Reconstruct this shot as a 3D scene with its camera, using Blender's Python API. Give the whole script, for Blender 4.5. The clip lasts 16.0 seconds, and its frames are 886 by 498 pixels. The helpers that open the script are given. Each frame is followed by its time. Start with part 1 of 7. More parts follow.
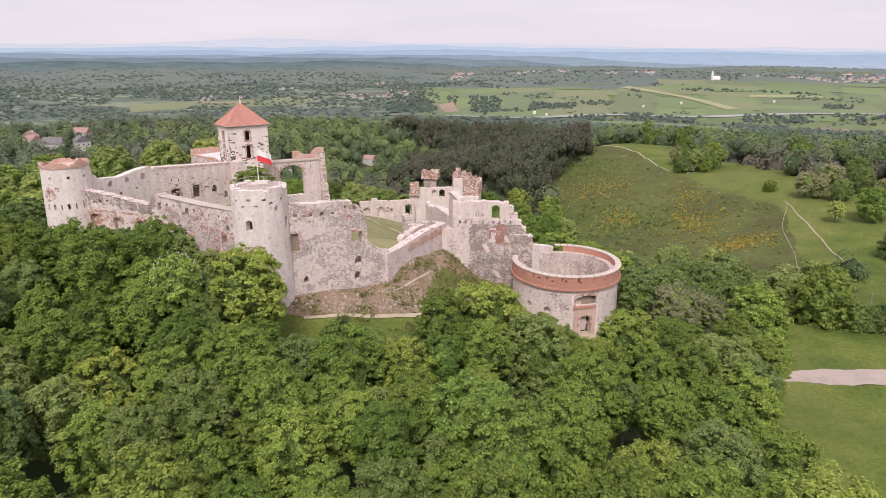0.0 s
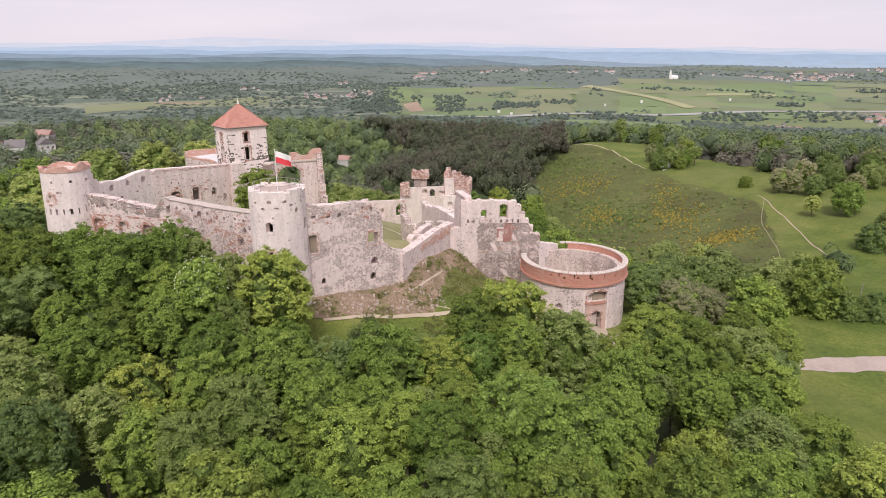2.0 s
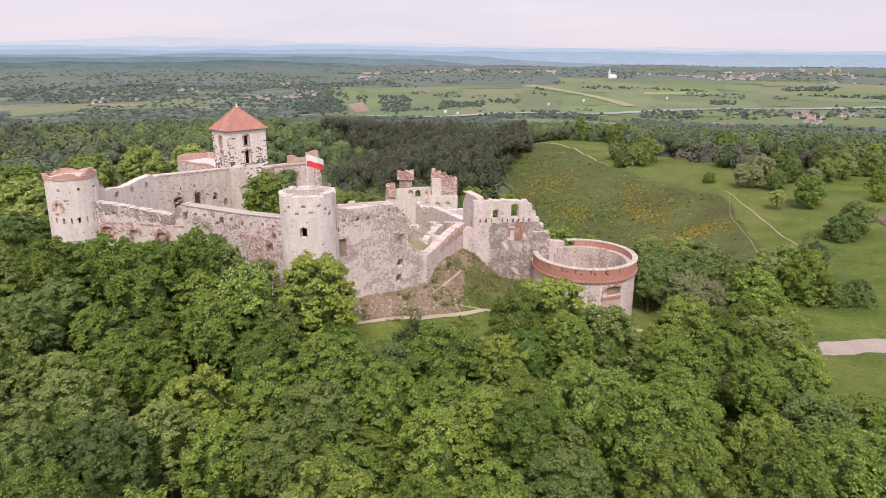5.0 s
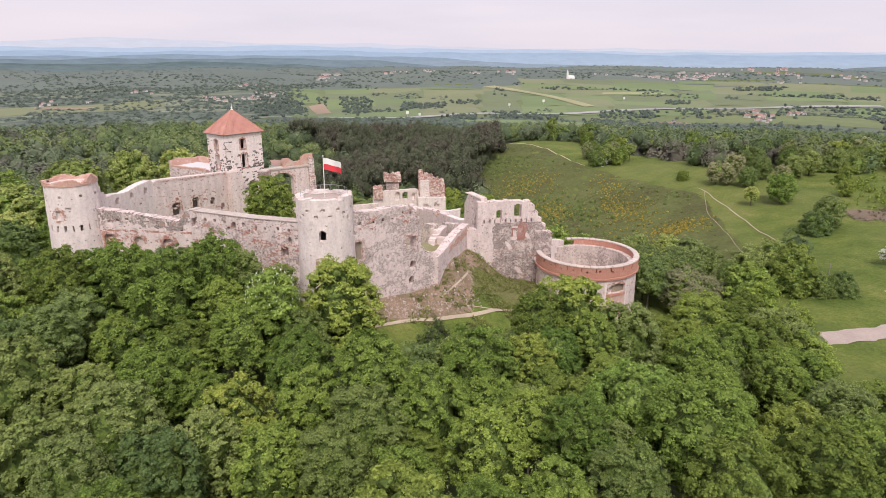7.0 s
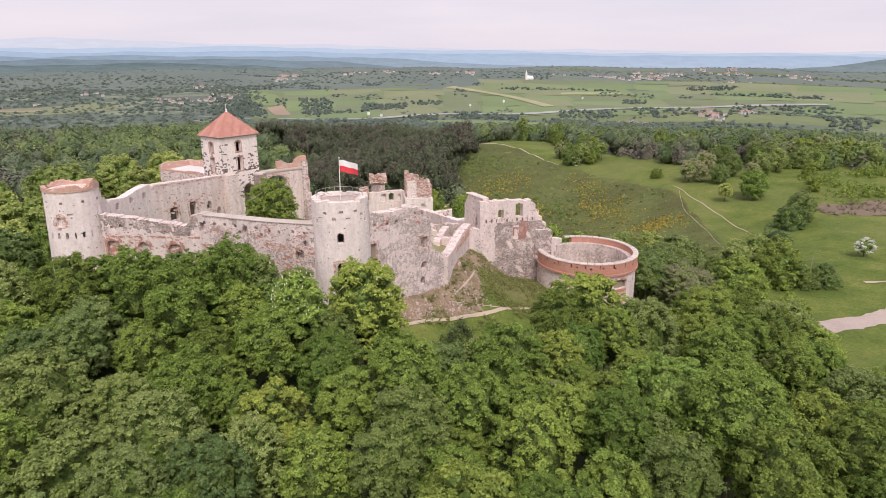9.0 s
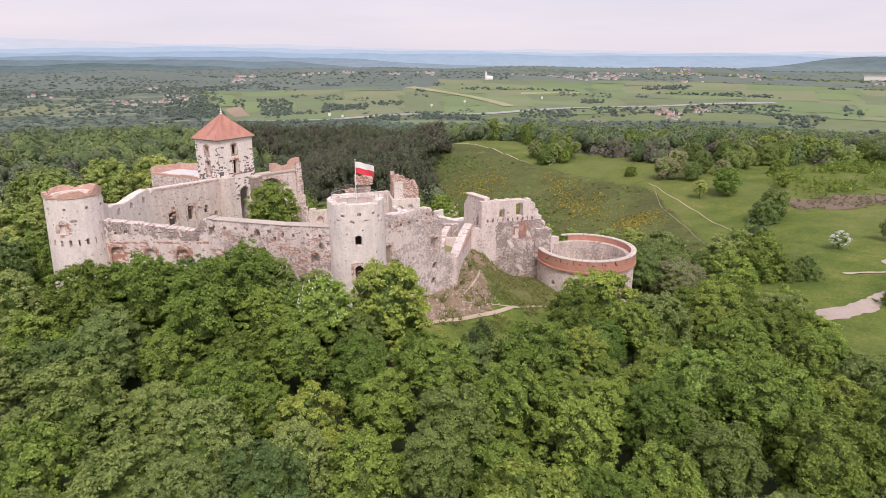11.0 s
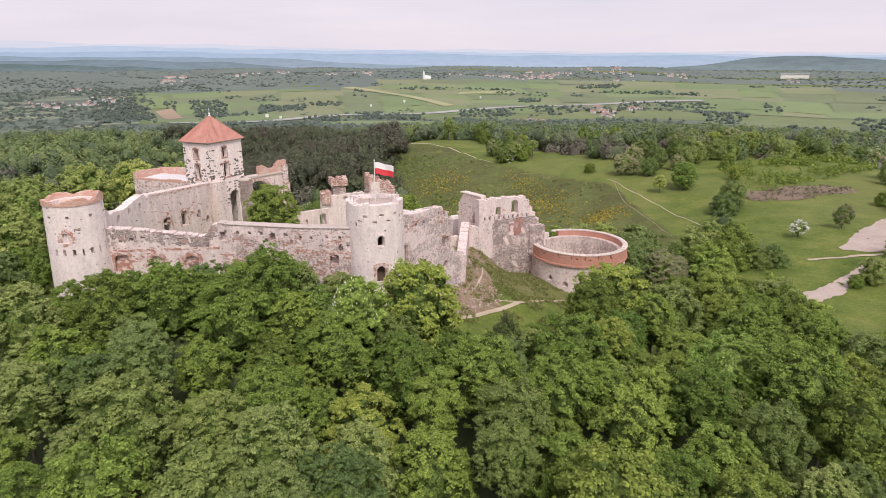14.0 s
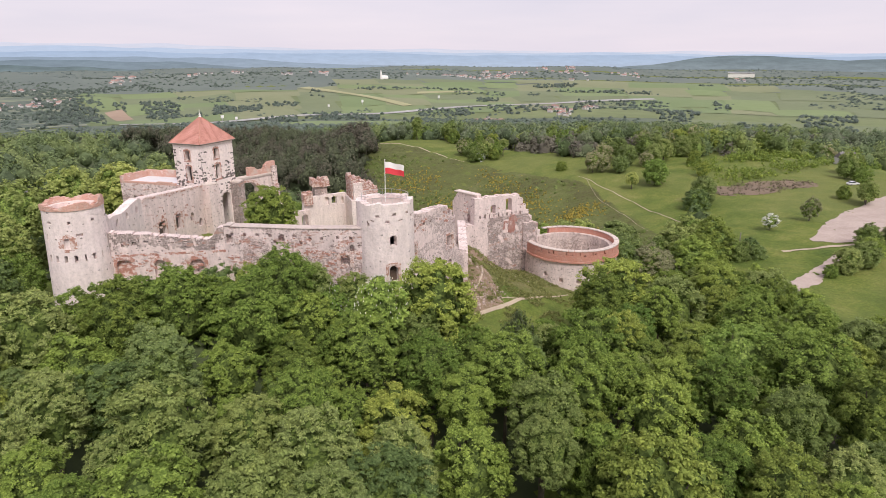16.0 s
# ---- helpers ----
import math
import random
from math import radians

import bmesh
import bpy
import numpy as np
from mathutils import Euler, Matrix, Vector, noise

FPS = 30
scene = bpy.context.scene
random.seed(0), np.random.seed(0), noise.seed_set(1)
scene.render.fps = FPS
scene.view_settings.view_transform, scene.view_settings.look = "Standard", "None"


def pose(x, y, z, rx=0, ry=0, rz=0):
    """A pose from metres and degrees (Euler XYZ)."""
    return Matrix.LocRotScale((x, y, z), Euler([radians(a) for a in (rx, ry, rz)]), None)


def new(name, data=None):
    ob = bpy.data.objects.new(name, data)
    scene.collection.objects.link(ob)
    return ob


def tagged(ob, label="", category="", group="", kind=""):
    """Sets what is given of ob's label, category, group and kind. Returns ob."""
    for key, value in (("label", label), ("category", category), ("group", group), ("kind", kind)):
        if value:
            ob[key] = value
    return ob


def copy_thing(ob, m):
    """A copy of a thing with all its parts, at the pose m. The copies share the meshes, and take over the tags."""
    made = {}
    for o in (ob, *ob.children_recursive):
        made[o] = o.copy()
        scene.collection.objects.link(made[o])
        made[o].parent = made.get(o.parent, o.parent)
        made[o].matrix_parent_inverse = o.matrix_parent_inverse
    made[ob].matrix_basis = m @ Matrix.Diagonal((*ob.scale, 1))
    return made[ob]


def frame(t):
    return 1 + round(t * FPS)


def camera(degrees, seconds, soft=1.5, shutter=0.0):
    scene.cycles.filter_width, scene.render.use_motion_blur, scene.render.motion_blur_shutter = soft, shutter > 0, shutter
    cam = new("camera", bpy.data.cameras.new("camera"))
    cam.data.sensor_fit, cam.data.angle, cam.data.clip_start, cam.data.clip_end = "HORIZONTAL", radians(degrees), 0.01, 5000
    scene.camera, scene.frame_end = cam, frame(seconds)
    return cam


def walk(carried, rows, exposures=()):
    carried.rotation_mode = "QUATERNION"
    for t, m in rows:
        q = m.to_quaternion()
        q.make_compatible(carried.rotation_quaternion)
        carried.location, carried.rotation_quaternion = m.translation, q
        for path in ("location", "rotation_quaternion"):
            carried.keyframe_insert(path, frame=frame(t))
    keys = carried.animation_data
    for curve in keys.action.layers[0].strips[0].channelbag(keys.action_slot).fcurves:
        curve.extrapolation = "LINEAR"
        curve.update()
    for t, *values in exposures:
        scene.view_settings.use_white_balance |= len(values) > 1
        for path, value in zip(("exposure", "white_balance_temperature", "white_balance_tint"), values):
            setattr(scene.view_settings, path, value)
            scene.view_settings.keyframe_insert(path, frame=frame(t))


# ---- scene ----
cam = camera(70.3, 16.0, 0.6)
METRES, EYE, TILT, LEAN, TURN = 62.0, 33.0, -17.5, 0.0, 0.0
ROWS = [
    (0.0, 0.0, 0.0, 0.0, 0.0, 0.0, -0.0),
    (0.5, -0.0318, -0.0019, -0.0, -0.67, -0.02, 0.22),
    (1.0, -0.0639, -0.0032, 0.0, -1.43, -0.04, 0.45),
    (1.5, -0.0964, -0.0044, 0.0005, -2.3, -0.05, 0.72),
    (2.0, -0.1294, -0.0053, 0.0008, -3.2, -0.07, 0.98),
    (2.5, -0.1629, -0.0056, 0.0014, -4.0, -0.1, 1.21),
    (3.0, -0.1966, -0.0056, 0.0025, -4.76, -0.12, 1.45),
    (3.5, -0.2303, -0.005, 0.0038, -5.57, -0.14, 1.71),
    (4.0, -0.2637, -0.0038, 0.0053, -6.4, -0.18, 1.96),
    (6.5, -0.4254, 0.0101, 0.014, -10.7, -0.29, 3.28),
    (7.0, -0.4563, 0.0147, 0.0158, -11.56, -0.32, 3.57),
    (7.5, -0.4872, 0.0196, 0.0174, -12.43, -0.36, 3.85),
    (8.0, -0.518, 0.0249, 0.0192, -13.31, -0.4, 4.13),
    (8.5, -0.5487, 0.0306, 0.0214, -14.21, -0.45, 4.39),
    (9.0, -0.5792, 0.0369, 0.0237, -15.06, -0.51, 4.66),
    (11.5, -0.7282, 0.0737, 0.039, -19.46, -0.9, 5.99),
    (12.0, -0.7573, 0.0822, 0.0422, -20.36, -0.99, 6.26),
    (12.5, -0.7856, 0.0906, 0.0449, -21.22, -1.09, 6.52),
    (13.0, -0.8132, 0.0993, 0.0474, -22.08, -1.21, 6.77),
    (13.5, -0.8406, 0.1083, 0.0501, -23.05, -1.33, 7.06),
    (14.0, -0.868, 0.1173, 0.0526, -24.0, -1.44, 7.34),
    (14.5, -0.8955, 0.1271, 0.0558, -24.96, -1.57, 7.61),
    (15.0, -0.9226, 0.1373, 0.059, -25.92, -1.7, 7.87),
    (15.5, -0.949, 0.148, 0.0624, -26.84, -1.84, 8.12),
    (16.0, -0.9749, 0.1595, 0.0657, -27.76, -1.98, 8.37),
]
walk(cam, [(t, pose(0, 0, EYE, TILT, LEAN, TURN) @ pose(METRES * x, METRES * y, METRES * z, 90 + pitch, roll, yaw)) for t, x, y, z, yaw, pitch, roll in ROWS])

# ---- sky, sun, exposure ----
scene.view_settings.exposure = 0.0
world = bpy.data.worlds.new("overcast_sky")
scene.world = world
world.use_nodes = True
wn, wl = world.node_tree.nodes, world.node_tree.links
SUN_ELEV, SUN_AZ = 51.0, 188.0
sky = wn.new("ShaderNodeTexSky")
sky.sky_type, sky.sun_disc = "NISHITA", False
sky.sun_elevation, sky.sun_rotation = radians(SUN_ELEV), radians(SUN_AZ)
sky_dim = wn.new("ShaderNodeMix")
sky_dim.data_type, sky_dim.blend_type = "RGBA", "MULTIPLY"
sky_dim.inputs[0].default_value = 1.0
wl.new(sky.outputs[0], sky_dim.inputs[6])
sky_dim.inputs[7].default_value = (0.10, 0.10, 0.10, 1)
cloud = wn.new("ShaderNodeTexNoise")
sky_at, sky_map = wn.new("ShaderNodeTexCoord"), wn.new("ShaderNodeMapping")
sky_map.inputs["Scale"].default_value = (1, 1, 7)
wl.new(sky_at.outputs["Generated"], sky_map.inputs["Vector"])
wl.new(sky_map.outputs[0], cloud.inputs["Vector"])
cloud.inputs["Scale"].default_value, cloud.inputs["Detail"].default_value = 2.4, 7.0
cloud_ramp = wn.new("ShaderNodeValToRGB")
cloud_ramp.color_ramp.elements[0].position, cloud_ramp.color_ramp.elements[1].position = 0.3, 0.72
cloud_ramp.color_ramp.elements[0].color = (0.80, 0.745, 0.86, 1)
cloud_ramp.color_ramp.elements[1].color = (0.945, 0.84, 0.925, 1)
wl.new(cloud.outputs["Fac"], cloud_ramp.inputs[0])
sky_mix = wn.new("ShaderNodeMix")
sky_mix.data_type = "RGBA"
sky_mix.inputs[0].default_value = 0.90
wl.new(sky_dim.outputs[2], sky_mix.inputs[6])
wl.new(cloud_ramp.outputs[0], sky_mix.inputs[7])
wl.new(sky_mix.outputs[2], wn["Background"].inputs[0])
wn["Background"].inputs[1].default_value = 1.0
sun = new("sun", bpy.data.lights.new("sun", "SUN"))
sun.data.energy, sun.data.angle, sun.data.color = 2.8, radians(20), (1.0, 0.94, 0.86)
sun.rotation_euler = (radians(90 - SUN_ELEV), 0, radians(180 - SUN_AZ))

# ---- materials ----
def material(name, rough=0.9):
    m = bpy.data.materials.new(name)
    m.use_nodes = True
    bsdf = m.node_tree.nodes["Principled BSDF"]
    bsdf.inputs["Roughness"].default_value = rough
    bsdf.inputs["Specular IOR Level"].default_value = 0.25
    return m, m.node_tree.nodes, m.node_tree.links, bsdf


def coords(nd, lk, scale=(1, 1, 1)):
    tc, mp = nd.new("ShaderNodeTexCoord"), nd.new("ShaderNodeMapping")
    lk.new(tc.outputs["Object"], mp.inputs["Vector"])
    mp.inputs["Scale"].default_value = scale
    return mp.outputs[0]


def noise_tex(nd, lk, vec, scale, detail=4.0, rough=0.6):
    t = nd.new("ShaderNodeTexNoise")
    t.inputs["Scale"].default_value, t.inputs["Detail"].default_value, t.inputs["Roughness"].default_value = scale, detail, rough
    lk.new(vec, t.inputs["Vector"])
    return t.outputs["Fac"]


def ramp(nd, lk, fac, stops):
    r = nd.new("ShaderNodeValToRGB")
    els = r.color_ramp.elements
    while len(els) < len(stops):
        els.new(0.5)
    for e, (pos, col) in zip(els, stops):
        e.position = pos
        e.color = (*col, 1) if len(col) == 3 else col
    lk.new(fac, r.inputs[0])
    return r.outputs[0]


def grey(v):
    return (v, v, v)


def mix(nd, lk, fac, a, b, blend="MIX"):
    m = nd.new("ShaderNodeMix")
    m.data_type, m.blend_type = "RGBA", blend
    for sock, val in ((m.inputs[0], fac), (m.inputs[6], a), (m.inputs[7], b)):
        if isinstance(val, (int, float)):
            sock.default_value = val
        elif isinstance(val, tuple):
            sock.default_value = (*val, 1)
        else:
            lk.new(val, sock)
    return m.outputs[2]


def bump(nd, lk, bsdf, height, strength, dist):
    b = nd.new("ShaderNodeBump")
    b.inputs["Strength"].default_value, b.inputs["Distance"].default_value = strength, dist
    lk.new(height, b.inputs["Height"])
    lk.new(b.outputs[0], bsdf.inputs["Normal"])


def masonry_mat(name, plaster, brick, dark, plaster_col=(0.785, 0.66, 0.635), stone_lo=(0.26, 0.20, 0.19), stone_hi=(0.74, 0.61, 0.585), scale=4.4, bare=0.0, joint_col=(0.40, 0.315, 0.29), pits=0.14, flat=1.55):
    """Rubble stone with lost plaster: plaster, brick and dark are the shares, 0 to 1, of plaster, brick repair and grime."""
    m, nd, lk, bsdf = material(name, 0.93)
    v = coords(nd, lk)
    v_flat = coords(nd, lk, (1, 1, flat))
    cells = nd.new("ShaderNodeTexVoronoi")
    cells.inputs["Scale"].default_value, cells.inputs["Randomness"].default_value = scale, 0.72
    lk.new(v_flat, cells.inputs["Vector"])
    edge = nd.new("ShaderNodeTexVoronoi")
    edge.feature = "DISTANCE_TO_EDGE"
    edge.inputs["Scale"].default_value, edge.inputs["Randomness"].default_value = scale, 0.72
    lk.new(v_flat, edge.inputs["Vector"])
    sep = nd.new("ShaderNodeSeparateColor")
    lk.new(cells.outputs["Color"], sep.inputs[0])
    stone = ramp(nd, lk, sep.outputs[0], [(0.0, stone_lo), (0.45, tuple(0.5 * (a + b) for a, b in zip(stone_lo, stone_hi))), (1.0, stone_hi)])
    joint = ramp(nd, lk, edge.outputs["Distance"], [(0.02, grey(1)), (0.12, grey(0))])
    stone = mix(nd, lk, joint, stone, joint_col)
    big = noise_tex(nd, lk, coords(nd, lk, (0.8, 0.8, 1.25)), 0.33, 5.0, 0.62)
    fine = noise_tex(nd, lk, v, 2.2, 6.0, 0.7)
    wear = mix(nd, lk, 0.45, big, fine)
    edge_at = 0.64 - 0.28 * plaster
    mask = ramp(nd, lk, wear, [(edge_at - 0.025, grey(0)), (edge_at + 0.025, grey(1))])
    tone = ramp(nd, lk, fine, [(0.25, tuple(c * 0.78 for c in plaster_col)), (0.5, plaster_col), (0.75, tuple(min(1, c * 1.1) for c in plaster_col))])
    col = mix(nd, lk, mask, stone, tone)
    if bare:
        shown = mix(nd, lk, 1.0, ramp(nd, lk, sep.outputs[1], [(bare, grey(1)), (bare + 0.04, grey(0))]), ramp(nd, lk, big, [(0.44, grey(0)), (0.56, grey(1))]), "MULTIPLY")
        shown = mix(nd, lk, 1.0, shown, ramp(nd, lk, edge.outputs["Distance"], [(0.05, grey(0)), (0.12, grey(1))]), "MULTIPLY")
        col = mix(nd, lk, shown, col, mix(nd, lk, sep.outputs[2], (0.10, 0.085, 0.08), (0.26, 0.22, 0.205)))
    if brick:
        other = coords(nd, lk, (0.75, 0.75, 2.4))
        spots = noise_tex(nd, lk, other, 0.6, 5.0, 0.72)
        lines = nd.new("ShaderNodeTexWave")
        lines.bands_direction = "Z"
        lines.inputs["Scale"].default_value = 2.2
        lines.inputs["Distortion"].default_value = 1.5
        lk.new(v, lines.inputs["Vector"])
        red = ramp(nd, lk, lines.outputs["Fac"], [(0.2, (0.54, 0.36, 0.30)), (0.6, (0.42, 0.21, 0.16))])
        at = 0.70 - 0.24 * brick
        where = ramp(nd, lk, spots, [(at, grey(0)), (at + 0.05, grey(0.85))])
        col = mix(nd, lk, where, col, red)
    holes_ = nd.new("ShaderNodeTexVoronoi")
    holes_.inputs["Scale"].default_value = 2.1
    lk.new(coords(nd, lk, (1, 1, 1.35)), holes_.inputs["Vector"])
    sep_h = nd.new("ShaderNodeSeparateColor")
    lk.new(holes_.outputs["Color"], sep_h.inputs[0])
    pit = mix(nd, lk, 1.0, ramp(nd, lk, sep_h.outputs[0], [(pits, grey(1)), (pits + 0.03, grey(0))]), ramp(nd, lk, holes_.outputs["Distance"], [(0.20, grey(0.85)), (0.34, grey(0))]), "MULTIPLY")
    col = mix(nd, lk, pit, col, (0.11, 0.085, 0.075))
    stain = noise_tex(nd, lk, coords(nd, lk, (1.1, 1.1, 0.28)), 0.8, 6.0, 0.68)
    grime = ramp(nd, lk, stain, [(0.36, grey(1)), (0.68, tuple(1 - dark * k for k in (0.60, 0.62, 0.62)))])
    col = mix(nd, lk, 1.0, col, grime, "MULTIPLY")
    lk.new(col, bsdf.inputs["Base Color"])
    height = mix(nd, lk, mask, mix(nd, lk, 0.6, edge.outputs["Distance"], fine), fine)
    bump(nd, lk, bsdf, height, 0.4, 0.06)
    return m


def brick_mat(name, a=(0.58, 0.285, 0.215), b=(0.43, 0.19, 0.14), worn=0.35, lost=0.0):
    m, nd, lk, bsdf = material(name, 0.9)
    v = coords(nd, lk)
    n1, n2 = noise_tex(nd, lk, v, 5.0, 5.0, 0.75), noise_tex(nd, lk, v, 0.6, 4.0)
    lines = nd.new("ShaderNodeTexWave")
    lines.bands_direction = "Z"
    lines.inputs["Scale"].default_value, lines.inputs["Distortion"].default_value = 3.9, 0.6
    lk.new(v, lines.inputs["Vector"])
    col = ramp(nd, lk, n1, [(0.28, b), (0.7, a)])
    col = mix(nd, lk, ramp(nd, lk, lines.outputs["Fac"], [(0.0, grey(0.35)), (0.18, grey(0))]), col, (0.55, 0.45, 0.40))
    col = mix(nd, lk, ramp(nd, lk, n2, [(0.52, grey(0)), (0.68, grey(worn))]), col, (0.60, 0.50, 0.45))
    if lost:
        n3 = noise_tex(nd, lk, coords(nd, lk, (1, 1, 1.5)), 1.5, 6.0, 0.75)
        col = mix(nd, lk, ramp(nd, lk, n3, [(0.62 - 0.2 * lost, grey(0)), (0.66 - 0.2 * lost, grey(0.9))]), col, (0.70, 0.59, 0.56))
        col = mix(nd, lk, ramp(nd, lk, n3, [(0.30, grey(0.7)), (0.38, grey(0))]), col, (0.16, 0.12, 0.105))
    lk.new(col, bsdf.inputs["Base Color"])
    bump(nd, lk, bsdf, n1, 0.4, 0.05)
    return m


def plain_mat(name, lo, hi, scale=3.0, rough=0.85, metal=0.0, relief=0.2):
    m, nd, lk, bsdf = material(name, rough)
    v = coords(nd, lk)
    n1 = mix(nd, lk, 0.5, noise_tex(nd, lk, v, scale, 6.0, 0.7), noise_tex(nd, lk, v, scale * 0.13, 3.0))
    lk.new(ramp(nd, lk, n1, [(0.3, lo), (0.7, hi)]), bsdf.inputs["Base Color"])
    bsdf.inputs["Metallic"].default_value = metal
    bump(nd, lk, bsdf, n1, relief, 0.05)
    return m


def leaf_mat(name, lo, hi, trans=0.26, hue_to=0.515):
    """Leaves: every leaf island takes a tone of its own; trees differ by their own random number."""
    m, nd, lk, bsdf = material(name, 0.6)
    bsdf.inputs["Specular IOR Level"].default_value = 0.08
    geo, info = nd.new("ShaderNodeNewGeometry"), nd.new("ShaderNodeObjectInfo")
    part_way = lambda f: tuple(a + (b - a) * f for a, b in zip(lo, hi))
    col = ramp(nd, lk, geo.outputs["Random Per Island"], [(0.0, part_way(0.16)), (0.55, part_way(0.55)), (1.0, part_way(1.0))])
    spray = noise_tex(nd, lk, coords(nd, lk), 0.9, 3.0, 0.6)
    col = mix(nd, lk, 1.0, col, ramp(nd, lk, spray, [(0.34, (0.85, 0.88, 0.87)), (0.52, grey(1.0)), (0.68, (1.12, 1.09, 1.03))]), "MULTIPLY")
    hue = nd.new("ShaderNodeHueSaturation")
    ma = nd.new("ShaderNodeMapRange")
    ma.inputs["To Min"].default_value, ma.inputs["To Max"].default_value = 0.78, 1.36
    lk.new(info.outputs["Random"], ma.inputs["Value"])
    lk.new(ma.outputs[0], hue.inputs["Value"])
    mb = nd.new("ShaderNodeMath")
    mb.operation = "MULTIPLY_ADD"
    lk.new(info.outputs["Random"], mb.inputs[0])
    mb.inputs[1].default_value, mb.inputs[2].default_value = -0.026, hue_to
    lk.new(mb.outputs[0], hue.inputs["Hue"])
    lk.new(col, hue.inputs["Color"])
    lk.new(hue.outputs[0], bsdf.inputs["Base Color"])
    tr = nd.new("ShaderNodeBsdfTranslucent")
    lk.new(hue.outputs[0], tr.inputs["Color"])
    ms = nd.new("ShaderNodeMixShader")
    ms.inputs[0].default_value = trans
    lk.new(bsdf.outputs[0], ms.inputs[1])
    lk.new(tr.outputs[0], ms.inputs[2])
    lk.new(ms.outputs[0], nd["Material Output"].inputs["Surface"])
    return m


M_WHITE = masonry_mat("limewashed_masonry", 0.93, 0.0, 0.34, plaster_col=(0.84, 0.735, 0.71), pits=0.04)
M_RUBBLE = masonry_mat("grey_rubble_masonry", 0.50, 0.16, 0.26, stone_lo=(0.33, 0.265, 0.25), stone_hi=(0.80, 0.675, 0.65), scale=4.8, joint_col=(0.40, 0.325, 0.305), pits=0.10, flat=2.3)
M_MIXED = masonry_mat("patched_masonry", 0.58, 0.56, 0.44, bare=0.02, pits=0.17)
M_GATE = masonry_mat("weathered_gate_masonry", 0.84, 0.34, 0.36, bare=0.02, pits=0.09)
M_DARKRUB = masonry_mat("dark_rubble_masonry", 0.40, 0.55, 0.5, flat=2.1, plaster_col=(0.66, 0.55, 0.52), stone_lo=(0.20, 0.16, 0.15), stone_hi=(0.62, 0.515, 0.49), joint_col=(0.30, 0.25, 0.23), pits=0.2)
M_BARB = masonry_mat("barbican_masonry", 0.74, 0.14, 0.36, bare=0.02, pits=0.06)
M_BARBIN = masonry_mat("stained_inner_facing", 0.62, 0.0, 0.5, plaster_col=(0.68, 0.575, 0.54), stone_lo=(0.34, 0.28, 0.26), stone_hi=(0.66, 0.56, 0.525), pits=0.02)
M_KEEP = masonry_mat("keep_masonry", 0.99, 0.0, 0.20, plaster_col=(0.90, 0.785, 0.76), pits=0.03)

M_BARE = plain_mat("bare_dark_stone", (0.075, 0.065, 0.06), (0.24, 0.20, 0.185), 1.6)
M_BRICK = brick_mat("red_brick")
M_BRICK_OLD = brick_mat("crumbling_brick", (0.52, 0.29, 0.22), (0.34, 0.17, 0.125), 0.85, 0.75)
M_BRICK_RUIN = brick_mat("weathered_brick", (0.50, 0.25, 0.19), (0.35, 0.165, 0.125), 0.8, 0.55)
M_GATEBRICK = brick_mat("dark_weathered_brick", (0.42, 0.20, 0.165), (0.27, 0.12, 0.10), 0.5, 0.12)
M_STUMP = brick_mat("crumbling_brick_and_plaster", (0.46, 0.245, 0.19), (0.31, 0.15, 0.115), 0.85, 0.6)
M_PINK = plain_mat("worn_pink_plaster", (0.52, 0.345, 0.30), (0.70, 0.51, 0.46), 1.6)
M_BRICK_PALE = brick_mat("salmon_brick", (0.66, 0.41, 0.335), (0.50, 0.285, 0.23), 0.8, 0.22)
M_INFILL = plain_mat("brown_blocked_window", (0.24, 0.19, 0.14), (0.38, 0.31, 0.245), 2.0)
M_TILE = plain_mat("clay_roof_tiles", (0.47, 0.215, 0.17), (0.63, 0.335, 0.285), 6.0, 0.8)
M_CAP = plain_mat("pale_cap_stone", (0.52, 0.44, 0.40), (0.70, 0.61, 0.56), 3.0)
M_COPING = plain_mat("weathered_coping", (0.40, 0.335, 0.31), (0.66, 0.57, 0.53), 1.8)
M_DECK = plain_mat("pale_terrace_sheeting", (0.62, 0.60, 0.62), (0.76, 0.74, 0.77), 1.2)
M_COPPER = plain_mat("grey_sheet_metal", (0.30, 0.26, 0.24), (0.44, 0.38, 0.35), 2.0, 0.5, 0.6)
M_IRON = plain_mat("dark_iron", (0.05, 0.045, 0.045), (0.11, 0.10, 0.095), 8.0, 0.55, 0.7)
M_STEEL = plain_mat("grey_steel", (0.42, 0.42, 0.42), (0.55, 0.55, 0.55), 8.0, 0.4, 0.8)
M_WOOD = plain_mat("dark_oak", (0.07, 0.05, 0.04), (0.16, 0.11, 0.085), 9.0)
M_POLE = plain_mat("white_painted_metal", (0.72, 0.70, 0.68), (0.82, 0.80, 0.78), 6.0, 0.5)
M_FLAGW = plain_mat("white_cloth", (0.78, 0.76, 0.76), (0.86, 0.84, 0.84), 5.0, 0.9)
M_FLAGR = plain_mat("red_cloth", (0.66, 0.05, 0.07), (0.76, 0.08, 0.10), 5.0, 0.9)
# Darkness of unlit openings, painted as a colour.
M_DARK = plain_mat("unlit_masonry", (0.10, 0.085, 0.075), (0.20, 0.17, 0.15), 2.5)
M_TRACK = plain_mat("pale_dusty_gravel", (0.36, 0.29, 0.255), (0.52, 0.43, 0.385), 1.5)
M_STONE = plain_mat("field_stone", (0.32, 0.245, 0.215), (0.62, 0.51, 0.47), 2.0)
M_PATH = plain_mat("trodden_earth", (0.37, 0.30, 0.225), (0.56, 0.47, 0.37), 2.0)
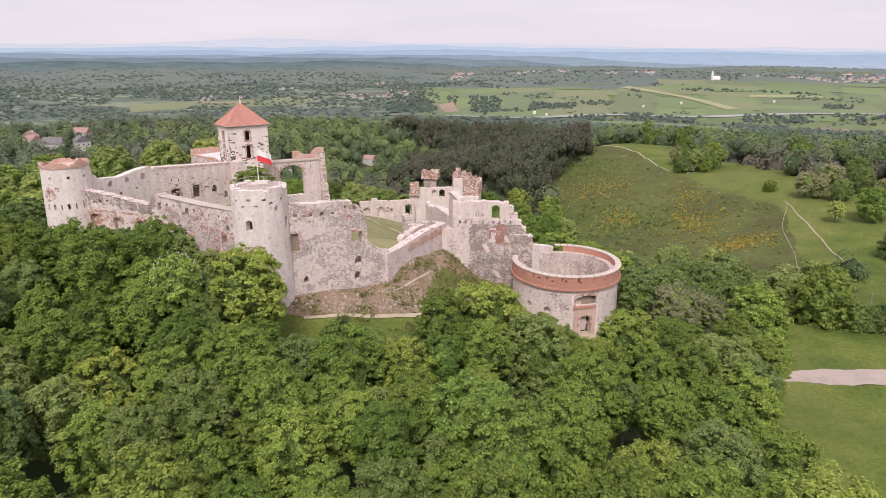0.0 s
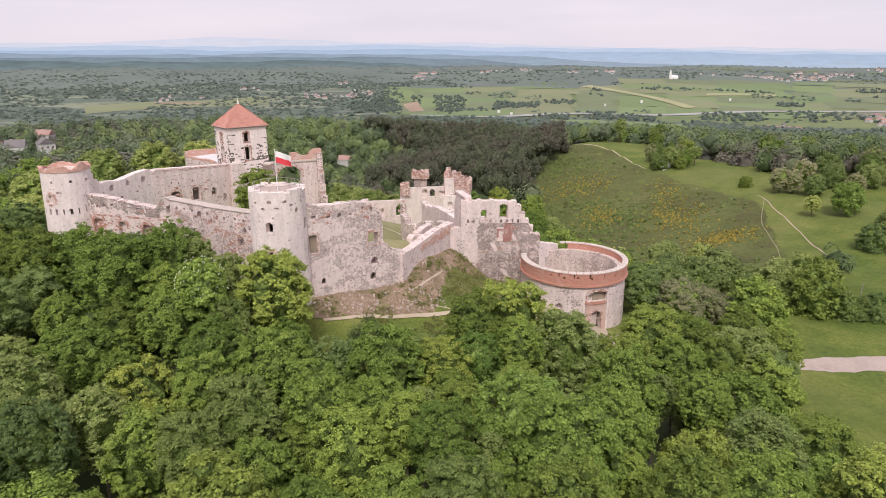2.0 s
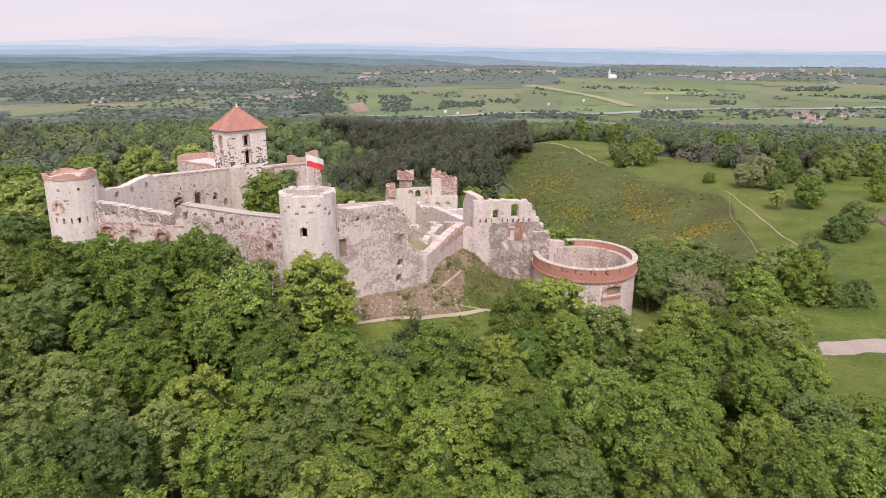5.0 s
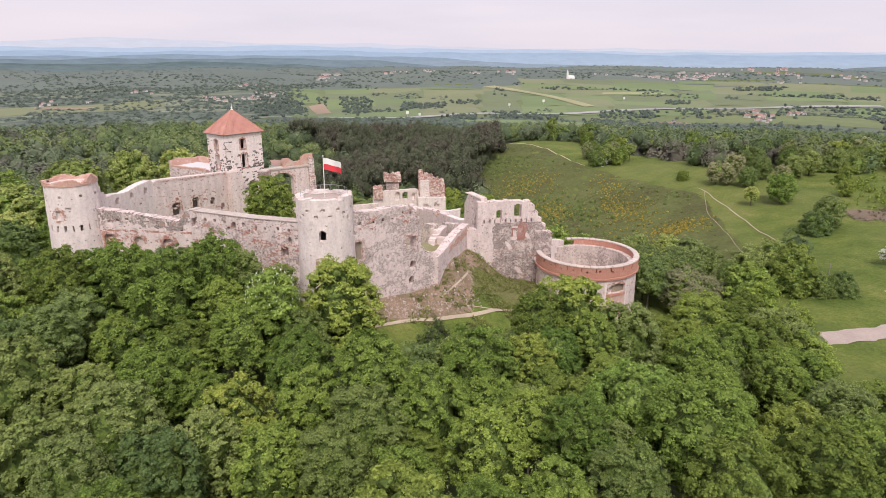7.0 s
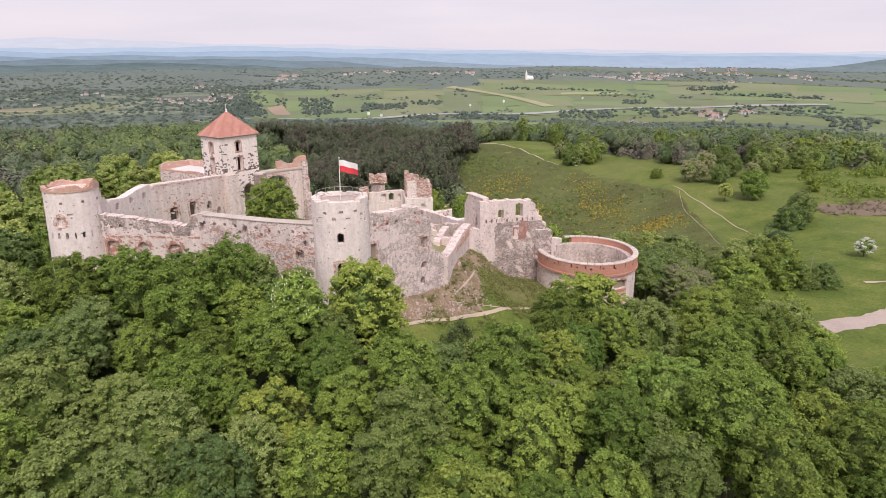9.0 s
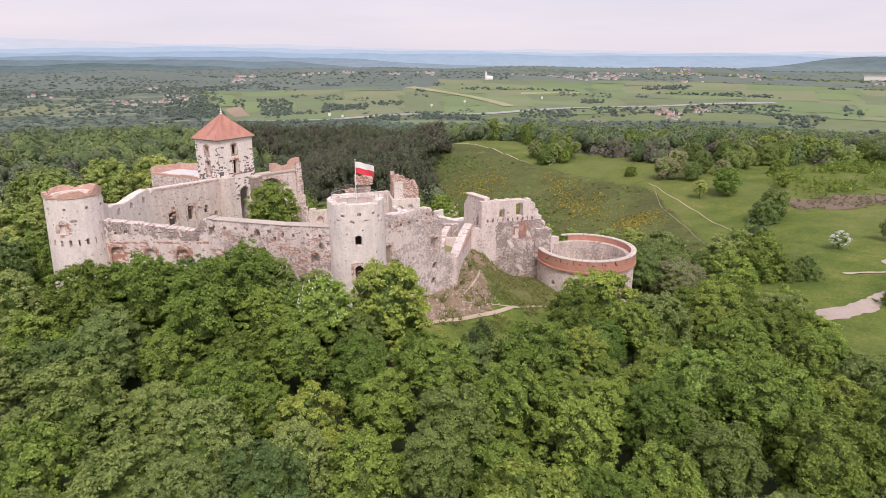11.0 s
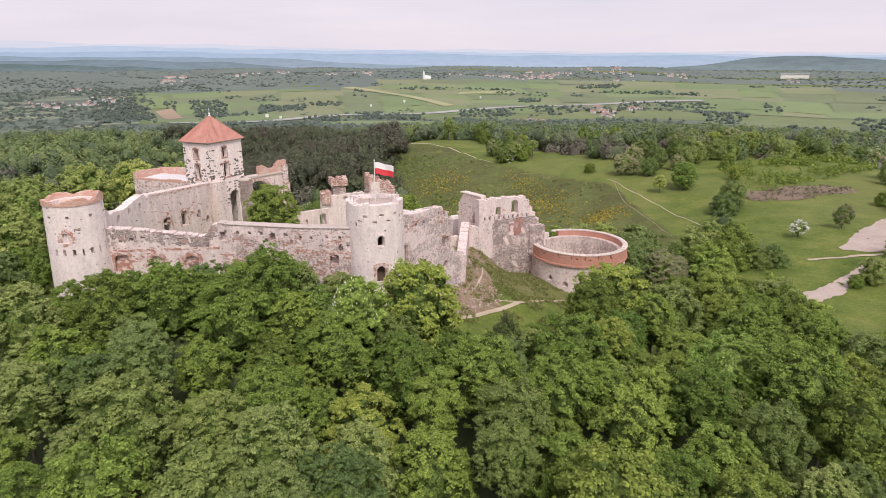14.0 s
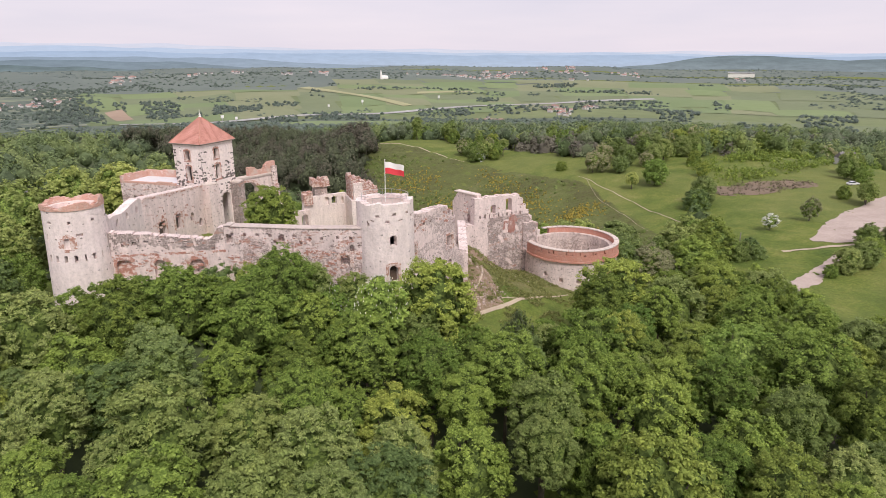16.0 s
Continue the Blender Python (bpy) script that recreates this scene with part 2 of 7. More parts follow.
M_SOILBROWN = plain_mat("brown_heath_soil", (0.15, 0.115, 0.085), (0.24, 0.18, 0.13), 1.0)
M_BARK = plain_mat("bark", (0.07, 0.055, 0.045), (0.17, 0.14, 0.12), 6.0)
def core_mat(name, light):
    """Leaves deep in a crown: their shade is painted as dark cell colours, scaled by light."""
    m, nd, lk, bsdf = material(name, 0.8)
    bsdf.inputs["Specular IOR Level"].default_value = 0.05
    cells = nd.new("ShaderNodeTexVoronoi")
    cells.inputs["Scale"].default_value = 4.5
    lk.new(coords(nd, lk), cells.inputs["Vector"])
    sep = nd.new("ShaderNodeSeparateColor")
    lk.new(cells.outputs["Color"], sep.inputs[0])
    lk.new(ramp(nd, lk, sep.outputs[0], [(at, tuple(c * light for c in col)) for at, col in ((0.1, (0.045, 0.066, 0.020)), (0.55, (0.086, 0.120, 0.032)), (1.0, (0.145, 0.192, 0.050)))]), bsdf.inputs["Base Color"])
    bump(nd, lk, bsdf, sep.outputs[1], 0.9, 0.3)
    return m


# The same painted crown shade in two strengths.
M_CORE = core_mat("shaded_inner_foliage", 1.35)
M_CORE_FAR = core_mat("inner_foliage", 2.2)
M_LEAF = leaf_mat("maple_leaves", (0.082, 0.13, 0.026), (0.315, 0.415, 0.094))
M_LEAF2 = leaf_mat("hornbeam_leaves", (0.104, 0.138, 0.029), (0.344, 0.411, 0.094))
M_LEAF3 = leaf_mat("willow_leaves", (0.104, 0.136, 0.048), (0.352, 0.426, 0.146))
M_LEAF4 = leaf_mat("oak_leaves", (0.099, 0.134, 0.04), (0.29, 0.356, 0.114))
M_LEAF5 = leaf_mat("chestnut_leaves", (0.08, 0.136, 0.029), (0.3, 0.418, 0.099))
M_LEAF6 = leaf_mat("birch_leaves", (0.075, 0.095, 0.045), (0.148, 0.173, 0.084))
M_LEAF8 = leaf_mat("lime_leaves", (0.121, 0.163, 0.032), (0.374, 0.455, 0.107))
M_LEAF_PALE = leaf_mat("pale_young_leaves", (0.205, 0.245, 0.070), (0.455, 0.515, 0.170))
M_LEAF9 = leaf_mat("grey_brown_buds", (0.190, 0.196, 0.108), (0.410, 0.400, 0.225), hue_to=0.515)
M_LEAF10 = leaf_mat("dark_elm_leaves", (0.085, 0.129, 0.048), (0.26, 0.338, 0.119))
M_GORSE = leaf_mat("yellow_broom", (0.20, 0.19, 0.06), (0.52, 0.39, 0.085), 0.2, 0.51)
M_BLOSSOM = leaf_mat("white_blossom", (0.45, 0.47, 0.40), (0.80, 0.80, 0.74), 0.2)

# ---- mesh helpers ----
def thing(name, at, label, category, group="", kind=""):
    ob = new(name)
    ob.location = at
    ob.empty_display_size = 0.5
    return tagged(ob, label, category, group, kind)


def quads_mesh(name, q, mats=(), mat_index=None):
    """A mesh of unjoined quads from an array (n, 4, 3)."""
    q = np.asarray(q, dtype=np.float32)
    n = len(q)
    me = bpy.data.meshes.new(name)
    me.vertices.add(n * 4)
    me.vertices.foreach_set("co", q.reshape(-1))
    me.loops.add(n * 4)
    me.loops.foreach_set("vertex_index", np.arange(n * 4, dtype=np.int32))
    me.polygons.add(n)
    me.polygons.foreach_set("loop_start", np.arange(0, n * 4, 4, dtype=np.int32))
    for mt in mats:
        me.materials.append(mt)
    if mat_index is not None:
        me.polygons.foreach_set("material_index", np.asarray(mat_index, dtype=np.int32))
    me.update(calc_edges=True)
    return me


def tris_mesh(name, q, mats=()):
    """A mesh of unjoined triangles from an array (n, 3, 3)."""
    q = np.asarray(q, dtype=np.float32)
    n = len(q)
    me = bpy.data.meshes.new(name)
    me.vertices.add(n * 3)
    me.vertices.foreach_set("co", q.reshape(-1))
    me.loops.add(n * 3)
    me.loops.foreach_set("vertex_index", np.arange(n * 3, dtype=np.int32))
    me.polygons.add(n)
    me.polygons.foreach_set("loop_start", np.arange(0, n * 3, 3, dtype=np.int32))
    for mt in mats:
        me.materials.append(mt)
    me.update(calc_edges=True)
    return me


def tri_mesh(name, verts, faces, mat=None, smooth=False):
    me = bpy.data.meshes.new(name)
    me.from_pydata([tuple(v) for v in verts], [], [tuple(f) for f in faces])
    if mat:
        me.materials.append(mat)
    if smooth:
        me.polygons.foreach_set("use_smooth", [True] * len(me.polygons))
    me.update()
    return me


def child(name, me, parent, label=""):
    ob = new(name, me)
    ob.parent = parent
    return tagged(ob, label)


def part(name, bm, mat, parent, label="", smooth=False):
    me = bpy.data.meshes.new(name)
    bm.to_mesh(me)
    bm.free()
    me.materials.append(mat)
    if smooth:
        me.polygons.foreach_set("use_smooth", [True] * len(me.polygons))
    return child(name, me, parent, label)


def origin(parent):
    m = Vector((0, 0, 0))
    while parent is not None:
        m += parent.location
        parent = parent.parent
    return np.array(m)


def box(bm, c, size, rz=0.0, bev=0.0):
    r = bmesh.ops.create_cube(bm, size=1.0, matrix=pose(*c, 0, 0, rz) @ Matrix.Diagonal((*size, 1)))
    if bev:
        es = list({e for v in r["verts"] for e in v.link_edges})
        bmesh.ops.bevel(bm, geom=es, offset=bev, segments=1, affect="EDGES")


def rod(bm, a, b, r0, r1=None, seg=8):
    a, b = Vector(a), Vector(b)
    d = b - a
    m = Matrix.Translation((a + b) / 2) @ d.to_track_quat("Z", "Y").to_matrix().to_4x4()
    bmesh.ops.create_cone(bm, cap_ends=True, segments=seg, radius1=r0, radius2=r0 if r1 is None else r1, depth=d.length, matrix=m)


# ---- masonry: a wall as a grid of small blocks with real recesses and openings ----
def opening(u, z, w, h, arch=0.0, depth=None):
    """u: middle; z: sill; arch: rise of the head; depth: None goes through."""
    return (u, z, w, h, arch, depth)


def in_opening(o, U, Z, grow=0.0):
    u, z, w, h, arch, _ = o
    hw = w / 2 + grow
    du = np.abs(U - u)
    head = z + h - arch + arch * np.sqrt(np.clip(1 - (du / hw) ** 2, 0, 1)) + grow
    return (du < hw) & (Z > z - (grow if grow < 0.3 else 0)) & (Z < head)


def masonry(name, place, length, z0, z1, cell, thick, mat, parent, occ=None, openings=(), relief=None, wrap=False, rough=0.09, seed=1, label="", crest=None):
    """place(u, w, z) gives world points: u along the wall, w into it."""
    rng = np.random.default_rng(seed)
    nu, nz = max(2, int(round(length / cell))), max(2, int(round((z1 - z0) / cell)))
    cu, cz = length / nu, (z1 - z0) / nz
    U, Z = np.meshgrid((np.arange(nu) + 0.5) * cu, z0 + (np.arange(nz) + 0.5) * cz, indexing="ij")
    full = np.ones((nu, nz), bool) if occ is None else occ(U, Z)
    front = np.zeros((nu, nz)) if relief is None else relief(U, Z)
    for o in openings:
        k = in_opening(o, U, Z)
        if o[5] is None:
            full &= ~k
        else:
            front = np.where(k, np.maximum(front, o[5]), front)
    front = np.where(full, front, thick)
    jit = rng.normal(0, 1, (nu + 1, nz + 1, 3)) * np.array([rough * cell * 0.5, rough * cell * 0.6, rough * cell * 0.5])
    if crest is not None:
        pad = np.zeros((nu + 2, nz + 2), bool)
        pad[1:-1, 1:-1] = full
        under, over = pad[:-1, :-1] | pad[1:, :-1], pad[:-1, 1:] | pad[1:, 1:]
        vu, vz = np.meshgrid(np.arange(nu + 1) * cu, z0 + np.arange(nz + 1) * cz, indexing="ij")
        jit[..., 2] = np.where(under & ~over, np.clip(crest(vu) - vz, -0.7 * cz, 0.7 * cz) + 0.3 * jit[..., 2], jit[..., 2])
    if wrap:
        jit[-1] = jit[0]

    def pts(i, j, w):
        d = jit[i, j]
        return place(i * cu + d[..., 0], w + d[..., 1], z0 + j * cz + d[..., 2])
    out = []
    I, J = np.nonzero(full)
    w = front[I, J]
    out.append(np.stack([pts(I, J, w), pts(I + 1, J, w), pts(I + 1, J + 1, w), pts(I, J + 1, w)], 1))
    b = np.full(len(I), thick)
    out.append(np.stack([pts(I, J, b), pts(I, J + 1, b), pts(I + 1, J + 1, b), pts(I + 1, J, b)], 1))
    ext = np.full((nu + 2, nz + 2), thick)
    ext[1:-1, 1:-1] = front
    if wrap:
        ext[0, 1:-1], ext[-1, 1:-1] = front[-1], front[0]
    for axis in (0, 1):
        a_, b_ = (ext[:-1, 1:-1], ext[1:, 1:-1]) if axis == 0 else (ext[1:-1, :-1], ext[1:-1, 1:])
        I, J = np.nonzero(np.abs(a_ - b_) > 1e-4)
        lo, hi = np.minimum(a_, b_)[I, J], np.maximum(a_, b_)[I, J]
        if wrap and axis == 0:
            keep = I < nu
            I, J, lo, hi = I[keep], J[keep], lo[keep], hi[keep]
        I2, J2 = (I, J + 1) if axis == 0 else (I + 1, J)
        out.append(np.stack([pts(I, J, lo), pts(I2, J2, lo), pts(I2, J2, hi), pts(I, J, hi)], 1))
    q = np.concatenate(out)
    if parent is not None:
        q = q - origin(parent)
    return child(name, quads_mesh(name, q, [mat]), parent, label)


def line_place(a, b):
    a, b = np.array(a, float), np.array(b, float)
    d = (b - a) / np.linalg.norm(b - a)
    n = np.array([-d[1], d[0]])
    return (lambda u, w, z: np.stack([a[0] + d[0] * u + n[0] * w, a[1] + d[1] * u + n[1] * w, z + 0 * u], -1)), float(np.linalg.norm(b - a))


def ring_place(c, r, start=0.0, batter=0.0, ztop=0.0):
    """u runs counter-clockwise from the start angle; batter widens the foot."""
    def f(u, w, z):
        t = radians(start) + u / r
        rr = r - w + batter * np.clip(ztop - z, 0, None)
        return np.stack([c[0] + rr * np.cos(t), c[1] + rr * np.sin(t), z + 0 * u], -1)
    return f


def ragged(seed, step=0.7, size=0.5):
    """An uneven wall top: blocks of about the given step, up to size lower."""
    rng = np.random.default_rng(seed)
    tab = rng.uniform(-1, 0, 400) * size
    return lambda U: tab[(np.asarray(U) / step + 200).astype(int) % 400]


def profile(us, zs):
    return lambda U: np.interp(U, us, zs)


def below(top, rag=None):
    return lambda U, Z: Z < top(U) + (rag(U) if rag else 0)


def holes(us, z, w=0.45, h=0.3, depth=0.5):
    return [opening(u, z + 0.2 * math.sin(7 * u), w, h, 0, depth) for u in us]

# ---- ground: one sheet to the horizon ----
SPOTS = [(-23.5, 85, -4.0), (-9.8, 94.4, -3.6), (-7.2, 98.6, -1.5), (-4.5, 103.4, -0.7), (-1.4, 109.8, -1.4), (1.2, 110.0, -2.7), (4.3, 109.8, -5.6), (7.2, 109.4, -8.3), (10.5, 108.8, -8.9), (14, 108, -9.0), (-1.1, 104.2, -3.7), (0.1, 92.7, -7.0), (12.2, 104.8, -8.6), (5.0, 102, -7.0), (23, 95, -12.4), (-2, 93, -7.2),
         (-10.7, 120, -4.6), (-15, 156, -10), (-14, 181, -15.5), (-32, 140, -0.5), (-52, 115, 3), (-62, 100, 2), (-80, 120, -6), (-50, 160, -6),
         (60, 85, -15), (100, 107, -14), (118, 208, -17), (106, 275, -20), (97, 374, -20.5), (88, 152, -21), (45, 150, -24), (40, 230, -38), (30, 330, -33),
         (-30, 60, -13), (10, 60, -14), (-60, 60, -13), (160, 120, -13), (180, 210, -13), (-110, 90, -20), (20, 185, -26), (300, 270, -19), (230, 165, -13), (95, 430, -31), (160, 340, -22), (55, 400, -36)]
_S = np.array(SPOTS, float)


def _tps(d2):
    return np.where(d2 > 1e-9, d2 * np.log(d2 + 1e-9), 0.0)


_n = len(_S)
_K = np.zeros((_n + 3, _n + 3))
_K[:_n, :_n] = _tps(((_S[:, None, :2] - _S[None, :, :2]) ** 2).sum(-1)) + 14 * np.eye(_n)
_K[:_n, _n:] = np.c_[np.ones(_n), _S[:, :2]]
_K[_n:, :_n] = _K[:_n, _n:].T
_W = np.linalg.solve(_K, np.r_[_S[:, 2], 0, 0, 0])


def ground_z(x, y):
    x, y = np.asarray(x, float), np.asarray(y, float)
    r = np.hypot(x, y)
    far = np.interp(r, [0, 200, 400, 600, 900, 1300, 1900, 2300, 2900, 3300, 3700, 4100, 4400, 5200], [-15, -23, -31, -42, -78, -125, -163, -158, -126, -112, -96, -82, -72, -66])
    az = np.degrees(np.arctan2(x, y))
    far = far + 36 * np.exp(-(((az - 14) / 8.5) ** 2) - (((r - 3520) / 300) ** 2)) + 16 * np.exp(-(((az - 37) / 8) ** 2) - (((r - 3950) / 400) ** 2))
    far = far + np.clip((r - 250) / 900, 0, 1) * (7 * np.sin(x / 210 + 1) * np.cos(y / 260) + 4 * np.sin(x / 97 + y / 130))
    far = far + 9 * np.exp(-(((r - 560) / 190) ** 2)) * np.clip((-x + 20) / 120, 0, 1)
    d2 = (x[..., None] - _S[:, 0]) ** 2 + (y[..., None] - _S[:, 1]) ** 2
    near = (_tps(d2) * _W[:_n]).sum(-1) + _W[_n] + _W[_n + 1] * x + _W[_n + 2] * y
    near = np.clip(near, -50, 6)
    k = np.minimum.reduce([1 - np.clip((np.hypot((x - 70) / 1.25, (y - 190) / 1.9) - 115) / 75, 0, 1), np.ones_like(x)])
    k = k * k * (3 - 2 * k)
    bumps = 0.25 * np.sin(x / 3.1 + 2) * np.cos(y / 3.7) + 0.12 * np.sin(x / 1.3) * np.sin(y / 1.7)
    return far * (1 - k) + near * k + bumps * (r < 700)


def gz(x, y):
    return float(ground_z(np.array([x]), np.array([y]))[0])


def ground_sheet():
    nth, rings = 384, 190
    rad = np.concatenate([[0], 1.2 * (5600 / 1.2) ** (np.linspace(0, 1, rings) ** 0.9)])
    th = np.linspace(0, 2 * np.pi, nth, endpoint=False)
    R, T = np.meshgrid(rad, th, indexing="ij")
    X, Y = 15 + R * np.cos(T), 120 + R * np.sin(T)
    V = np.stack([X, Y, ground_z(X, Y)], -1).reshape(-1, 3)
    i, j = np.meshgrid(np.arange(len(rad) - 1), np.arange(nth), indexing="ij")
    i, j = i.ravel(), j.ravel()
    F = np.stack([i * nth + j, (i + 1) * nth + j, (i + 1) * nth + (j + 1) % nth, i * nth + (j + 1) % nth], 1)
    me = bpy.data.meshes.new("ground")
    me.vertices.add(len(V)), me.vertices.foreach_set("co", V.astype(np.float32).ravel())
    me.loops.add(len(F) * 4), me.loops.foreach_set("vertex_index", F.astype(np.int32).ravel())
    me.polygons.add(len(F)), me.polygons.foreach_set("loop_start", np.arange(0, len(F) * 4, 4, dtype=np.int32))
    me.polygons.foreach_set("use_smooth", np.ones(len(F), bool))
    m, nd, lk, bsdf = material("meadow_grass", 0.95)
    v = coords(nd, lk)
    big, mid, fine = noise_tex(nd, lk, v, 0.012, 6.0, 0.6), noise_tex(nd, lk, v, 0.09, 7.0, 0.72), noise_tex(nd, lk, v, 1.6, 6.0, 0.75)
    a = ramp(nd, lk, mid, [(0.32, (0.074, 0.116, 0.021)), (0.46, (0.118, 0.161, 0.031)), (0.58, (0.165, 0.196, 0.044)), (0.72, (0.235, 0.235, 0.08))])
    b = ramp(nd, lk, fine, [(0.3, grey(0.62)), (0.7, grey(1.25))])
    col = mix(nd, lk, 1.0, a, b, "MULTIPLY")
    col = mix(nd, lk, ramp(nd, lk, big, [(0.45, grey(0)), (0.6, grey(0.5))]), col, (0.165, 0.18, 0.06))
    lk.new(col, bsdf.inputs["Base Color"])
    bump(nd, lk, bsdf, fine, 0.6, 0.25)
    me.materials.append(m)
    me.update(calc_edges=True)
    return tagged(new("ground", me), "rolling green meadow and wooded hill ground", "ground", kind="structure")


ground_sheet()


def ribbon(name, pts, width, mat, label, category, lift=0.06, step=1.5, wob=0.15, kind="structure", seed=3):
    """A strip that lies on the ground along a smooth line through pts."""
    rng = np.random.default_rng(seed)
    P = np.array(pts, float)
    s = np.r_[0, np.cumsum(np.hypot(*np.diff(P, axis=0).T))]
    n = max(3, int(s[-1] / step))
    t = np.linspace(0, s[-1], n)
    c = np.stack([np.interp(t, s, P[:, 0]), np.interp(t, s, P[:, 1])], 1)
    for _ in range(6):
        c[1:-1] = 0.25 * c[:-2] + 0.5 * c[1:-1] + 0.25 * c[2:]
    d = np.gradient(c, axis=0)
    d /= np.linalg.norm(d, axis=1)[:, None]
    nrm = np.stack([-d[:, 1], d[:, 0]], 1)
    wid = (np.interp(t, s, width) if np.ndim(width) else np.full(n, width)) / 2
    m = 5
    rows = []
    for k in range(m):
        f = -1 + 2 * k / (m - 1)
        w = wid * f * (1 + wob * rng.normal(0, 1, n) * (abs(f) > 0.9))
        xy = c + nrm * w[:, None]
        rows.append(np.c_[xy, ground_z(xy[:, 0], xy[:, 1]) + lift])
    V = np.stack(rows, 1)
    q = np.stack([V[:-1, :-1], V[1:, :-1], V[1:, 1:], V[:-1, 1:]], 2).reshape(-1, 4, 3)
    return tagged(new(name, quads_mesh(name, q, [mat])), label, category, kind=kind)


ribbon("road", [(40, 86), (55, 87), (65, 86.3), (74, 86.0), (86, 89.5), (101, 92)], [2.6, 3.6, 5.6, 4.4, 3.0, 3.6], M_TRACK, "pale pink gravel track across the meadow", "track", 0.07, 1.0, 0.09)
ribbon("parking_ground", [(101.5, 103), (106, 100.0), (116, 101.5), (140, 105), (185, 112)], [2, 8, 15, 21, 22], M_TRACK, "bare pink gravel parking ground in the meadow", "parking ground", 0.12, 2, 0.045)
ribbon("path", [(93, 373), (101, 362), (105, 339), (104, 306), (104, 286)], [1.0, 1.0, 0.9, 0.7, 0.2], M_PATH, "narrow trodden path along the grassy hill's edge", "path", 0.2)
ribbon("path", [(119, 216), (118, 210), (112, 185), (104, 157), (99, 140)], [0.15, 0.34, 0.36, 0.34, 0.25], M_PATH, "narrow trodden path down the meadow", "path", 0.16, seed=13)
ribbon("path", [(118, 210), (106, 190), (97, 165), (88, 146)], [0.1, 0.12, 0.12, 0.1], M_PATH, "faint trodden path down the slope", "path", 0.25, seed=5)
ribbon("path", [(-20.5, 85.3), (-16.5, 86.8), (-13.1, 87.9), (-10, 89.2), (-5, 91), (0.3, 92.9), (3.3, 93.7), (8, 95.1), (13.5, 95.9)], [0.5, 0.6, 0.65, 0.7, 0.8, 0.7, 0.5, 0.4, 0.3], M_PATH, "trodden earth path below the castle wall", "path", 0.12, 0.6, 0.06)
ribbon("path", [(-9.0, 92.8), (-5.9, 93.2), (-2.2, 93.3), (0.3, 92.9)], [0.15, 0.2, 0.2, 0.25], M_PATH, "faint track over the rubble", "path", 0.14, 0.8, seed=28)
ribbon("path", [(-8.9, 93.6), (-7.1, 95.1), (-4.6, 97.5), (-2.4, 101.1), (-1.4, 103.6)], [0.2, 0.26, 0.26, 0.22, 0.15], M_PATH, "thin path climbing the rubble slope", "path", 0.14, 0.8, seed=8)
ribbon("path", [(23.5, 97.2), (24.4, 93.5), (25, 89.5), (27, 85), (33, 83), (42, 86)], [2.6, 3.2, 3.6, 3, 2.6, 2.6], M_TRACK, "pale gravel approach to the barbican gate", "path", 0.12, 0.8, 0.06, seed=9)
ribbon("path", [(23.4, 96.4), (26.5, 95.0), (29.5, 95.2)], [3.0, 2.2, 0.8], M_PATH, "trodden pale ground round the barbican foot", "path", 0.14, 0.8, seed=19)
ribbon("path", [(-22, 164), (-12, 150), (-6, 140), (-5, 130)], [0.9, 1, 1.1, 0.8], M_PATH, "worn path across the courtyard grass", "path", 0.12, seed=4)
ribbon("path", [(88, 102), (95, 99), (103, 95.5), (116, 92), (132, 89)], [1.0, 1.2, 1.3, 1.6, 1.8], M_PATH, "earth path beside the parking ground", "path", 0.12, seed=6)


def ground_patch(name, inside, x0, x1, y0, y1, step, mat, label, category, lift=0.1, seed=1):
    """A sheet on the ground over the cells whose middle lies inside."""
    nx, ny = int((x1 - x0) / step), int((y1 - y0) / step)
    gx_, gy_ = np.meshgrid(x0 + np.arange(nx + 1) * step, y0 + np.arange(ny + 1) * step, indexing="ij")
    rng = np.random.default_rng(seed)
    gx_, gy_ = gx_ + rng.uniform(-0.3, 0.3, gx_.shape) * step, gy_ + rng.uniform(-0.3, 0.3, gx_.shape) * step
    V = np.stack([gx_, gy_, ground_z(gx_, gy_) + lift], -1)
    mx, my = (gx_[:-1, :-1] + gx_[1:, 1:]) / 2, (gy_[:-1, :-1] + gy_[1:, 1:]) / 2
    ok_ = inside(mx, my)
    q_ = np.stack([V[:-1, :-1], V[1:, :-1], V[1:, 1:], V[:-1, 1:]], 2)[ok_]
    return tagged(new(name, quads_mesh(name, q_, [mat])), label, category, kind="structure")


def hill_side(x, y):
    """Metres west of the hill's edge path (negative: on the meadow side)."""
    return np.interp(y, [140, 150, 208, 290, 340, 374, 420], [88, 92, 116, 104, 105, 94, 85]) - x


def slope_width(y):
    return np.interp(y, [130, 230, 295, 326, 351, 385], [60, 62, 56, 36, 20, 3])


def soft(x, y, s_=1.0):
    return s_ * (np.sin(x * 0.9 + 1.3 * np.sin(y * 0.5)) + np.sin(y * 1.1 + np.sin(x * 0.7)))


def slope_mat(name, stops):
    m, nd, lk, bsdf = material(name, 0.95)
    v = coords(nd, lk)
    a, b, c = noise_tex(nd, lk, v, 0.05, 5.0, 0.65), noise_tex(nd, lk, v, 0.5, 6.0, 0.7), noise_tex(nd, lk, v, 2.5, 4.0, 0.7)
    col = ramp(nd, lk, mix(nd, lk, 0.5, a, b), list(zip((0.34, 0.45, 0.56, 0.68), stops)))
    lk.new(mix(nd, lk, 1.0, col, ramp(nd, lk, c, [(0.3, grey(0.74)), (0.7, grey(1.2))]), "MULTIPLY"), bsdf.inputs["Base Color"])
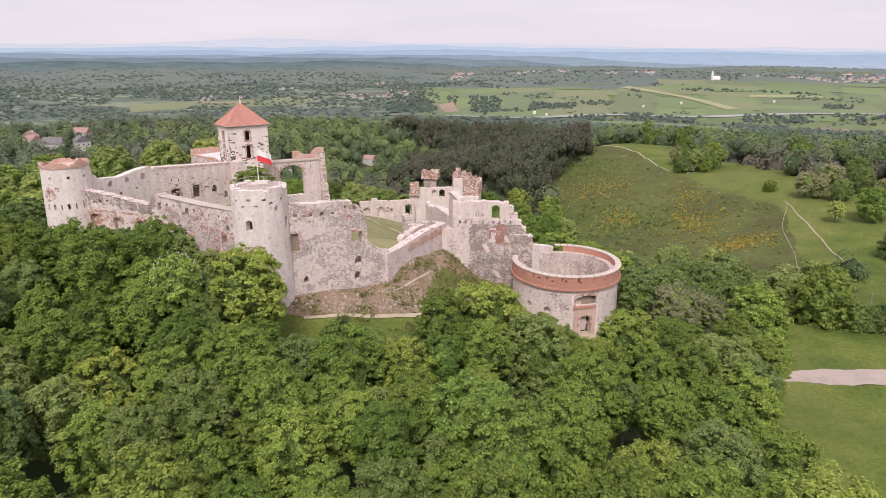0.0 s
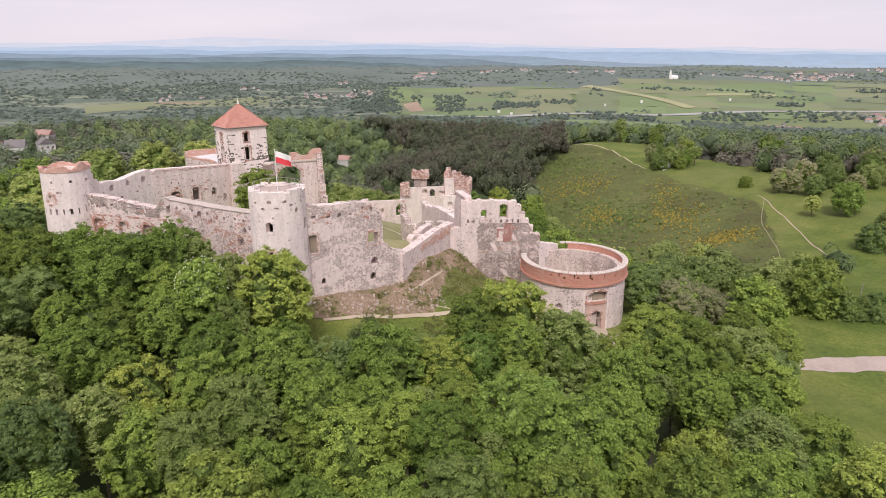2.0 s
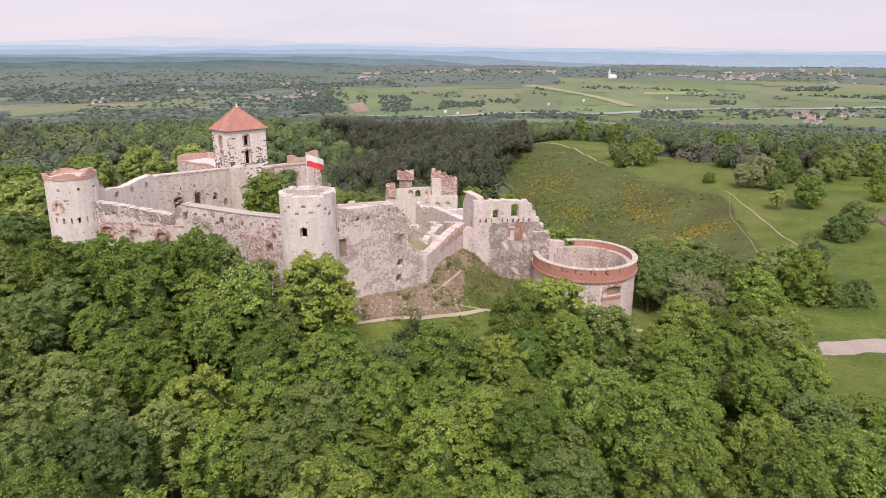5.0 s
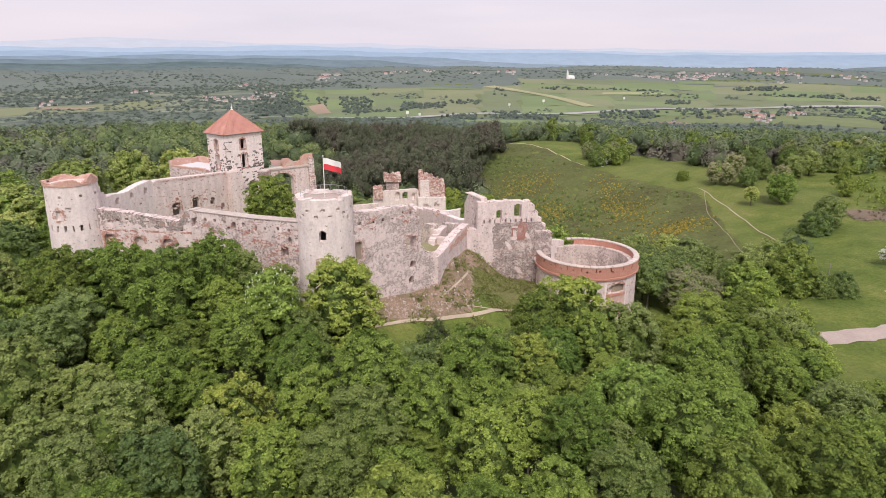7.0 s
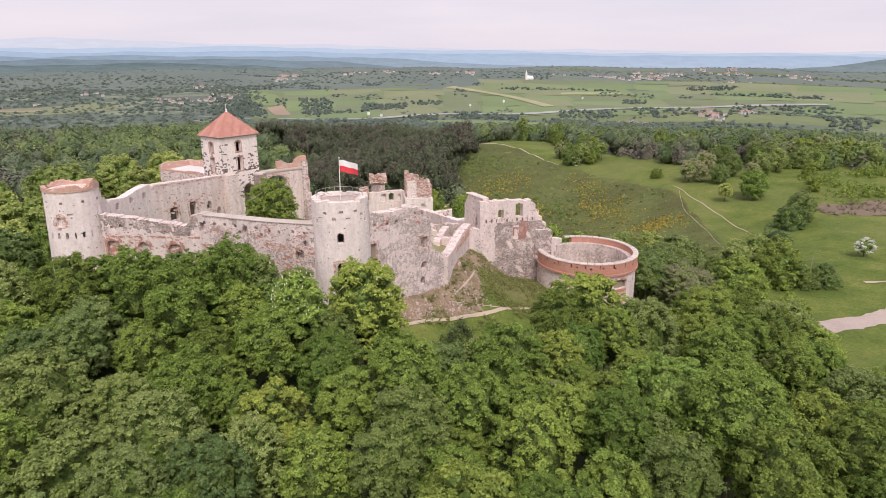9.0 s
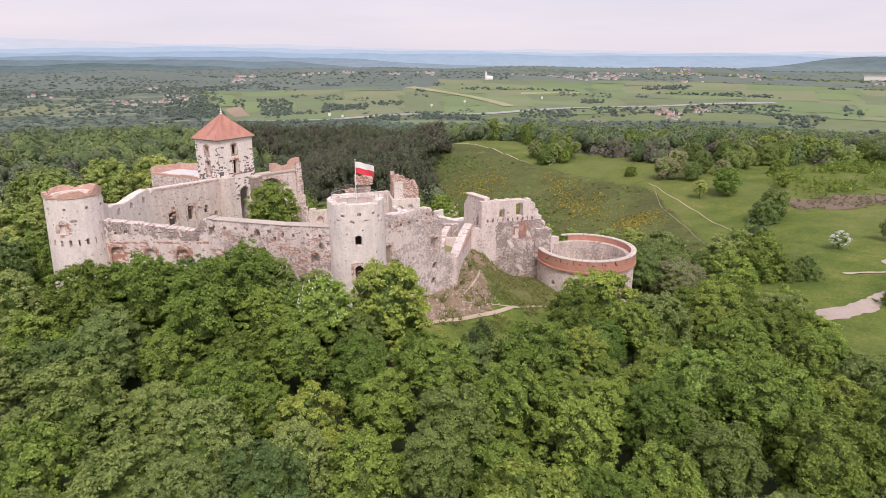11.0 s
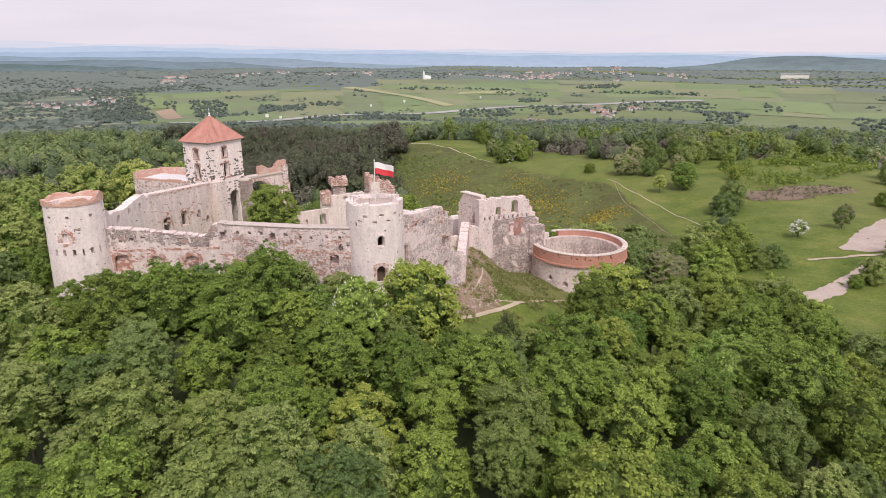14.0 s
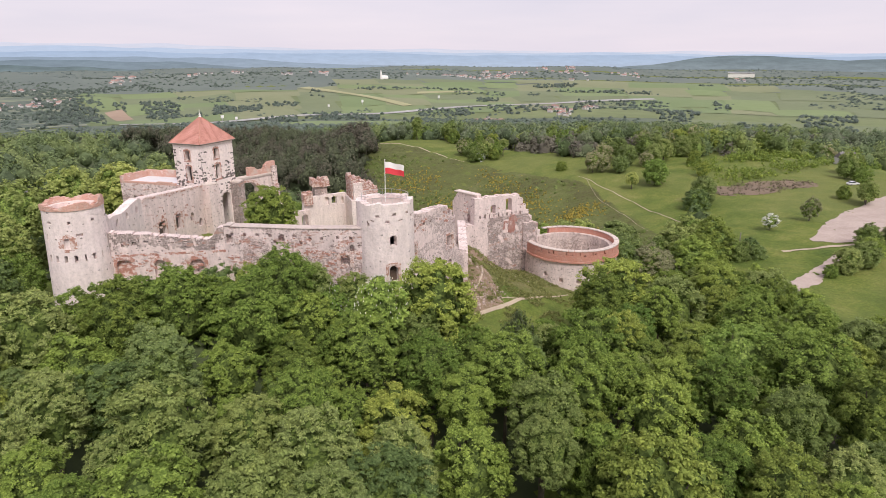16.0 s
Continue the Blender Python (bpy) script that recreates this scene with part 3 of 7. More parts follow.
    bump(nd, lk, bsdf, b, 0.8, 0.6)
    return m


def scree_mat():
    m, nd, lk, bsdf = material("rubble_strewn_earth", 0.95)
    v = coords(nd, lk)
    a, b = noise_tex(nd, lk, v, 0.35, 5.0, 0.65), noise_tex(nd, lk, v, 3.5, 6.0, 0.75)
    col = ramp(nd, lk, mix(nd, lk, 0.45, a, b), [(0.36, (0.14, 0.12, 0.06)), (0.45, (0.22, 0.165, 0.105)), (0.55, (0.32, 0.23, 0.175)), (0.66, (0.46, 0.35, 0.295))])
    lk.new(col, bsdf.inputs["Base Color"])
    bump(nd, lk, bsdf, b, 0.8, 0.15)
    return m


M_SLOPE, M_SCREE = slope_mat("rough_hillside", [(0.078, 0.071, 0.034), (0.100, 0.107, 0.038), (0.122, 0.145, 0.044), (0.172, 0.150, 0.080)]), scree_mat()
ground_patch("hillside", lambda x, y: (hill_side(x, y) > 0.8 + soft(x / 4, y / 4, 0.5)) & (hill_side(x, y) < slope_width(y) + 14), 25, 122, 128, 388, 0.9, M_SLOPE, "rough olive hillside with heath and dry grass", "hillside", 0.15)
ground_patch("rubble_slope", lambda x, y: (y > np.interp(x, [-20, -16.5, -13.1, -10, -5, 0.3, 8, 13], [85.3, 86.8, 87.9, 89.2, 91, 92.9, 95.2, 95.8]) + 0.3 + soft(x, y, 0.15)) & (y < np.where(x < -8.6, 88.6 + 0.536 * (x + 23.6), 96.4 + 1.787 * (x + 8.8))) & (y < 112) & (x < 14 - soft(x, y, 0.6)) & ~((x > -3.5 + 0.25 * (y - 93)) & (y < 104 + 0.35 * x + soft(x / 2, y / 2, 0.8))) & ~((soft(x / 3, y / 3) > 0.9) & (y > 95)), -25, 16, 82, 112, 0.7, M_SCREE, "bare earth and rubble below the castle wall", "slope", 0.1)
ground_patch("bare_ground", lambda x, y: np.hypot((x - 152) / 20, (y - 153 - 0.25 * (150 - x)) / 8) + soft(x / 3, y / 3, 0.15) < 1, 128, 180, 132, 172, 1.2, M_SOILBROWN, "bare brown earth among bushes", "bare ground", 0.14)

M_DRYSLOPE = slope_mat("dry_olive_grass", [(0.105, 0.128, 0.036), (0.148, 0.162, 0.05), (0.20, 0.18, 0.085), (0.30, 0.24, 0.16)])
ground_patch("grass_slope", lambda x, y: (y > np.interp(x, [-20, -10, 0.3, 8, 13, 20], [86, 89.6, 93.2, 95.6, 96.2, 98])) & (y < np.where(x < -8.6, 88.6 + 0.536 * (x + 23.6), 96.4 + 1.787 * (x + 8.8))) & (x > -12) & (y > 92.5 + 0.3 * x + soft(x / 2, y / 2, 0.9)) & (soft(x / 4 + 3, y / 4) < 1.3), -12, 18, 84, 112, 0.7, M_DRYSLOPE, "dry olive grass on the slope below the gatehouse", "slope", 0.075)
M_LAWN = plain_mat("short_dry_lawn", (0.15, 0.165, 0.055), (0.34, 0.31, 0.17), 0.5)
ground_patch("courtyard_lawn", lambda x, y: (y > np.where(x < -8.6, 90.2 + 0.536 * (x + 23.6), 98.2 + 1.787 * (x + 8.8))) & (y < 181) & (x > -30 + 0.12 * (y - 112)) & (x < 0), -30, 2, 88, 182, 1.0, M_LAWN, "short dry courtyard lawn", "lawn", 0.1)

# loose stones on the rubble slope
rr0 = np.random.default_rng(19)
sx_, sy_ = rr0.uniform(-23, 13, 6000), rr0.uniform(84.5, 111, 6000)
line_ = np.where(sx_ < -8.6, 88.2 + 0.536 * (sx_ + 23.6), 95.6 + 1.787 * (sx_ + 8.8))
ok_ = (sy_ < line_) & (sy_ > 85) & (sy_ > np.interp(sx_, [-20, -10, 0, 13], [86, 90, 93.6, 96.6])) & (rr0.uniform(0, 1, 6000) < 1.1 * np.exp(-np.abs(sy_ - 89.7 - 0.36 * (sx_ + 15)) / 1.8) * (sx_ < -2) + np.where(sx_ < -3, 0.11, 0.015))
sx_, sy_ = sx_[ok_], sy_[ok_]
cube = np.array([[-1, -1, -1], [1, -1, -1], [1, 1, -1], [-1, 1, -1], [-0.7, -0.7, 1], [0.7, -0.7, 1], [0.7, 0.7, 1], [-0.7, 0.7, 1]])
cf = np.array([[4, 5, 6, 7], [0, 1, 5, 4], [1, 2, 6, 5], [2, 3, 7, 6], [3, 0, 4, 7]])
sz_ = (0.05 + 0.2 * rr0.uniform(0, 1, (len(sx_), 1, 1)) ** 3) * rr0.uniform(0.6, 1.3, (len(sx_), 1, 3))
sv = cube[None] * sz_ * rr0.uniform(0.7, 1.2, (len(sx_), 8, 3)) + np.stack([sx_, sy_, ground_z(sx_, sy_) + 0.12], 1)[:, None]
tagged(new("loose_stones", quads_mesh("loose_stones", sv[:, cf].reshape(-1, 4, 3), [M_STONE])), "pale loose stones strewn over the bare slope", "stones", kind="stuff")

M_TUFT = leaf_mat("rough_grass_tufts", (0.20, 0.215, 0.075), (0.42, 0.42, 0.18), 0.5)


def grass_tufts(n, x0, x1, y0, y1, keep, seed, label):
    """Tufts of rough grass: blades as thin triangles."""
    rng = np.random.default_rng(seed)
    x, y = rng.uniform(x0, x1, n), rng.uniform(y0, y1, n)
    ok = keep(x, y)
    x, y = x[ok], y[ok]
    c = np.stack([x, y, ground_z(x, y) + 0.05], 1)[:, None]
    d = rng.normal(0, 1, (len(x), 14, 3)) * np.array([0.8, 0.8, 0.3]) + np.array([0, 0, 0.9])
    d *= (rng.uniform(0.15, 0.42, (len(x), 1, 1)) * rng.uniform(0.6, 1.2, (len(x), 14, 1)))
    o = rng.normal(0, 0.2, (len(x), 14, 3)) * np.array([1, 1, 0.15])
    w = rng.normal(0, 1, (len(x), 14, 3)) * 0.07
    tri = np.stack([c + o - w, c + o + w, c + o + d], 2).reshape(-1, 3, 3)
    tagged(new("grass_tufts", tris_mesh("grass_tufts", tri, [M_TUFT])), label, "grass", kind="stuff")


grass_tufts(3000, -24, 15, 85, 111, lambda x, y: (y < np.where(x < -8.6, 88.0 + 0.536 * (x + 23.6), 95.4 + 1.787 * (x + 8.8))) & (soft(x * 0.9, y * 0.8) + 0.09 * (y - 96) > -0.35) & (y > 86.5), 23, "rough grass tufts on the rubble slope")

# ---- castle ----
CELL = 0.23


def scar(U, Z, k=0):
    """A ragged field, about -1 to 1, for the edges of lost plaster."""
    return 0.45 * np.sin(1.7 * U + 2.1 * k + 0.8 * np.sin(2.3 * Z + k)) + 0.35 * np.sin(3.9 * U - 2.7 * Z + 5 * k) + 0.3 * np.sin(7.3 * U + 6.1 * Z + k)


# front round tower with flagpole
TF = (-26.5, 88.8)
tower = thing("round_tower", (*TF, -4), "pale limewashed round stone tower with a roof terrace", "castle tower")
RF = 3.92


def uf(deg):
    return RF * radians(deg + 180)


f_open = [opening(uf(-98), 8.9, 0.95, 1.45, 0.35, None), opening(uf(-98.5), 3.7, 1.25, 2.45, 0.5, None), opening(uf(-14), 8.7, 0.8, 1.6, 0.3, None),
          opening(uf(-6), 4.6, 0.5, 2.6, 0.0, 0.7), opening(uf(-150), 11.6, 0.45, 0.6, 0.2, 0.6), opening(uf(-40), 11.6, 0.5, 0.6, 0.2, 0.6)]
for a, z in ((-128, 12.9), (-110, 12.1), (-96, 13.0), (-82, 12.2), (-66, 13.1), (-50, 12.5), (-140, 12.2), (-25, 12.8), (-90, 11.0), (-120, 10.4)):
    f_open.append(opening(uf(a), z, 0.55 if z > 11.2 else 0.2, 0.34 if z > 11.2 else 0.2, 0, 0.45))
f_rag = ragged(3, 0.8, 0.35)
masonry("wall", ring_place(TF, RF, -180, 0.012, 14.7), 2 * math.pi * RF, -6, 14.75, 0.19, 1.0, M_WHITE, tower, occ=lambda U, Z: Z < 14.75 + f_rag(U), openings=f_open,
        relief=lambda U, Z: np.where(in_opening(f_open[0], U, Z, 0.22) & ~in_opening(f_open[0], U, Z), -0.07, 0.0), wrap=True, rough=0.1, seed=2)
bm = bmesh.new()
bmesh.ops.create_cone(bm, cap_ends=True, segments=40, radius1=3.3, radius2=3.3, depth=0.3, matrix=Matrix.Translation((0, 0, 17.98)))
part("roof_deck", bm, M_STONE, tower, "worn stone roof terrace")
bm = bmesh.new()
bmesh.ops.create_cube(bm, size=1, matrix=pose(RF * math.cos(radians(-98.5)) * 0.80, RF * math.sin(radians(-98.5)) * 0.80, 8.85, 0, 0, -8.5) @ Matrix.Diagonal((1.3, 0.12, 2.3, 1)))
part("door", bm, M_WOOD, tower, "dark wooden door in a brick surround")
bm = bmesh.new()
for z, r_ in ((0, 0.016),):
    ring = [(3.25 * math.cos(radians(a)), 3.25 * math.sin(radians(a)), 19.3 + z) for a in range(0, 361, 12)]
    for p, q in zip(ring[:-1], ring[1:]):
        rod(bm, p, q, 0.03, seg=6)
for a in range(0, 360, 24):
    rod(bm, (3.25 * math.cos(radians(a)), 3.25 * math.sin(radians(a)), 18.2), (3.25 * math.cos(radians(a)), 3.25 * math.sin(radians(a)), 19.3), 0.03, seg=6)
part("railing", bm, M_STEEL, tower, "thin grey steel railing")
for nm, z0_, z1_, hw, dp in (("brick_surround", 3.6, 6.6, 0.95, 0.0),):
    fo = f_open[1]
    masonry(nm, ring_place(TF, RF + 0.07, -180, 0.012, 14.7), 2 * math.pi * RF, 3.5, 6.9, 0.19, 0.25, M_BRICK_OLD, tower,
            occ=lambda U, Z: in_opening(fo, U, Z, 0.42) & ~in_opening(fo, U, Z, 0.0) & (Z > 3.7), wrap=True, seed=5)

pole = thing("flagpole", (-26.4, 88.8, 13.4), "white metal flagpole with a white and red flag", "flagpole")
bm = bmesh.new()
rod(bm, (0, 0, 0), (0.06, 0, 6.5), 0.07, 0.045)
bmesh.ops.create_uvsphere(bm, u_segments=8, v_segments=6, radius=0.1, matrix=Matrix.Translation((0.06, 0, 6.55)))
part("pole", bm, M_POLE, pole)


def flag_cloth(z0, z1, mat, name):
    n, m = 22, 6
    fdir = np.array([0.93, -0.36])
    q = []

    def p(i, j):
        u, h = i / n, z0 + (z1 - z0) * j / m
        wave = 0.22 * math.sin(6.5 * u + 0.8 * h) * u ** 0.6
        return (0.1 + fdir[0] * 2.55 * u - fdir[1] * wave, fdir[1] * 2.55 * u + fdir[0] * wave, h - 0.55 * u ** 1.4 + 0.06 * math.sin(9 * u))
    for i in range(n):
        for j in range(m):
            q.append((p(i, j), p(i + 1, j), p(i + 1, j + 1), p(i, j + 1)))
    child(name, quads_mesh(name, q, [mat]), pole)


flag_cloth(5.45, 6.25, M_FLAGW, "white_stripe")
flag_cloth(4.65, 5.45, M_FLAGR, "red_stripe")

# south-west round tower with a brick crest
TS = (-64.2, 106.0)
RS = 3.65
tower2 = thing("round_tower", (*TS, 0), "pale limewashed round tower with a scalloped red brick crest", "castle tower")


def us(deg):
    return RS * radians(deg + 180)


s_open = [opening(us(a), 7.6, 0.26, 0.85, 0, None) for a in (-150, -132, -114, -97, -80, -64, -48, -30)]
s_open += [opening(us(a), 12.6, 0.42, 0.5, 0, None) for a in (-140, -100, -55, -15)] + [opening(us(-108), 9.4, 0.7, 1.5, 0.3, 0.35), opening(us(-85), 11.0, 0.6, 0.45, 0.15, 0.4), opening(us(-150), 10.6, 0.5, 0.7, 0.2, 0.5)]
masonry("wall", ring_place(TS, RS, -180, 0.035, 14.6), 2 * math.pi * RS, -4, 14.4, 0.19, 1.0, M_WHITE, tower2, openings=s_open, wrap=True, rough=0.1, seed=12)


def s_crest(U, Z):
    a = U / RS
    return Z < 14.6 + 0.55 * np.abs(np.sin(2.5 * a + 0.4)) ** 0.7 + 0.75 * np.exp(-(((a - 2.85) / 0.22) ** 2)) + 0.35 * np.exp(-(((a - 2.0) / 0.3) ** 2))


masonry("brick_crest", ring_place(TS, RS + 0.12, -180), 2 * math.pi * RS, 14.4, 16.0, 0.16, 0.55, M_BRICK_PALE, tower2, occ=s_crest, wrap=True, rough=0.2, seed=13, label="scalloped red brick crest")
bm = bmesh.new()
bmesh.ops.create_cone(bm, cap_ends=True, segments=32, radius1=3.2, radius2=3.2, depth=0.3, matrix=Matrix.Translation((0, 0, 13.7)))
part("roof_deck", bm, M_PINK, tower2)
masonry("brick_patch", ring_place(TS, RS + 0.03, -180, 0.035, 14.6), 2 * math.pi * RS, 9.0, 11.4, 0.19, 0.3, M_BRICK_OLD, tower2,
        occ=lambda U, Z: (np.hypot((U - s_open[12][0]) / 1.1, (Z - 10.2) / 1.15) + 0.22 * scar(U * 1.5, Z * 1.5, 2) < 0.95) & ~in_opening(s_open[12], U, Z), wrap=True, seed=14)


def brick_scars(root, place, L, z0, z1, seed, at=0.25, u0=0.0, u1=99.0):
    """Brick courses laid bare in a band of the wall."""
    masonry("brick_course", lambda u, w, z: place(u, w - 0.03, z), L, z0, z1, 0.16, 0.25, M_BRICK_RUIN, root, occ=lambda U, Z: (scar(U * 0.55, Z * 1.6, seed) > at) & (U > u0) & (U < u1), rough=0.3, seed=seed, label="bare red brick course")


def straight_wall(name, a, b, z0, top, thick, mat, label, category="castle wall", openings=(), seed=1, cell=CELL, rag=0.45, cap=None, zmax=None, group="", brick_heads=()):
    """A free-standing ruined wall from a to b; top: a height or (u, z) points."""
    place, L = line_place(a, b)
    tp = profile(*zip(*top)) if not isinstance(top, (int, float)) else profile([0, 1], [top, top])
    hi = max(z for _, z in top) if not isinstance(top, (int, float)) else top
    mid = ((a[0] + b[0]) / 2, (a[1] + b[1]) / 2, z0)
    root = thing(name, mid, label, category, group)
    rg = ragged(seed, 0.75, rag)
    masonry("wall", place, L, z0, hi + cell, cell, thick, mat, root, occ=below(tp, rg), openings=openings, seed=seed, crest=lambda U: tp(U) + 0.5 * rg(U))
    if cap:
        n = int(L / 1.0)
        for i in range(n):
            u0, u1 = L * i / n + 0.02, L * (i + 1) / n - 0.02
            z = float(tp(0.5 * (u0 + u1))) + rg(0.5 * (u0 + u1)) * 0
            c = place(np.array((u0 + u1) / 2), np.array(thick / 2), np.array(z + 0.06)) - np.array(mid)
            bm_ = bmesh.new()
            box(bm_, c, (u1 - u0, thick + 0.25, 0.16), math.degrees(math.atan2(b[1] - a[1], b[0] - a[0])), 0.03)
            part("coping", bm_, cap, root)
    for o in brick_heads:
        pl2, _ = line_place(a, b)
        masonry("brick_surround", lambda u, w, z: pl2(u, w - 0.05, z), L, o[1] - 0.3, o[1] + o[3] + 0.6, 0.17, 0.3, M_BRICK_OLD, root,
                occ=lambda U, Z: in_opening(o, U, Z, 0.38) & ~in_opening(o, U, Z) & (Z > o[1]), seed=seed + 9)
    return root, place, L


# outer curtain wall
o1_top = [(0, 10.6), (4, 10.2), (9, 9.5), (13, 9.0), (13.2, 9.1), (14.2, 10.5), (16, 10.9)]
o1_arches = [opening(1.5, 4.0, 1.9, 2.6, 0.5, 0.7), opening(6.2, 3.6, 1.8, 2.7, 0.8, 0.6), opening(11.0, 3.4, 2.0, 2.8, 0.8, 0.6)]
o1, o1_place, o1_len = straight_wall("curtain_wall", (-60.6, 104.4), (-46.2, 99.5), -3, o1_top, 1.5, M_GATE, "ruined outer castle wall of patched stone and brick", seed=21, rag=0.34,
                                     openings=holes((1.6, 3.1, 4.7, 6.4, 8.0, 9.8, 11.6), 8.6, 0.55, 0.4) + holes((2.4, 5.6, 7.2, 10.6, 12.8), 9.3, 0.4, 0.35) + o1_arches + [opening(4.1, 8.9, 0.7, 0.8, 0.2, 0.7), opening(13.4, 7.2, 0.6, 0.8, 0.2, 0.6)])
o1_line = profile(*zip(*o1_top))
o1_rag = ragged(21, 0.75, 0.34)
masonry("bare_rubble", lambda u, w, z: o1_place(u, w - 0.04, z), o1_len, 7.4, 10.9, 0.19, 0.3, M_DARKRUB, o1, occ=lambda U, Z: (Z < o1_line(U) + o1_rag(U)) & (Z > o1_line(U) - 1.75 + 0.45 * scar(U * 0.8, Z, 3)) & (scar(U, Z * 0.7, 8) > -0.62), crest=lambda U: o1_line(U) + 0.5 * o1_rag(U), openings=holes((1.6, 3.1, 4.7, 6.4, 8.0, 9.8, 11.6), 8.6, 0.55, 0.4) + holes((2.4, 5.6, 7.2, 10.6, 12.8), 9.3, 0.4, 0.35), seed=26, label="dark rubble stone where the plaster is lost")
masonry("brick_arch", lambda u, w, z: o1_place(u, w - 0.05, z), o1_len, 3.4, 7.4, 0.16, 0.3, M_BRICK_RUIN, o1, occ=lambda U, Z: np.any([in_opening(o, U, Z, 0.42) & ~in_opening(o, U, Z) & (Z > o[1] + (0.2 if i == 0 else 1.5)) for i, o in enumerate(o1_arches)], axis=0) & (scar(U, Z, 12) > -0.7), seed=27, label="crumbling red brick arch")
masonry("brick_blocking", lambda u, w, z: o1_place(u + 0.5, w + 0.5, z), 2.0, 4.0, 6.6, 0.18, 0.3, M_BRICK_RUIN, o1, seed=28, label="dark red brick in the blocked arch")
o2, o2_place, o2_len = straight_wall("curtain_wall", (-46.4, 99.4), (-29.6, 87.5), -4, [(0, 10.9), (1, 10.7), (12, 10.7), (20.7, 11.0)], 1.5, M_MIXED, "outer castle wall of patched stone with pale coping", seed=22, cap=M_COPING, rag=0.1,
              openings=holes((1.2, 3.0, 4.8, 6.6, 8.4, 10.2, 12.4, 14.0, 16.2, 18.1), 9.3, 0.55, 0.4) + holes((2.2, 7.4, 11.0, 15.2, 19.2), 8.3, 0.4, 0.35) + [opening(0.6, 8.3, 0.9, 1.3, 0.3, 0.7), opening(8.2, 8.6, 0.9, 1.2, 0.3, 0.8), opening(17.2, 5.4, 1.5, 1.8, 0.6, 0.8), opening(18.2, 7.4, 0.7, 1.2, 0.2, 0.7)],
              brick_heads=[opening(17.2, 5.4, 1.5, 1.8, 0.6)])

brick_scars(o1, o1_place, o1_len, 6.95, 7.3, 3, -0.35)
brick_scars(o1, o1_place, o1_len, 4.6, 7.0, 5, 0.62)
brick_scars(o2, o2_place, o2_len, 6.6, 7.7, 4, 0.0, 9.0)
brick_scars(o2, o2_place, o2_len, 4.0, 6.6, 9, 0.45)
brick_scars(o2, o2_place, o2_len, 8.0, 9.4, 8, 0.55)

# inner wall between tower and keep
straight_wall("castle_wall", (-61.0, 106.6), (-55.2, 118.5), 0, [(0, 13.6), (0.9, 13.5), (0.95, 12.4), (1.7, 12.3), (1.75, 11.3), (3, 11.6), (6, 11.3), (10, 12.0), (12.5, 12.2), (13.3, 11.6)], 1.4, M_WHITE, "pale ruined inner wall with three round-headed windows", seed=23, rag=0.07,
              openings=[opening(4.2, 9.6, 0.95, 1.2, 0.5, None), opening(7.6, 9.8, 0.95, 1.2, 0.5, None), opening(10.9, 10.0, 0.95, 1.2, 0.5, None)] + holes((2.6, 6.0, 9.3), 8.3))
iw_open = [opening(4.2, 4.5, 1.8, 2.7, 0.5, None), opening(8.4, 4.6, 1.7, 2.8, 0.5, None), opening(12.3, 5.0, 1.0, 1.6, 0.4, None), opening(14.6, 3.4, 1.0, 1.6, 0.4, None)]
straight_wall("castle_wall", (-55.3, 118.3), (-44.3, 130.3), 0, [(0, 11.4), (0.6, 11.9), (16.3, 10.9)], 1.4, M_GATE, "pale ruined inner wall with brick-headed windows", seed=24, rag=0.05,
              openings=iw_open + holes((3.6, 5.0, 7.8), 8.6, 0.3, 0.5, 0.3), brick_heads=iw_open[:2])

i2_root = bpy.data.objects[[o.name for o in scene.objects if o.name.startswith("castle_wall")][-1]]
pl, L = line_place((-55.3, 118.3), (-44.3, 130.3))
i2_line = profile([0, 0.6, 16.3], [11.4, 11.9, 10.9])
masonry("crest_course", lambda u, w, z: pl(u, w - 0.06, z), L, 10.3, 11.9, 0.16, 0.4, M_BRICK_OLD, i2_root, occ=lambda U, Z: (Z < i2_line(U) - 0.12) & (Z > i2_line(U) - 0.42 + 0.1 * scar(U, Z, 3)), seed=29, label="weathered brick course under the crest")
brick_scars(i2_root, pl, L, 6.0, 8.4, 14, 0.62)
# Added dark panels in place of the shade inside these windows.
for o_ in iw_open[:3]:
    masonry("window_blocking", lambda u, w, z: pl(u + o_[0] - o_[2] / 2 - 0.1, w + 0.75, z), o_[2] + 0.2, o_[1] - 0.1, o_[1] + o_[3] + 0.3, 0.2, 0.3, M_DARK, i2_root, seed=30, label="dark panel standing in for shade deep in the window")

# keep
KC, KA = (-42.7, 135.5), 38.5
KU, KV = 8.5, 6.3
keep = thing("keep_tower", (*KC, -1), "square whitewashed stone keep with a red tiled hip roof", "castle tower")
cu_, su_ = math.cos(radians(KA)), math.sin(radians(KA))


def kp(u, v):
    return (KC[0] + cu_ * u - su_ * v, KC[1] + su_ * u + cu_ * v)


corners = [kp(-KU / 2, -KV / 2), kp(KU / 2, -KV / 2), kp(KU / 2, KV / 2), kp(-KU / 2, KV / 2)]
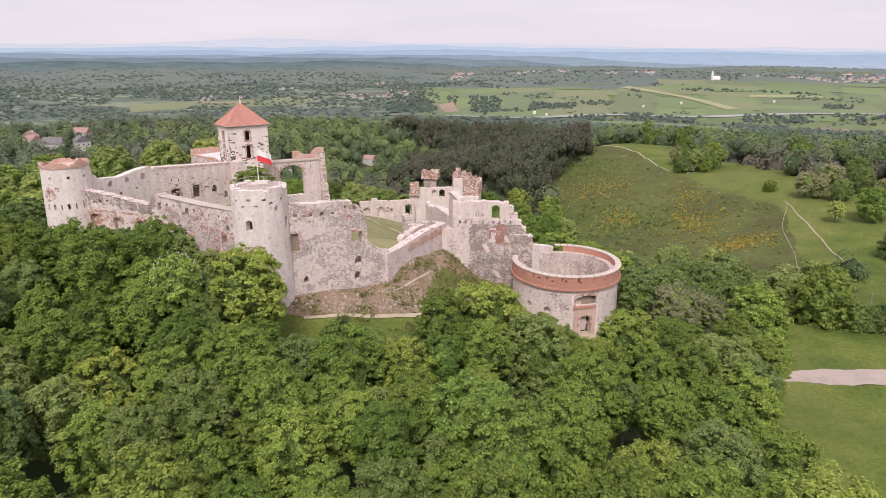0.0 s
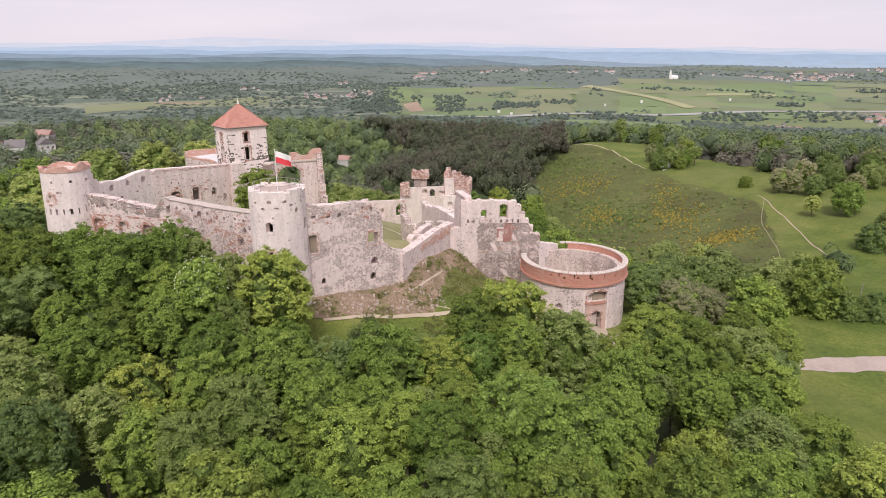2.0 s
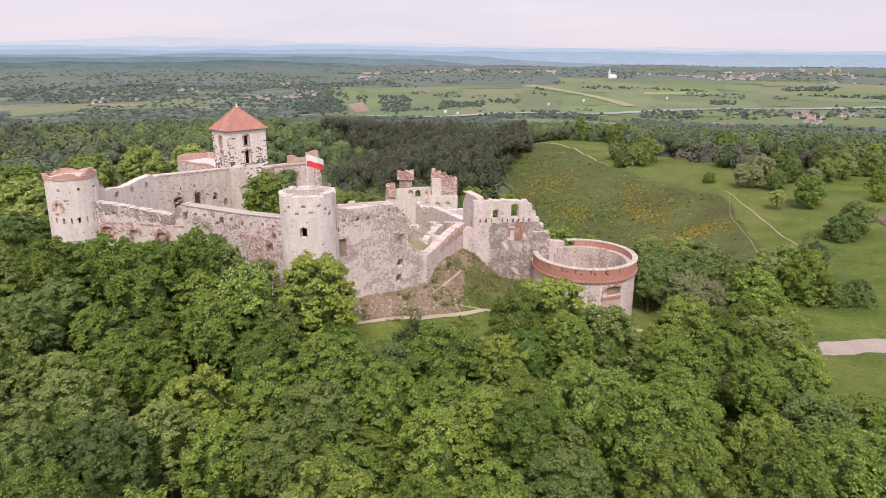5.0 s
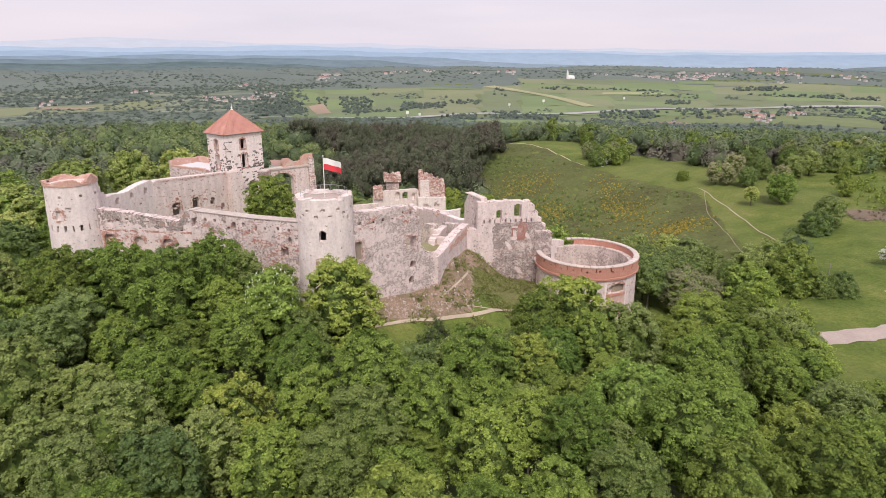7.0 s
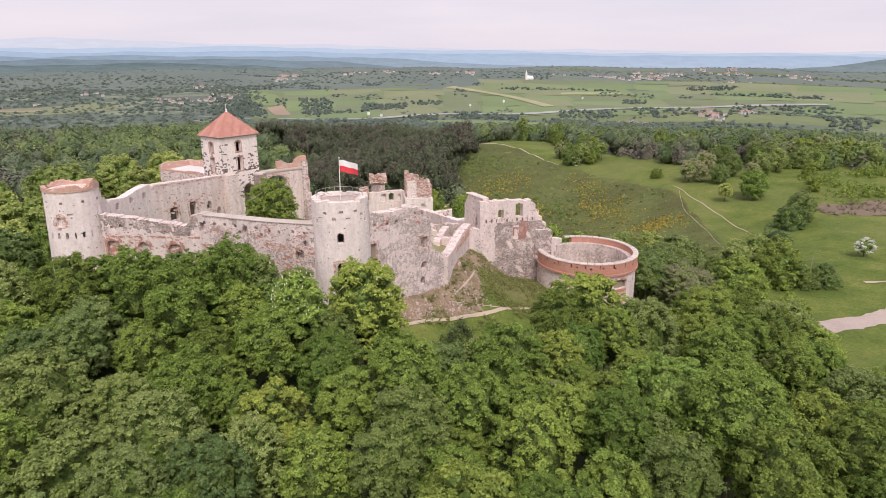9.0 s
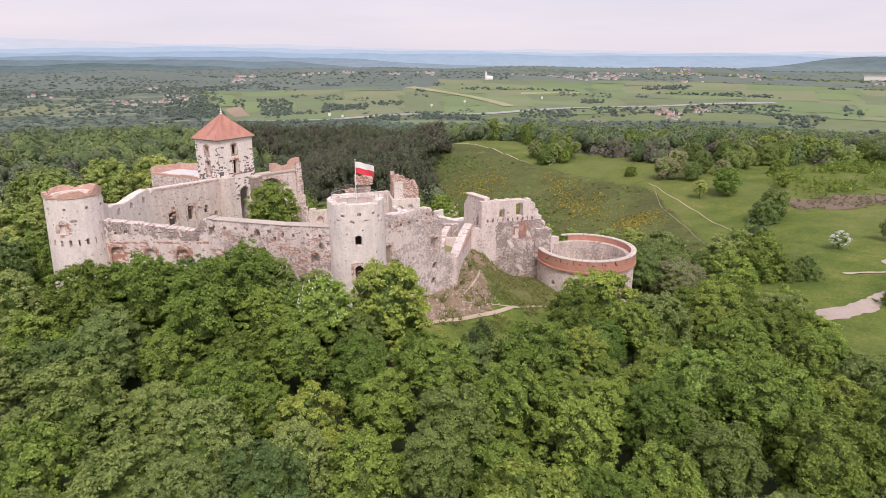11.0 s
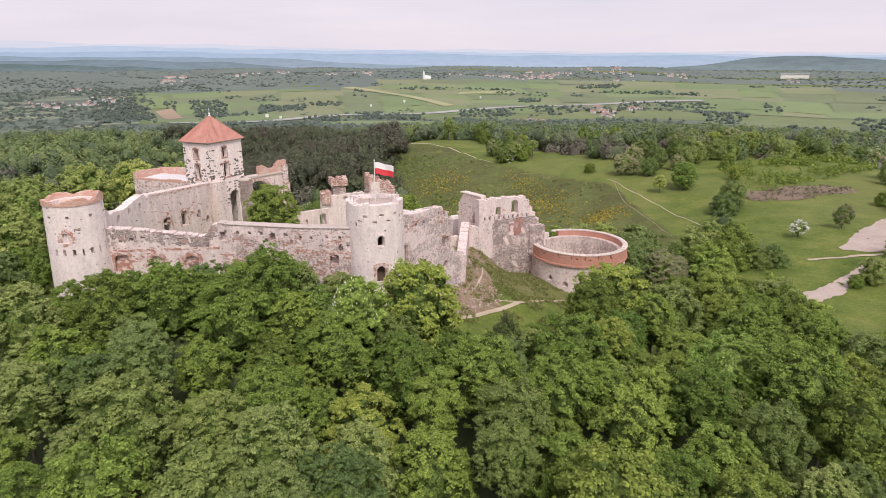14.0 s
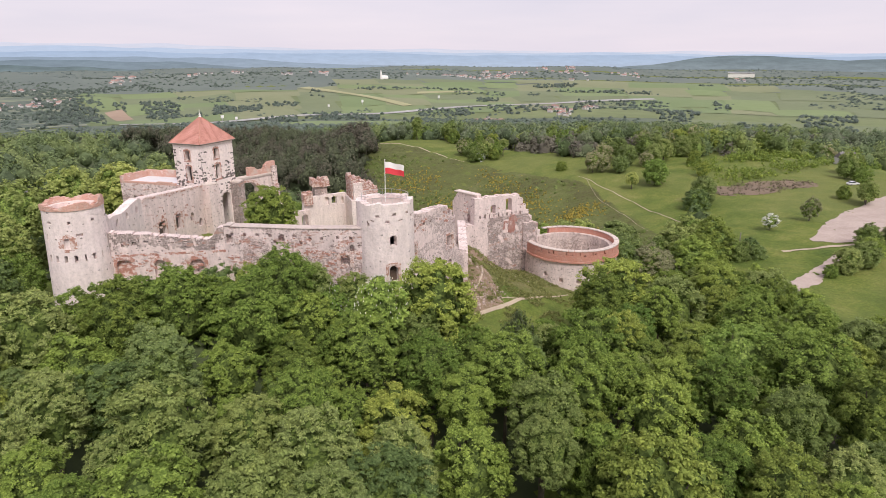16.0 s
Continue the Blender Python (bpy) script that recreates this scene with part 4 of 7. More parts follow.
k_wins = {0: [opening(4.0, 15.0, 1.15, 2.0, 0.35, None), opening(4.0, 11.2, 1.3, 2.9, 0.4, None), opening(5.6, -1, 2.3, 9.4, 1.1, None)] + holes((6.4, 7.0, 7.6, 2.2), 11.6, 0.25, 0.6, 0.3),
          3: [opening(3.2, 15.0, 1.1, 1.9, 0.35, None), opening(3.2, 11.2, 1.25, 2.9, 0.4, None)], 1: [opening(3.2, 15.2, 0.95, 1.7, 0.35, None)], 2: [opening(4.2, 15.2, 0.95, 1.7, 0.35, None)]}
for s in range(4):
    pl, L = line_place(corners[s], corners[(s + 1) % 4])
    masonry("wall", pl, L, -3, 18.1, CELL, 0.85, M_KEEP, keep, openings=k_wins[s], seed=31 + s, rough=0.12)
for s in (0, 3):
    pl, L = line_place(corners[s], corners[(s + 1) % 4])
    for o_ in k_wins[s][:2]:
        masonry("brick_surround", lambda u, w, z: pl(u, w - 0.03, z), L, o_[1] - 0.4, o_[1] + o_[3] + 0.6, 0.15, 0.3, M_BRICK_RUIN, keep, occ=lambda U, Z: in_opening(o_, U, Z, 0.24) & ~in_opening(o_, U, Z), seed=38, label="worn brick window surround")
# Added, unseen block that makes the keep's windows look dark inside.
bm = bmesh.new()
box(bm, (0, 0, 14.5), (KU - 4.4, KV - 3.4, 8.4), KA)
part("stair_core", bm, M_WOOD, keep, "added dark block inside the keep that darkens its windows")
# Added dark slab for the same purpose.
bm = bmesh.new()
box(bm, (0, 0, 11.6), (KU - 1.8, KV - 1.8, 0.25), KA)
part("inner_floor", bm, M_WOOD, keep, "added dark slab inside the keep that darkens its windows")
hash_rng = np.random.default_rng(37)
stones = hash_rng.uniform(0, 1, (60, 140))
for s in range(4):
    pl, L = line_place(corners[s], corners[(s + 1) % 4])

    def bare_stone(U, Z):
        row = ((Z + 3) / 0.26).astype(int)
        h_ = stones[((U + 0.31 * (row % 2)) / 0.62).astype(int) % 60, (row + 31 * s) % 140]
        share = 0.62 * np.clip((15.6 - Z) / 4.0, 0, 1) * (0.35 + 0.65 * np.exp(-np.minimum(U, L - U) / 1.4)) + 0.3 * np.exp(-np.minimum(U, L - U) / 0.7) * (Z < 17.0)
        clear = np.zeros(U.shape, bool)
        for o_ in k_wins[s]:
            clear |= in_opening(o_, U, Z)
        return (h_ < share) & (Z > 6) & ~clear
    masonry("bare_stone", lambda u, w, z: pl(u, w - 0.012, z), L, -3, 18.0, 0.13, 0.08, M_BARE, keep, occ=bare_stone, seed=36 + s, label="dark stones where the plaster is lost")
for (u, v, w, d, ztop, mat) in ((-KU / 2 + 0.9, -KV / 2 - 0.5, 2.6, 2.0, 10.9, M_GATE), (KU / 2 - 0.6, -KV / 2 - 0.6, 1.9, 2.2, 10.2, M_DARKRUB)):
    base = [kp(u - w / 2, v - d / 2), kp(u + w / 2, v - d / 2), kp(u + w / 2, v + d / 2), kp(u - w / 2, v + d / 2)]
    for s in range(4):
        pl, L = line_place(base[s], base[(s + 1) % 4])
        rg = ragged(40 + s, 0.6, 0.5)
        masonry("buttress", pl, L, -3, ztop, CELL, 0.8, mat, keep, occ=lambda U, Z: Z < ztop + rg(U), seed=41 + s)
    bm = bmesh.new()
    box(bm, (*(np.array(kp(u, v)) - np.array(KC)), ztop + 0.7), (w - 0.2, d - 0.2, 0.9), KA, 0.15)
    part("buttress_top", bm, M_CAP, keep)
ov = 0.42
ez, az = 18.1, 22.55
ec = [kp(sx * (KU / 2 + ov), sy * (KV / 2 + ov)) for sx, sy in ((-1, -1), (1, -1), (1, 1), (-1, 1))]


def roof_face(p, q, apex, n=26):
    """Tiles laid in lapped courses up one face of the hip roof."""
    p, q, apex = np.array(p), np.array(q), np.array(apex)
    nrm = np.cross(q - p, apex - p)
    nrm /= np.linalg.norm(nrm)
    out = []
    for i in range(n):
        f0, f1 = i / n, (i + 1) / n
        a0, b0, a1, b1 = p + (apex - p) * f0, q + (apex - q) * f0, p + (apex - p) * f1, q + (apex - q) * f1
        lift = nrm * 0.055
        m = max(1, int(np.linalg.norm(b0 - a0) / 0.45))
        for k in range(m):
            g0, g1 = k / m, (k + 1) / m
            l0, l1, t1, t0 = a0 + (b0 - a0) * g0, a0 + (b0 - a0) * g1, a1 + (b1 - a1) * g1, a1 + (b1 - a1) * g0
            out.append((l0 + lift, l1 + lift, t1, t0))
        out.append((a0, b0, b0 + lift, a0 + lift))
    return out


quads = []
kroot = np.array([*KC, -1.0])
for s in range(4):
    quads += roof_face(np.array([*ec[s], ez]) - kroot, np.array([*ec[(s + 1) % 4], ez]) - kroot, np.array([*KC, az]) - kroot)
child("roof", quads_mesh("roof", np.array(quads), [M_TILE]), keep, "red clay tile hip roof")
bm = bmesh.new()
for s in range(4):
    rod(bm, np.array([*ec[s], ez + 0.05]) - kroot, np.array([*KC, az + 0.05]) - kroot, 0.09, 0.07, 6)
part("ridge_tile", bm, M_BRICK, keep)
bm = bmesh.new()
box(bm, (0, 0, ez + 0.9), (KU + 0.55, KV + 0.55, 0.22), KA, 0.04)
box(bm, (0, 0, ez + 1.0), (KU + 0.95, KV + 0.95, 0.1), KA, 0.02)
part("cornice", bm, M_COPPER, keep, "grey eaves cornice")
bm = bmesh.new()
rod(bm, (0, 0, az + 0.9), (0, 0, az + 2.4), 0.06, 0.02)
bmesh.ops.create_uvsphere(bm, u_segments=10, v_segments=8, radius=0.2, matrix=Matrix.Translation((0, 0, az + 1.35)))
bmesh.ops.create_cone(bm, segments=10, radius1=0.28, radius2=0.1, depth=0.3, matrix=Matrix.Translation((0, 0, az + 1.05)))
part("finial", bm, M_POLE, keep, "pale metal finial")

# wall with the great arch
wall_a, pl_a, L_a = straight_wall("arched_wall", (-38.2, 138.8), (-27.4, 144.7), -4, [(0, 9.5), (12.3, 9.5)], 1.3, M_GATE, "ruined wall with a large open arch and brick crest", seed=51, rag=0.02,
                                  openings=[opening(4.6, 1.2, 5.6, 7.2, 1.9, None)])
tl = lambda U: 9.5 + np.where(U < 5.2, 0, np.where(U < 6.3, 1.9, np.where(U < 10.6, 1.95 - 1.0 * np.clip(np.sin((U - 6.3) / 4.3 * np.pi), 0, 1) + 0.35 * (U > 9.5), 2.4)))
masonry("brick_crest", pl_a, L_a, 9.5, 12.0, 0.17, 0.8, M_BRICK_PALE, wall_a, occ=lambda U, Z: (Z < tl(U)) & (U > 5.2), seed=52, label="scalloped red brick crest")
masonry("cornice", lambda u, w, z: pl_a(u, w - 0.22, z), L_a, 9.2, 9.6, 0.2, 1.7, M_CAP, wall_a, seed=53)
masonry("brick_arch", lambda u, w, z: pl_a(u, w - 0.06, z), L_a, 5.5, 9.2, 0.17, 0.4, M_BRICK_OLD, wall_a,
        occ=lambda U, Z: in_opening(opening(4.6, 1.2, 5.6, 7.2, 1.9), U, Z, 0.45) & ~in_opening(opening(4.6, 1.2, 5.6, 7.2, 1.9), U, Z), seed=54)
for k, (zt, d) in enumerate(((10.9, 0.45), (7.0, 0.7), (3.6, 1.0), (1.0, 1.5))):
    masonry("buttress", lambda u, w, z: pl_a(L_a - 1.3 + u, w - d, z), 1.35 + 0.12 * k, -4, zt, CELL, d + 1.5, M_MIXED, wall_a, seed=55 + k)

# terrace block beside the keep
t_c = [(-57.2, 142.4), (-48.6, 134.0), (-43.5, 139.2), (-52.0, 147.8)]
terrace = thing("terrace_building", (-50.4, 140.8, 0), "low stone building with a paved roof terrace and brick parapet", "building")
for s in range(4):
    pl, L = line_place(t_c[s], t_c[(s + 1) % 4])
    masonry("wall", pl, L, -3, 10.4, CELL, 0.9, M_MIXED, terrace, openings=[opening(3.0 + 3 * i, 6.6, 1.1, 1.6, 0.5, 0.5) for i in range(3)] if s == 0 else (), seed=61 + s)
    if s != 1:
        rg = ragged(66 + s, 1.6, 0.35)
        lo = 0.55 if s == 0 else 1.45
        masonry("parapet", pl, L, 10.4, 10.4 + lo, 0.18, 0.6, M_BRICK_PALE, terrace, occ=lambda U, Z: Z < 10.4 + lo + rg(U), seed=67 + s, label="red brick parapet")
q = np.array([[(x - (-50.4), y - 140.8, 10.45) for x, y in t_c]])
child("roof_deck", quads_mesh("roof_deck", q, [M_DECK]), terrace, "pale paved roof terrace")

# south wall of the lower court
w1_open = [opening(1.9, 4.4, 1.25, 2.9, 0.2, 0.55), opening(11.6, 4.2, 1.75, 2.1, 0.0, None), opening(11.7, 1.0, 1.05, 1.3, 0.45, 1.5), opening(11.5, -1.5, 1.05, 1.25, 0.45, 1.5), opening(3.2, -0.7, 0.75, 0.95, 0.2, 1.5), opening(0.9, 8.3, 0.9, 0.8, 0.2, 0.5)]
straight_wall("castle_wall", (-23.6, 88.3), (-8.4, 96.45), -7, [(0, 11.9), (4, 11.6), (11.0, 11.25), (11.1, 10.6), (12.2, 10.4), (12.3, 9.4), (13.2, 9.2), (13.3, 4.6), (14.2, 4.0), (14.3, 3.2), (17.3, 2.3)], 1.6, M_RUBBLE,
              "tall ruined castle wall of grey rubble with empty windows", seed=71, cell=0.17, rag=0.3, openings=w1_open + holes((2.2, 4.4, 6.2, 7.9), 9.7, 0.6, 0.4) + holes((9.9, 11.4), 10.1, 0.5, 0.4))
w1_root = bpy.data.objects[[o.name for o in scene.objects if o.name.startswith("castle_wall")][-1]]
pl, L = line_place((-23.6, 88.3), (-8.4, 96.45))
masonry("window_blocking", lambda u, w, z: pl(u + 1.3, w + 0.42, z), 1.25, 4.42, 7.2, 0.2, 0.4, M_INFILL, w1_root, seed=86, label="brown masonry blocking an old window")
masonry("brick_surround", lambda u, w, z: pl(u, w - 0.04, z), L, 4.0, 7.9, 0.16, 0.3, M_BRICK_OLD, w1_root, occ=lambda U, Z: (in_opening(w1_open[0], U, Z, 0.28) & ~in_opening(w1_open[0], U, Z)) | (in_opening(w1_open[1], U, Z, 0.26) & ~in_opening(w1_open[1], U, Z)), seed=87, label="pale brick window surround")
brick_scars(w1_root, pl, L, 8.6, 10.6, 11, 0.55)
# sloping wall up to the gatehouse
straight_wall("castle_wall", (-8.8, 95.6), (0.6, 112.4), -8, [(0, 2.1), (4, 2.1), (8, 2.5), (13, 2.9), (19.2, 2.6)], 1.5, M_GATE, "broken retaining wall with exposed brick facing above the slope", seed=72, rag=0.16)
w2_root = bpy.data.objects[[o.name for o in scene.objects if o.name.startswith("castle_wall")][-1]]
pl, L = line_place((-8.8, 95.6), (0.6, 112.4))
masonry("brick_facing", lambda u, w, z: pl(u, w - 0.07, z), L, -2.6, 2.9, 0.18, 0.3, M_BRICK_PALE, w2_root, occ=lambda U, Z: (Z > 0.95 + 0.25 * scar(U, Z, 3)) & (Z < 1.95 + 0.06 * (U - 10) + 0.2 * scar(U, Z, 1)) & (U > 6.0) & (U < 17.6) & (scar(U, Z, 7) > -0.5), seed=85, label="exposed red brick course")
# gatehouse ruin
gate = thing("gatehouse_ruin", (8, 111, -8), "roofless gatehouse ruin of patched stone with empty windows", "castle ruin")
pl, L = line_place((-0.2, 110.9), (16.4, 110.2))
steps = profile([0, 1.9, 2.0, 12.1, 12.2, 13.0, 13.05, 13.7, 13.75, 14.5, 14.55, 15.3, 15.35, 16.7], [1.9, 1.9, 7.1, 7.1, 6.3, 6.3, 5.0, 4.9, 3.8, 3.7, 2.6, 2.5, 1.0, 0.9])
g_open = [opening(6.15, 3.6, 1.15, 1.75, 0.25, None), opening(9.75, 3.75, 1.5, 2.6, 0.1, None), opening(9.45, -0.6, 1.0, 1.95, 0.2, 0.2)]
g_open += [opening(3.3 + 1.02 * i, 2.85, 0.3, 0.6, 0, 0.7) for i in range(10)]
g_rag = ragged(73, 0.8, 0.25)


def g_relief(U, Z):
    low = (Z < 2.75) & (U > 5.0)
    return np.where(low, 0.12, 0.0) - np.where((Z < 1.0) & (U > 13.2), 0.5, 0)


masonry("wall", pl, L, -10, 7.15, 0.18, 1.5, M_GATE, gate, occ=below(steps, g_rag), openings=g_open, relief=g_relief, seed=74)
wob = lambda U, Z: 0.5 * np.sin(U * 2.1 + Z) + 0.4 * np.sin(Z * 2.7 + 1.3 * U)
masonry("rubble_face", lambda u, w, z: pl(u, w - 0.02, z), L, -10, 2.8, 0.18, 0.3, M_DARKRUB, gate, occ=lambda U, Z: below(steps, g_rag)(U, Z) & (U > 5.1 + 0.35 * wob(U, Z)) & (Z < 2.75) & ~((np.abs(U - 9.3) < 0.55) & (Z > -0.6) & (Z < 2.0)) & (wob(U * 0.7, Z * 0.6) > -0.75), relief=g_relief, seed=78, label="dark weathered rubble where the plaster is lost")
rag_l, rag_t = ragged(77, 0.5, 0.7), ragged(78, 0.4, 0.5)
masonry("brick_patch", lambda u, w, z: pl(u, w - 0.05, z), L, -0.8, 3.4, 0.15, 0.3, M_GATEBRICK, gate, occ=lambda U, Z: (U > 10.35 + rag_l(Z)) & (U < 11.9 - 0.28 * np.clip(1.2 - Z, 0, 3) + rag_l(Z + 9)) & (Z < 3.15 + rag_t(U)) & (Z > -0.5 + rag_t(U + 5)), relief=g_relief, seed=79, label="dark red brick repair with a ragged edge")
masonry("blocked_window", lambda u, w, z: pl(u, w - 0.03, z), L, -1.2, 1.9, 0.15, 0.3, M_GATEBRICK, gate, occ=lambda U, Z: (np.abs(U - 9.45) < 0.75) & (Z > 0.0) & (Z < 1.75) & ~((np.abs(U - 9.45) < 0.5) & (Z < 1.35)), relief=g_relief, seed=80, label="brick frame of a blocked window")
pl, L = line_place((3.2, 111.6), (1.7, 118.3))
masonry("side_wall", lambda u, w, z: pl(u, w - 0.6, z), L, -8, 7.6, CELL, 1.2, M_GATE, gate, occ=lambda U, Z: Z < 7.5 - 0.35 * np.clip(U - 5.2, 0, 9) * 4, openings=[opening(2.3, 1.6, 0.8, 1.8, 0.3, None), opening(4.6, 3.6, 0.7, 1.5, 0.3, 0.5)], seed=75)
bm = bmesh.new()
box(bm, (-5.55, 3.7, 15.45), (1.5, 6.0, 0.22), 12.6, 0.05)
part("coping", bm, M_CAP, gate, "pale concrete coping slab")
pl, L = line_place((16.0, 110.2), (21.2, 115.2))
masonry("link_wall", pl, L, -12, -0.6, CELL, 1.1, M_WHITE, gate, occ=lambda U, Z: Z < -0.8 - 0.28 * U, seed=76)
pl, L = line_place((3.0, 118.0), (16.0, 117.0))
masonry("rear_wall", pl, L, -11, 3.2, 0.25, 1.2, M_GATE, gate, occ=below(profile([0, 5, 9, 13], [3.0, 1.4, 0.2, -1.0]), ragged(77, 0.8, 0.6)), seed=77)

# barbican
BC, RB = (21.75, 105.6), 9.15
barb = thing("barbican", (*BC, -13), "round open stone barbican with a red brick parapet", "barbican")


def ub(deg):
    return RB * radians(deg + 200)


gate_a = -76.5
b_open = [opening(ub(gate_a), -13.6, 1.95, 4.6, 0.95, None), opening(ub(gate_a), -7.3, 3.7, 1.75, 0.6, 0.8), opening(ub(-118), -8.9, 1.3, 1.0, 0.5, 0.9), opening(ub(-140), -8.7, 1.1, 1.0, 0.5, 0.9),
          opening(ub(-37), -9.6, 0.75, 1.7, 0.35, 0.7), opening(ub(-160), -8.0, 0.9, 0.9, 0.4, 0.8), opening(ub(-10), -8.8, 0.9, 1.4, 0.4, 0.8), opening(ub(122), -10.4, 2.2, 2.4, 0.8, None)]


def b_relief(U, Z):
    niche = (np.abs(U - ub(gate_a)) < 2.45) & (Z < -5.1)
    return np.where(niche & (Z < -7.5), 0.12, 0.0)


masonry("wall", ring_place(BC, RB, -200, 0.015, -4.6), 2 * math.pi * RB, -15, -4.6, 0.19, 1.5, M_BARB, barb, openings=b_open, relief=b_relief, wrap=True, rough=0.1, seed=81)


def ring_gap(U):
    a = np.degrees(U / RB) - 200
    a = (a + 180) % 360 - 180
    return ~((a > 90) & (a < 163))


slit_a = [-166 + 16.2 * i for i in range(16)]
loop_a = [-170 + 14.5 * i for i in range(18)]
p_open = [opening(ub(a), -3.35 + (0.25 if i % 2 else 0), 0.3, 0.35, 0, 0.6) for i, a in enumerate(loop_a)]
p_open += [opening(ub(a), -3.15, 0.19, 0.9, 0, 0.7) for a in slit_a]
parapet = masonry("brick_parapet", ring_place(BC, RB + 0.22, -200), 2 * math.pi * RB, -4.65, -2.3, 0.17, 0.85, M_BRICK, barb, occ=lambda U, Z: ring_gap(U), openings=p_open,
        relief=lambda U, Z: np.where(Z < -4.35, -0.16, 0.0), wrap=True, rough=0.16, seed=82, label="red brick parapet with loopholes")
masonry("inner_facing", ring_place(BC, RB - 0.62, -200), 2 * math.pi * (RB), -12, -3.4, 0.22, 0.95, M_BARBIN, barb, occ=lambda U, Z: (Z < -4.6) | ring_gap(U), openings=[opening(ub(gate_a), -13.6, 2.2, 4.7, 1.0, None), opening(ub(122), -10.4, 2.2, 2.4, 0.8, None)], wrap=True, seed=83)
n_cap = 46
for i in range(n_cap):
    a0 = -196 + 360 * i / n_cap
    mid_a = (a0 + 180 / n_cap + 180) % 360 - 180
    if 90 < mid_a < 163:
        continue
    g = 0.8 if i % 2 == 0 else 0.15
    th = np.radians(np.linspace(a0 + g, a0 + 360 / n_cap - g, 5))
    vs, fs = [], []
    for t in th:
        for r_, z in ((RB + 0.30, -2.34), (RB + 0.30, -2.20), (RB - 0.1, -2.10), (RB - 0.7, -2.16), (RB - 0.7, -2.34)):
            vs.append((r_ * math.cos(t), r_ * math.sin(t), z + 13))
    for k in range(4):
        for j in range(5):
            fs.append((k * 5 + j, (k + 1) * 5 + j, (k + 1) * 5 + (j + 1) % 5, k * 5 + (j + 1) % 5))
    fs += [(0, 1, 2, 3, 4), (24, 23, 22, 21, 20)]
    child("cap_stone", tri_mesh("cap_stone", vs, fs, M_CAP), parapet)
bm = bmesh.new()
bmesh.ops.create_cone(bm, cap_ends=True, segments=48, radius1=8.4, radius2=8.4, depth=0.4, matrix=Matrix.Translation((0, 0, 2.2)))
part("floor", bm, M_PATH, barb, "bare earth floor")
# barred gate, the dark panel behind it, and its niche frame
ga = radians(gate_a)
gx = np.array([math.cos(ga), math.sin(ga)])
bm = bmesh.new()
for k in range(8):
    off = -0.91 + 0.26 * k
    c = gx * (RB - 0.9) + np.array([-gx[1], gx[0]]) * off
    rod(bm, (c[0], c[1], 0.3), (c[0], c[1], 3.95 - 0.7 * (abs(off) / 1.0) ** 2), 0.035, seg=6)
for z in (0.8, 2.2, 3.5):
    a_ = gx * (RB - 0.9) + np.array([-gx[1], gx[0]]) * -0.98
    b_ = gx * (RB - 0.9) + np.array([-gx[1], gx[0]]) * 0.98
    rod(bm, (*a_, z), (*b_, z), 0.045, seg=6)
part("gate", bm, M_IRON, barb, "dark iron bar gate standing shut")
# Added dark panel in place of the unlit passage behind the bars.
bm = bmesh.new()
gc = gx * (RB - 1.35)
box(bm, (gc[0], gc[1], 2.2), (2.6, 0.08, 4.6), gate_a + 90, 0.01)
part("gate_leaf", bm, M_WOOD, barb, "dark panel behind the bars, standing in for the unlit interior")
masonry("gate_surround", ring_place(BC, RB + 0.06, -200, 0.015, -4.6), 2 * math.pi * RB, -13.4, -7.4, 0.17, 0.3, M_PINK, barb, occ=lambda U, Z: (np.abs(U - ub(gate_a)) < 1.95 + 0.12 * scar(U, Z, 2)) & ~in_opening(b_open[0], U, Z) & (Z < -7.75), seed=88, label="worn pink plaster round the gate arch")
masonry("gate_arch", ring_place(BC, RB + 0.1, -200, 0.015, -4.6), 2 * math.pi * RB, -13.4, -8.4, 0.16, 0.3, M_BRICK_RUIN, barb, occ=lambda U, Z: in_opening(b_open[0], U, Z, 0.26) & ~in_opening(b_open[0], U, Z) & (Z > -11.2), seed=97, label="red brick arch over the gate")
masonry("sill", ring_place(BC, RB + 0.2, -200, 0.015, -4.6), 2 * math.pi * RB, -7.75, -7.3, 0.15, 0.6, M_BRICK, barb, occ=lambda U, Z: np.abs(U - ub(gate_a)) < 2.0, seed=98, label="red brick sill of the niche")
for side in (-1, 1):
    masonry("pilaster", ring_place(BC, RB + 0.16, -200, 0.015, -4.6), 2 * math.pi * RB, -13.4, -5.6, 0.17, 0.4, M_WHITE, barb, occ=lambda U, Z: np.abs(U - ub(gate_a) - side * 2.2) < 0.2, seed=99, label="pale stone pilaster beside the gate")
masonry("niche_blocking", ring_place(BC, RB - 0.5, -200), 2 * math.pi * RB, -7.3, -5.4, 0.2, 0.25, M_INFILL, barb, occ=lambda U, Z: in_opening(b_open[1], U, Z, -0.05), seed=89, label="brown masonry in the niche above the gate")
masonry("brick_niche_arch", ring_place(BC, RB + 0.05, -200), 2 * math.pi * RB, -7.9, -4.7, 0.17, 0.3, M_BRICK_RUIN, barb,
        occ=lambda U, Z: (in_opening(b_open[1], U, Z, 0.36) & ~in_opening(b_open[1], U, Z) & (Z > -7.9)), seed=84)
for a in (-50, -20, 12):
    t = radians(a)
    bm = bmesh.new()
    c = np.array([math.cos(t), math.sin(t)]) * (RB + 0.45)
    box(bm, (c[0], c[1], 1.5), (1.5, 1.1, 6.5), a, 0.25)
    if a == 12:
        part("buttress", bm, M_MIXED, barb)
    else:
        bm.free()

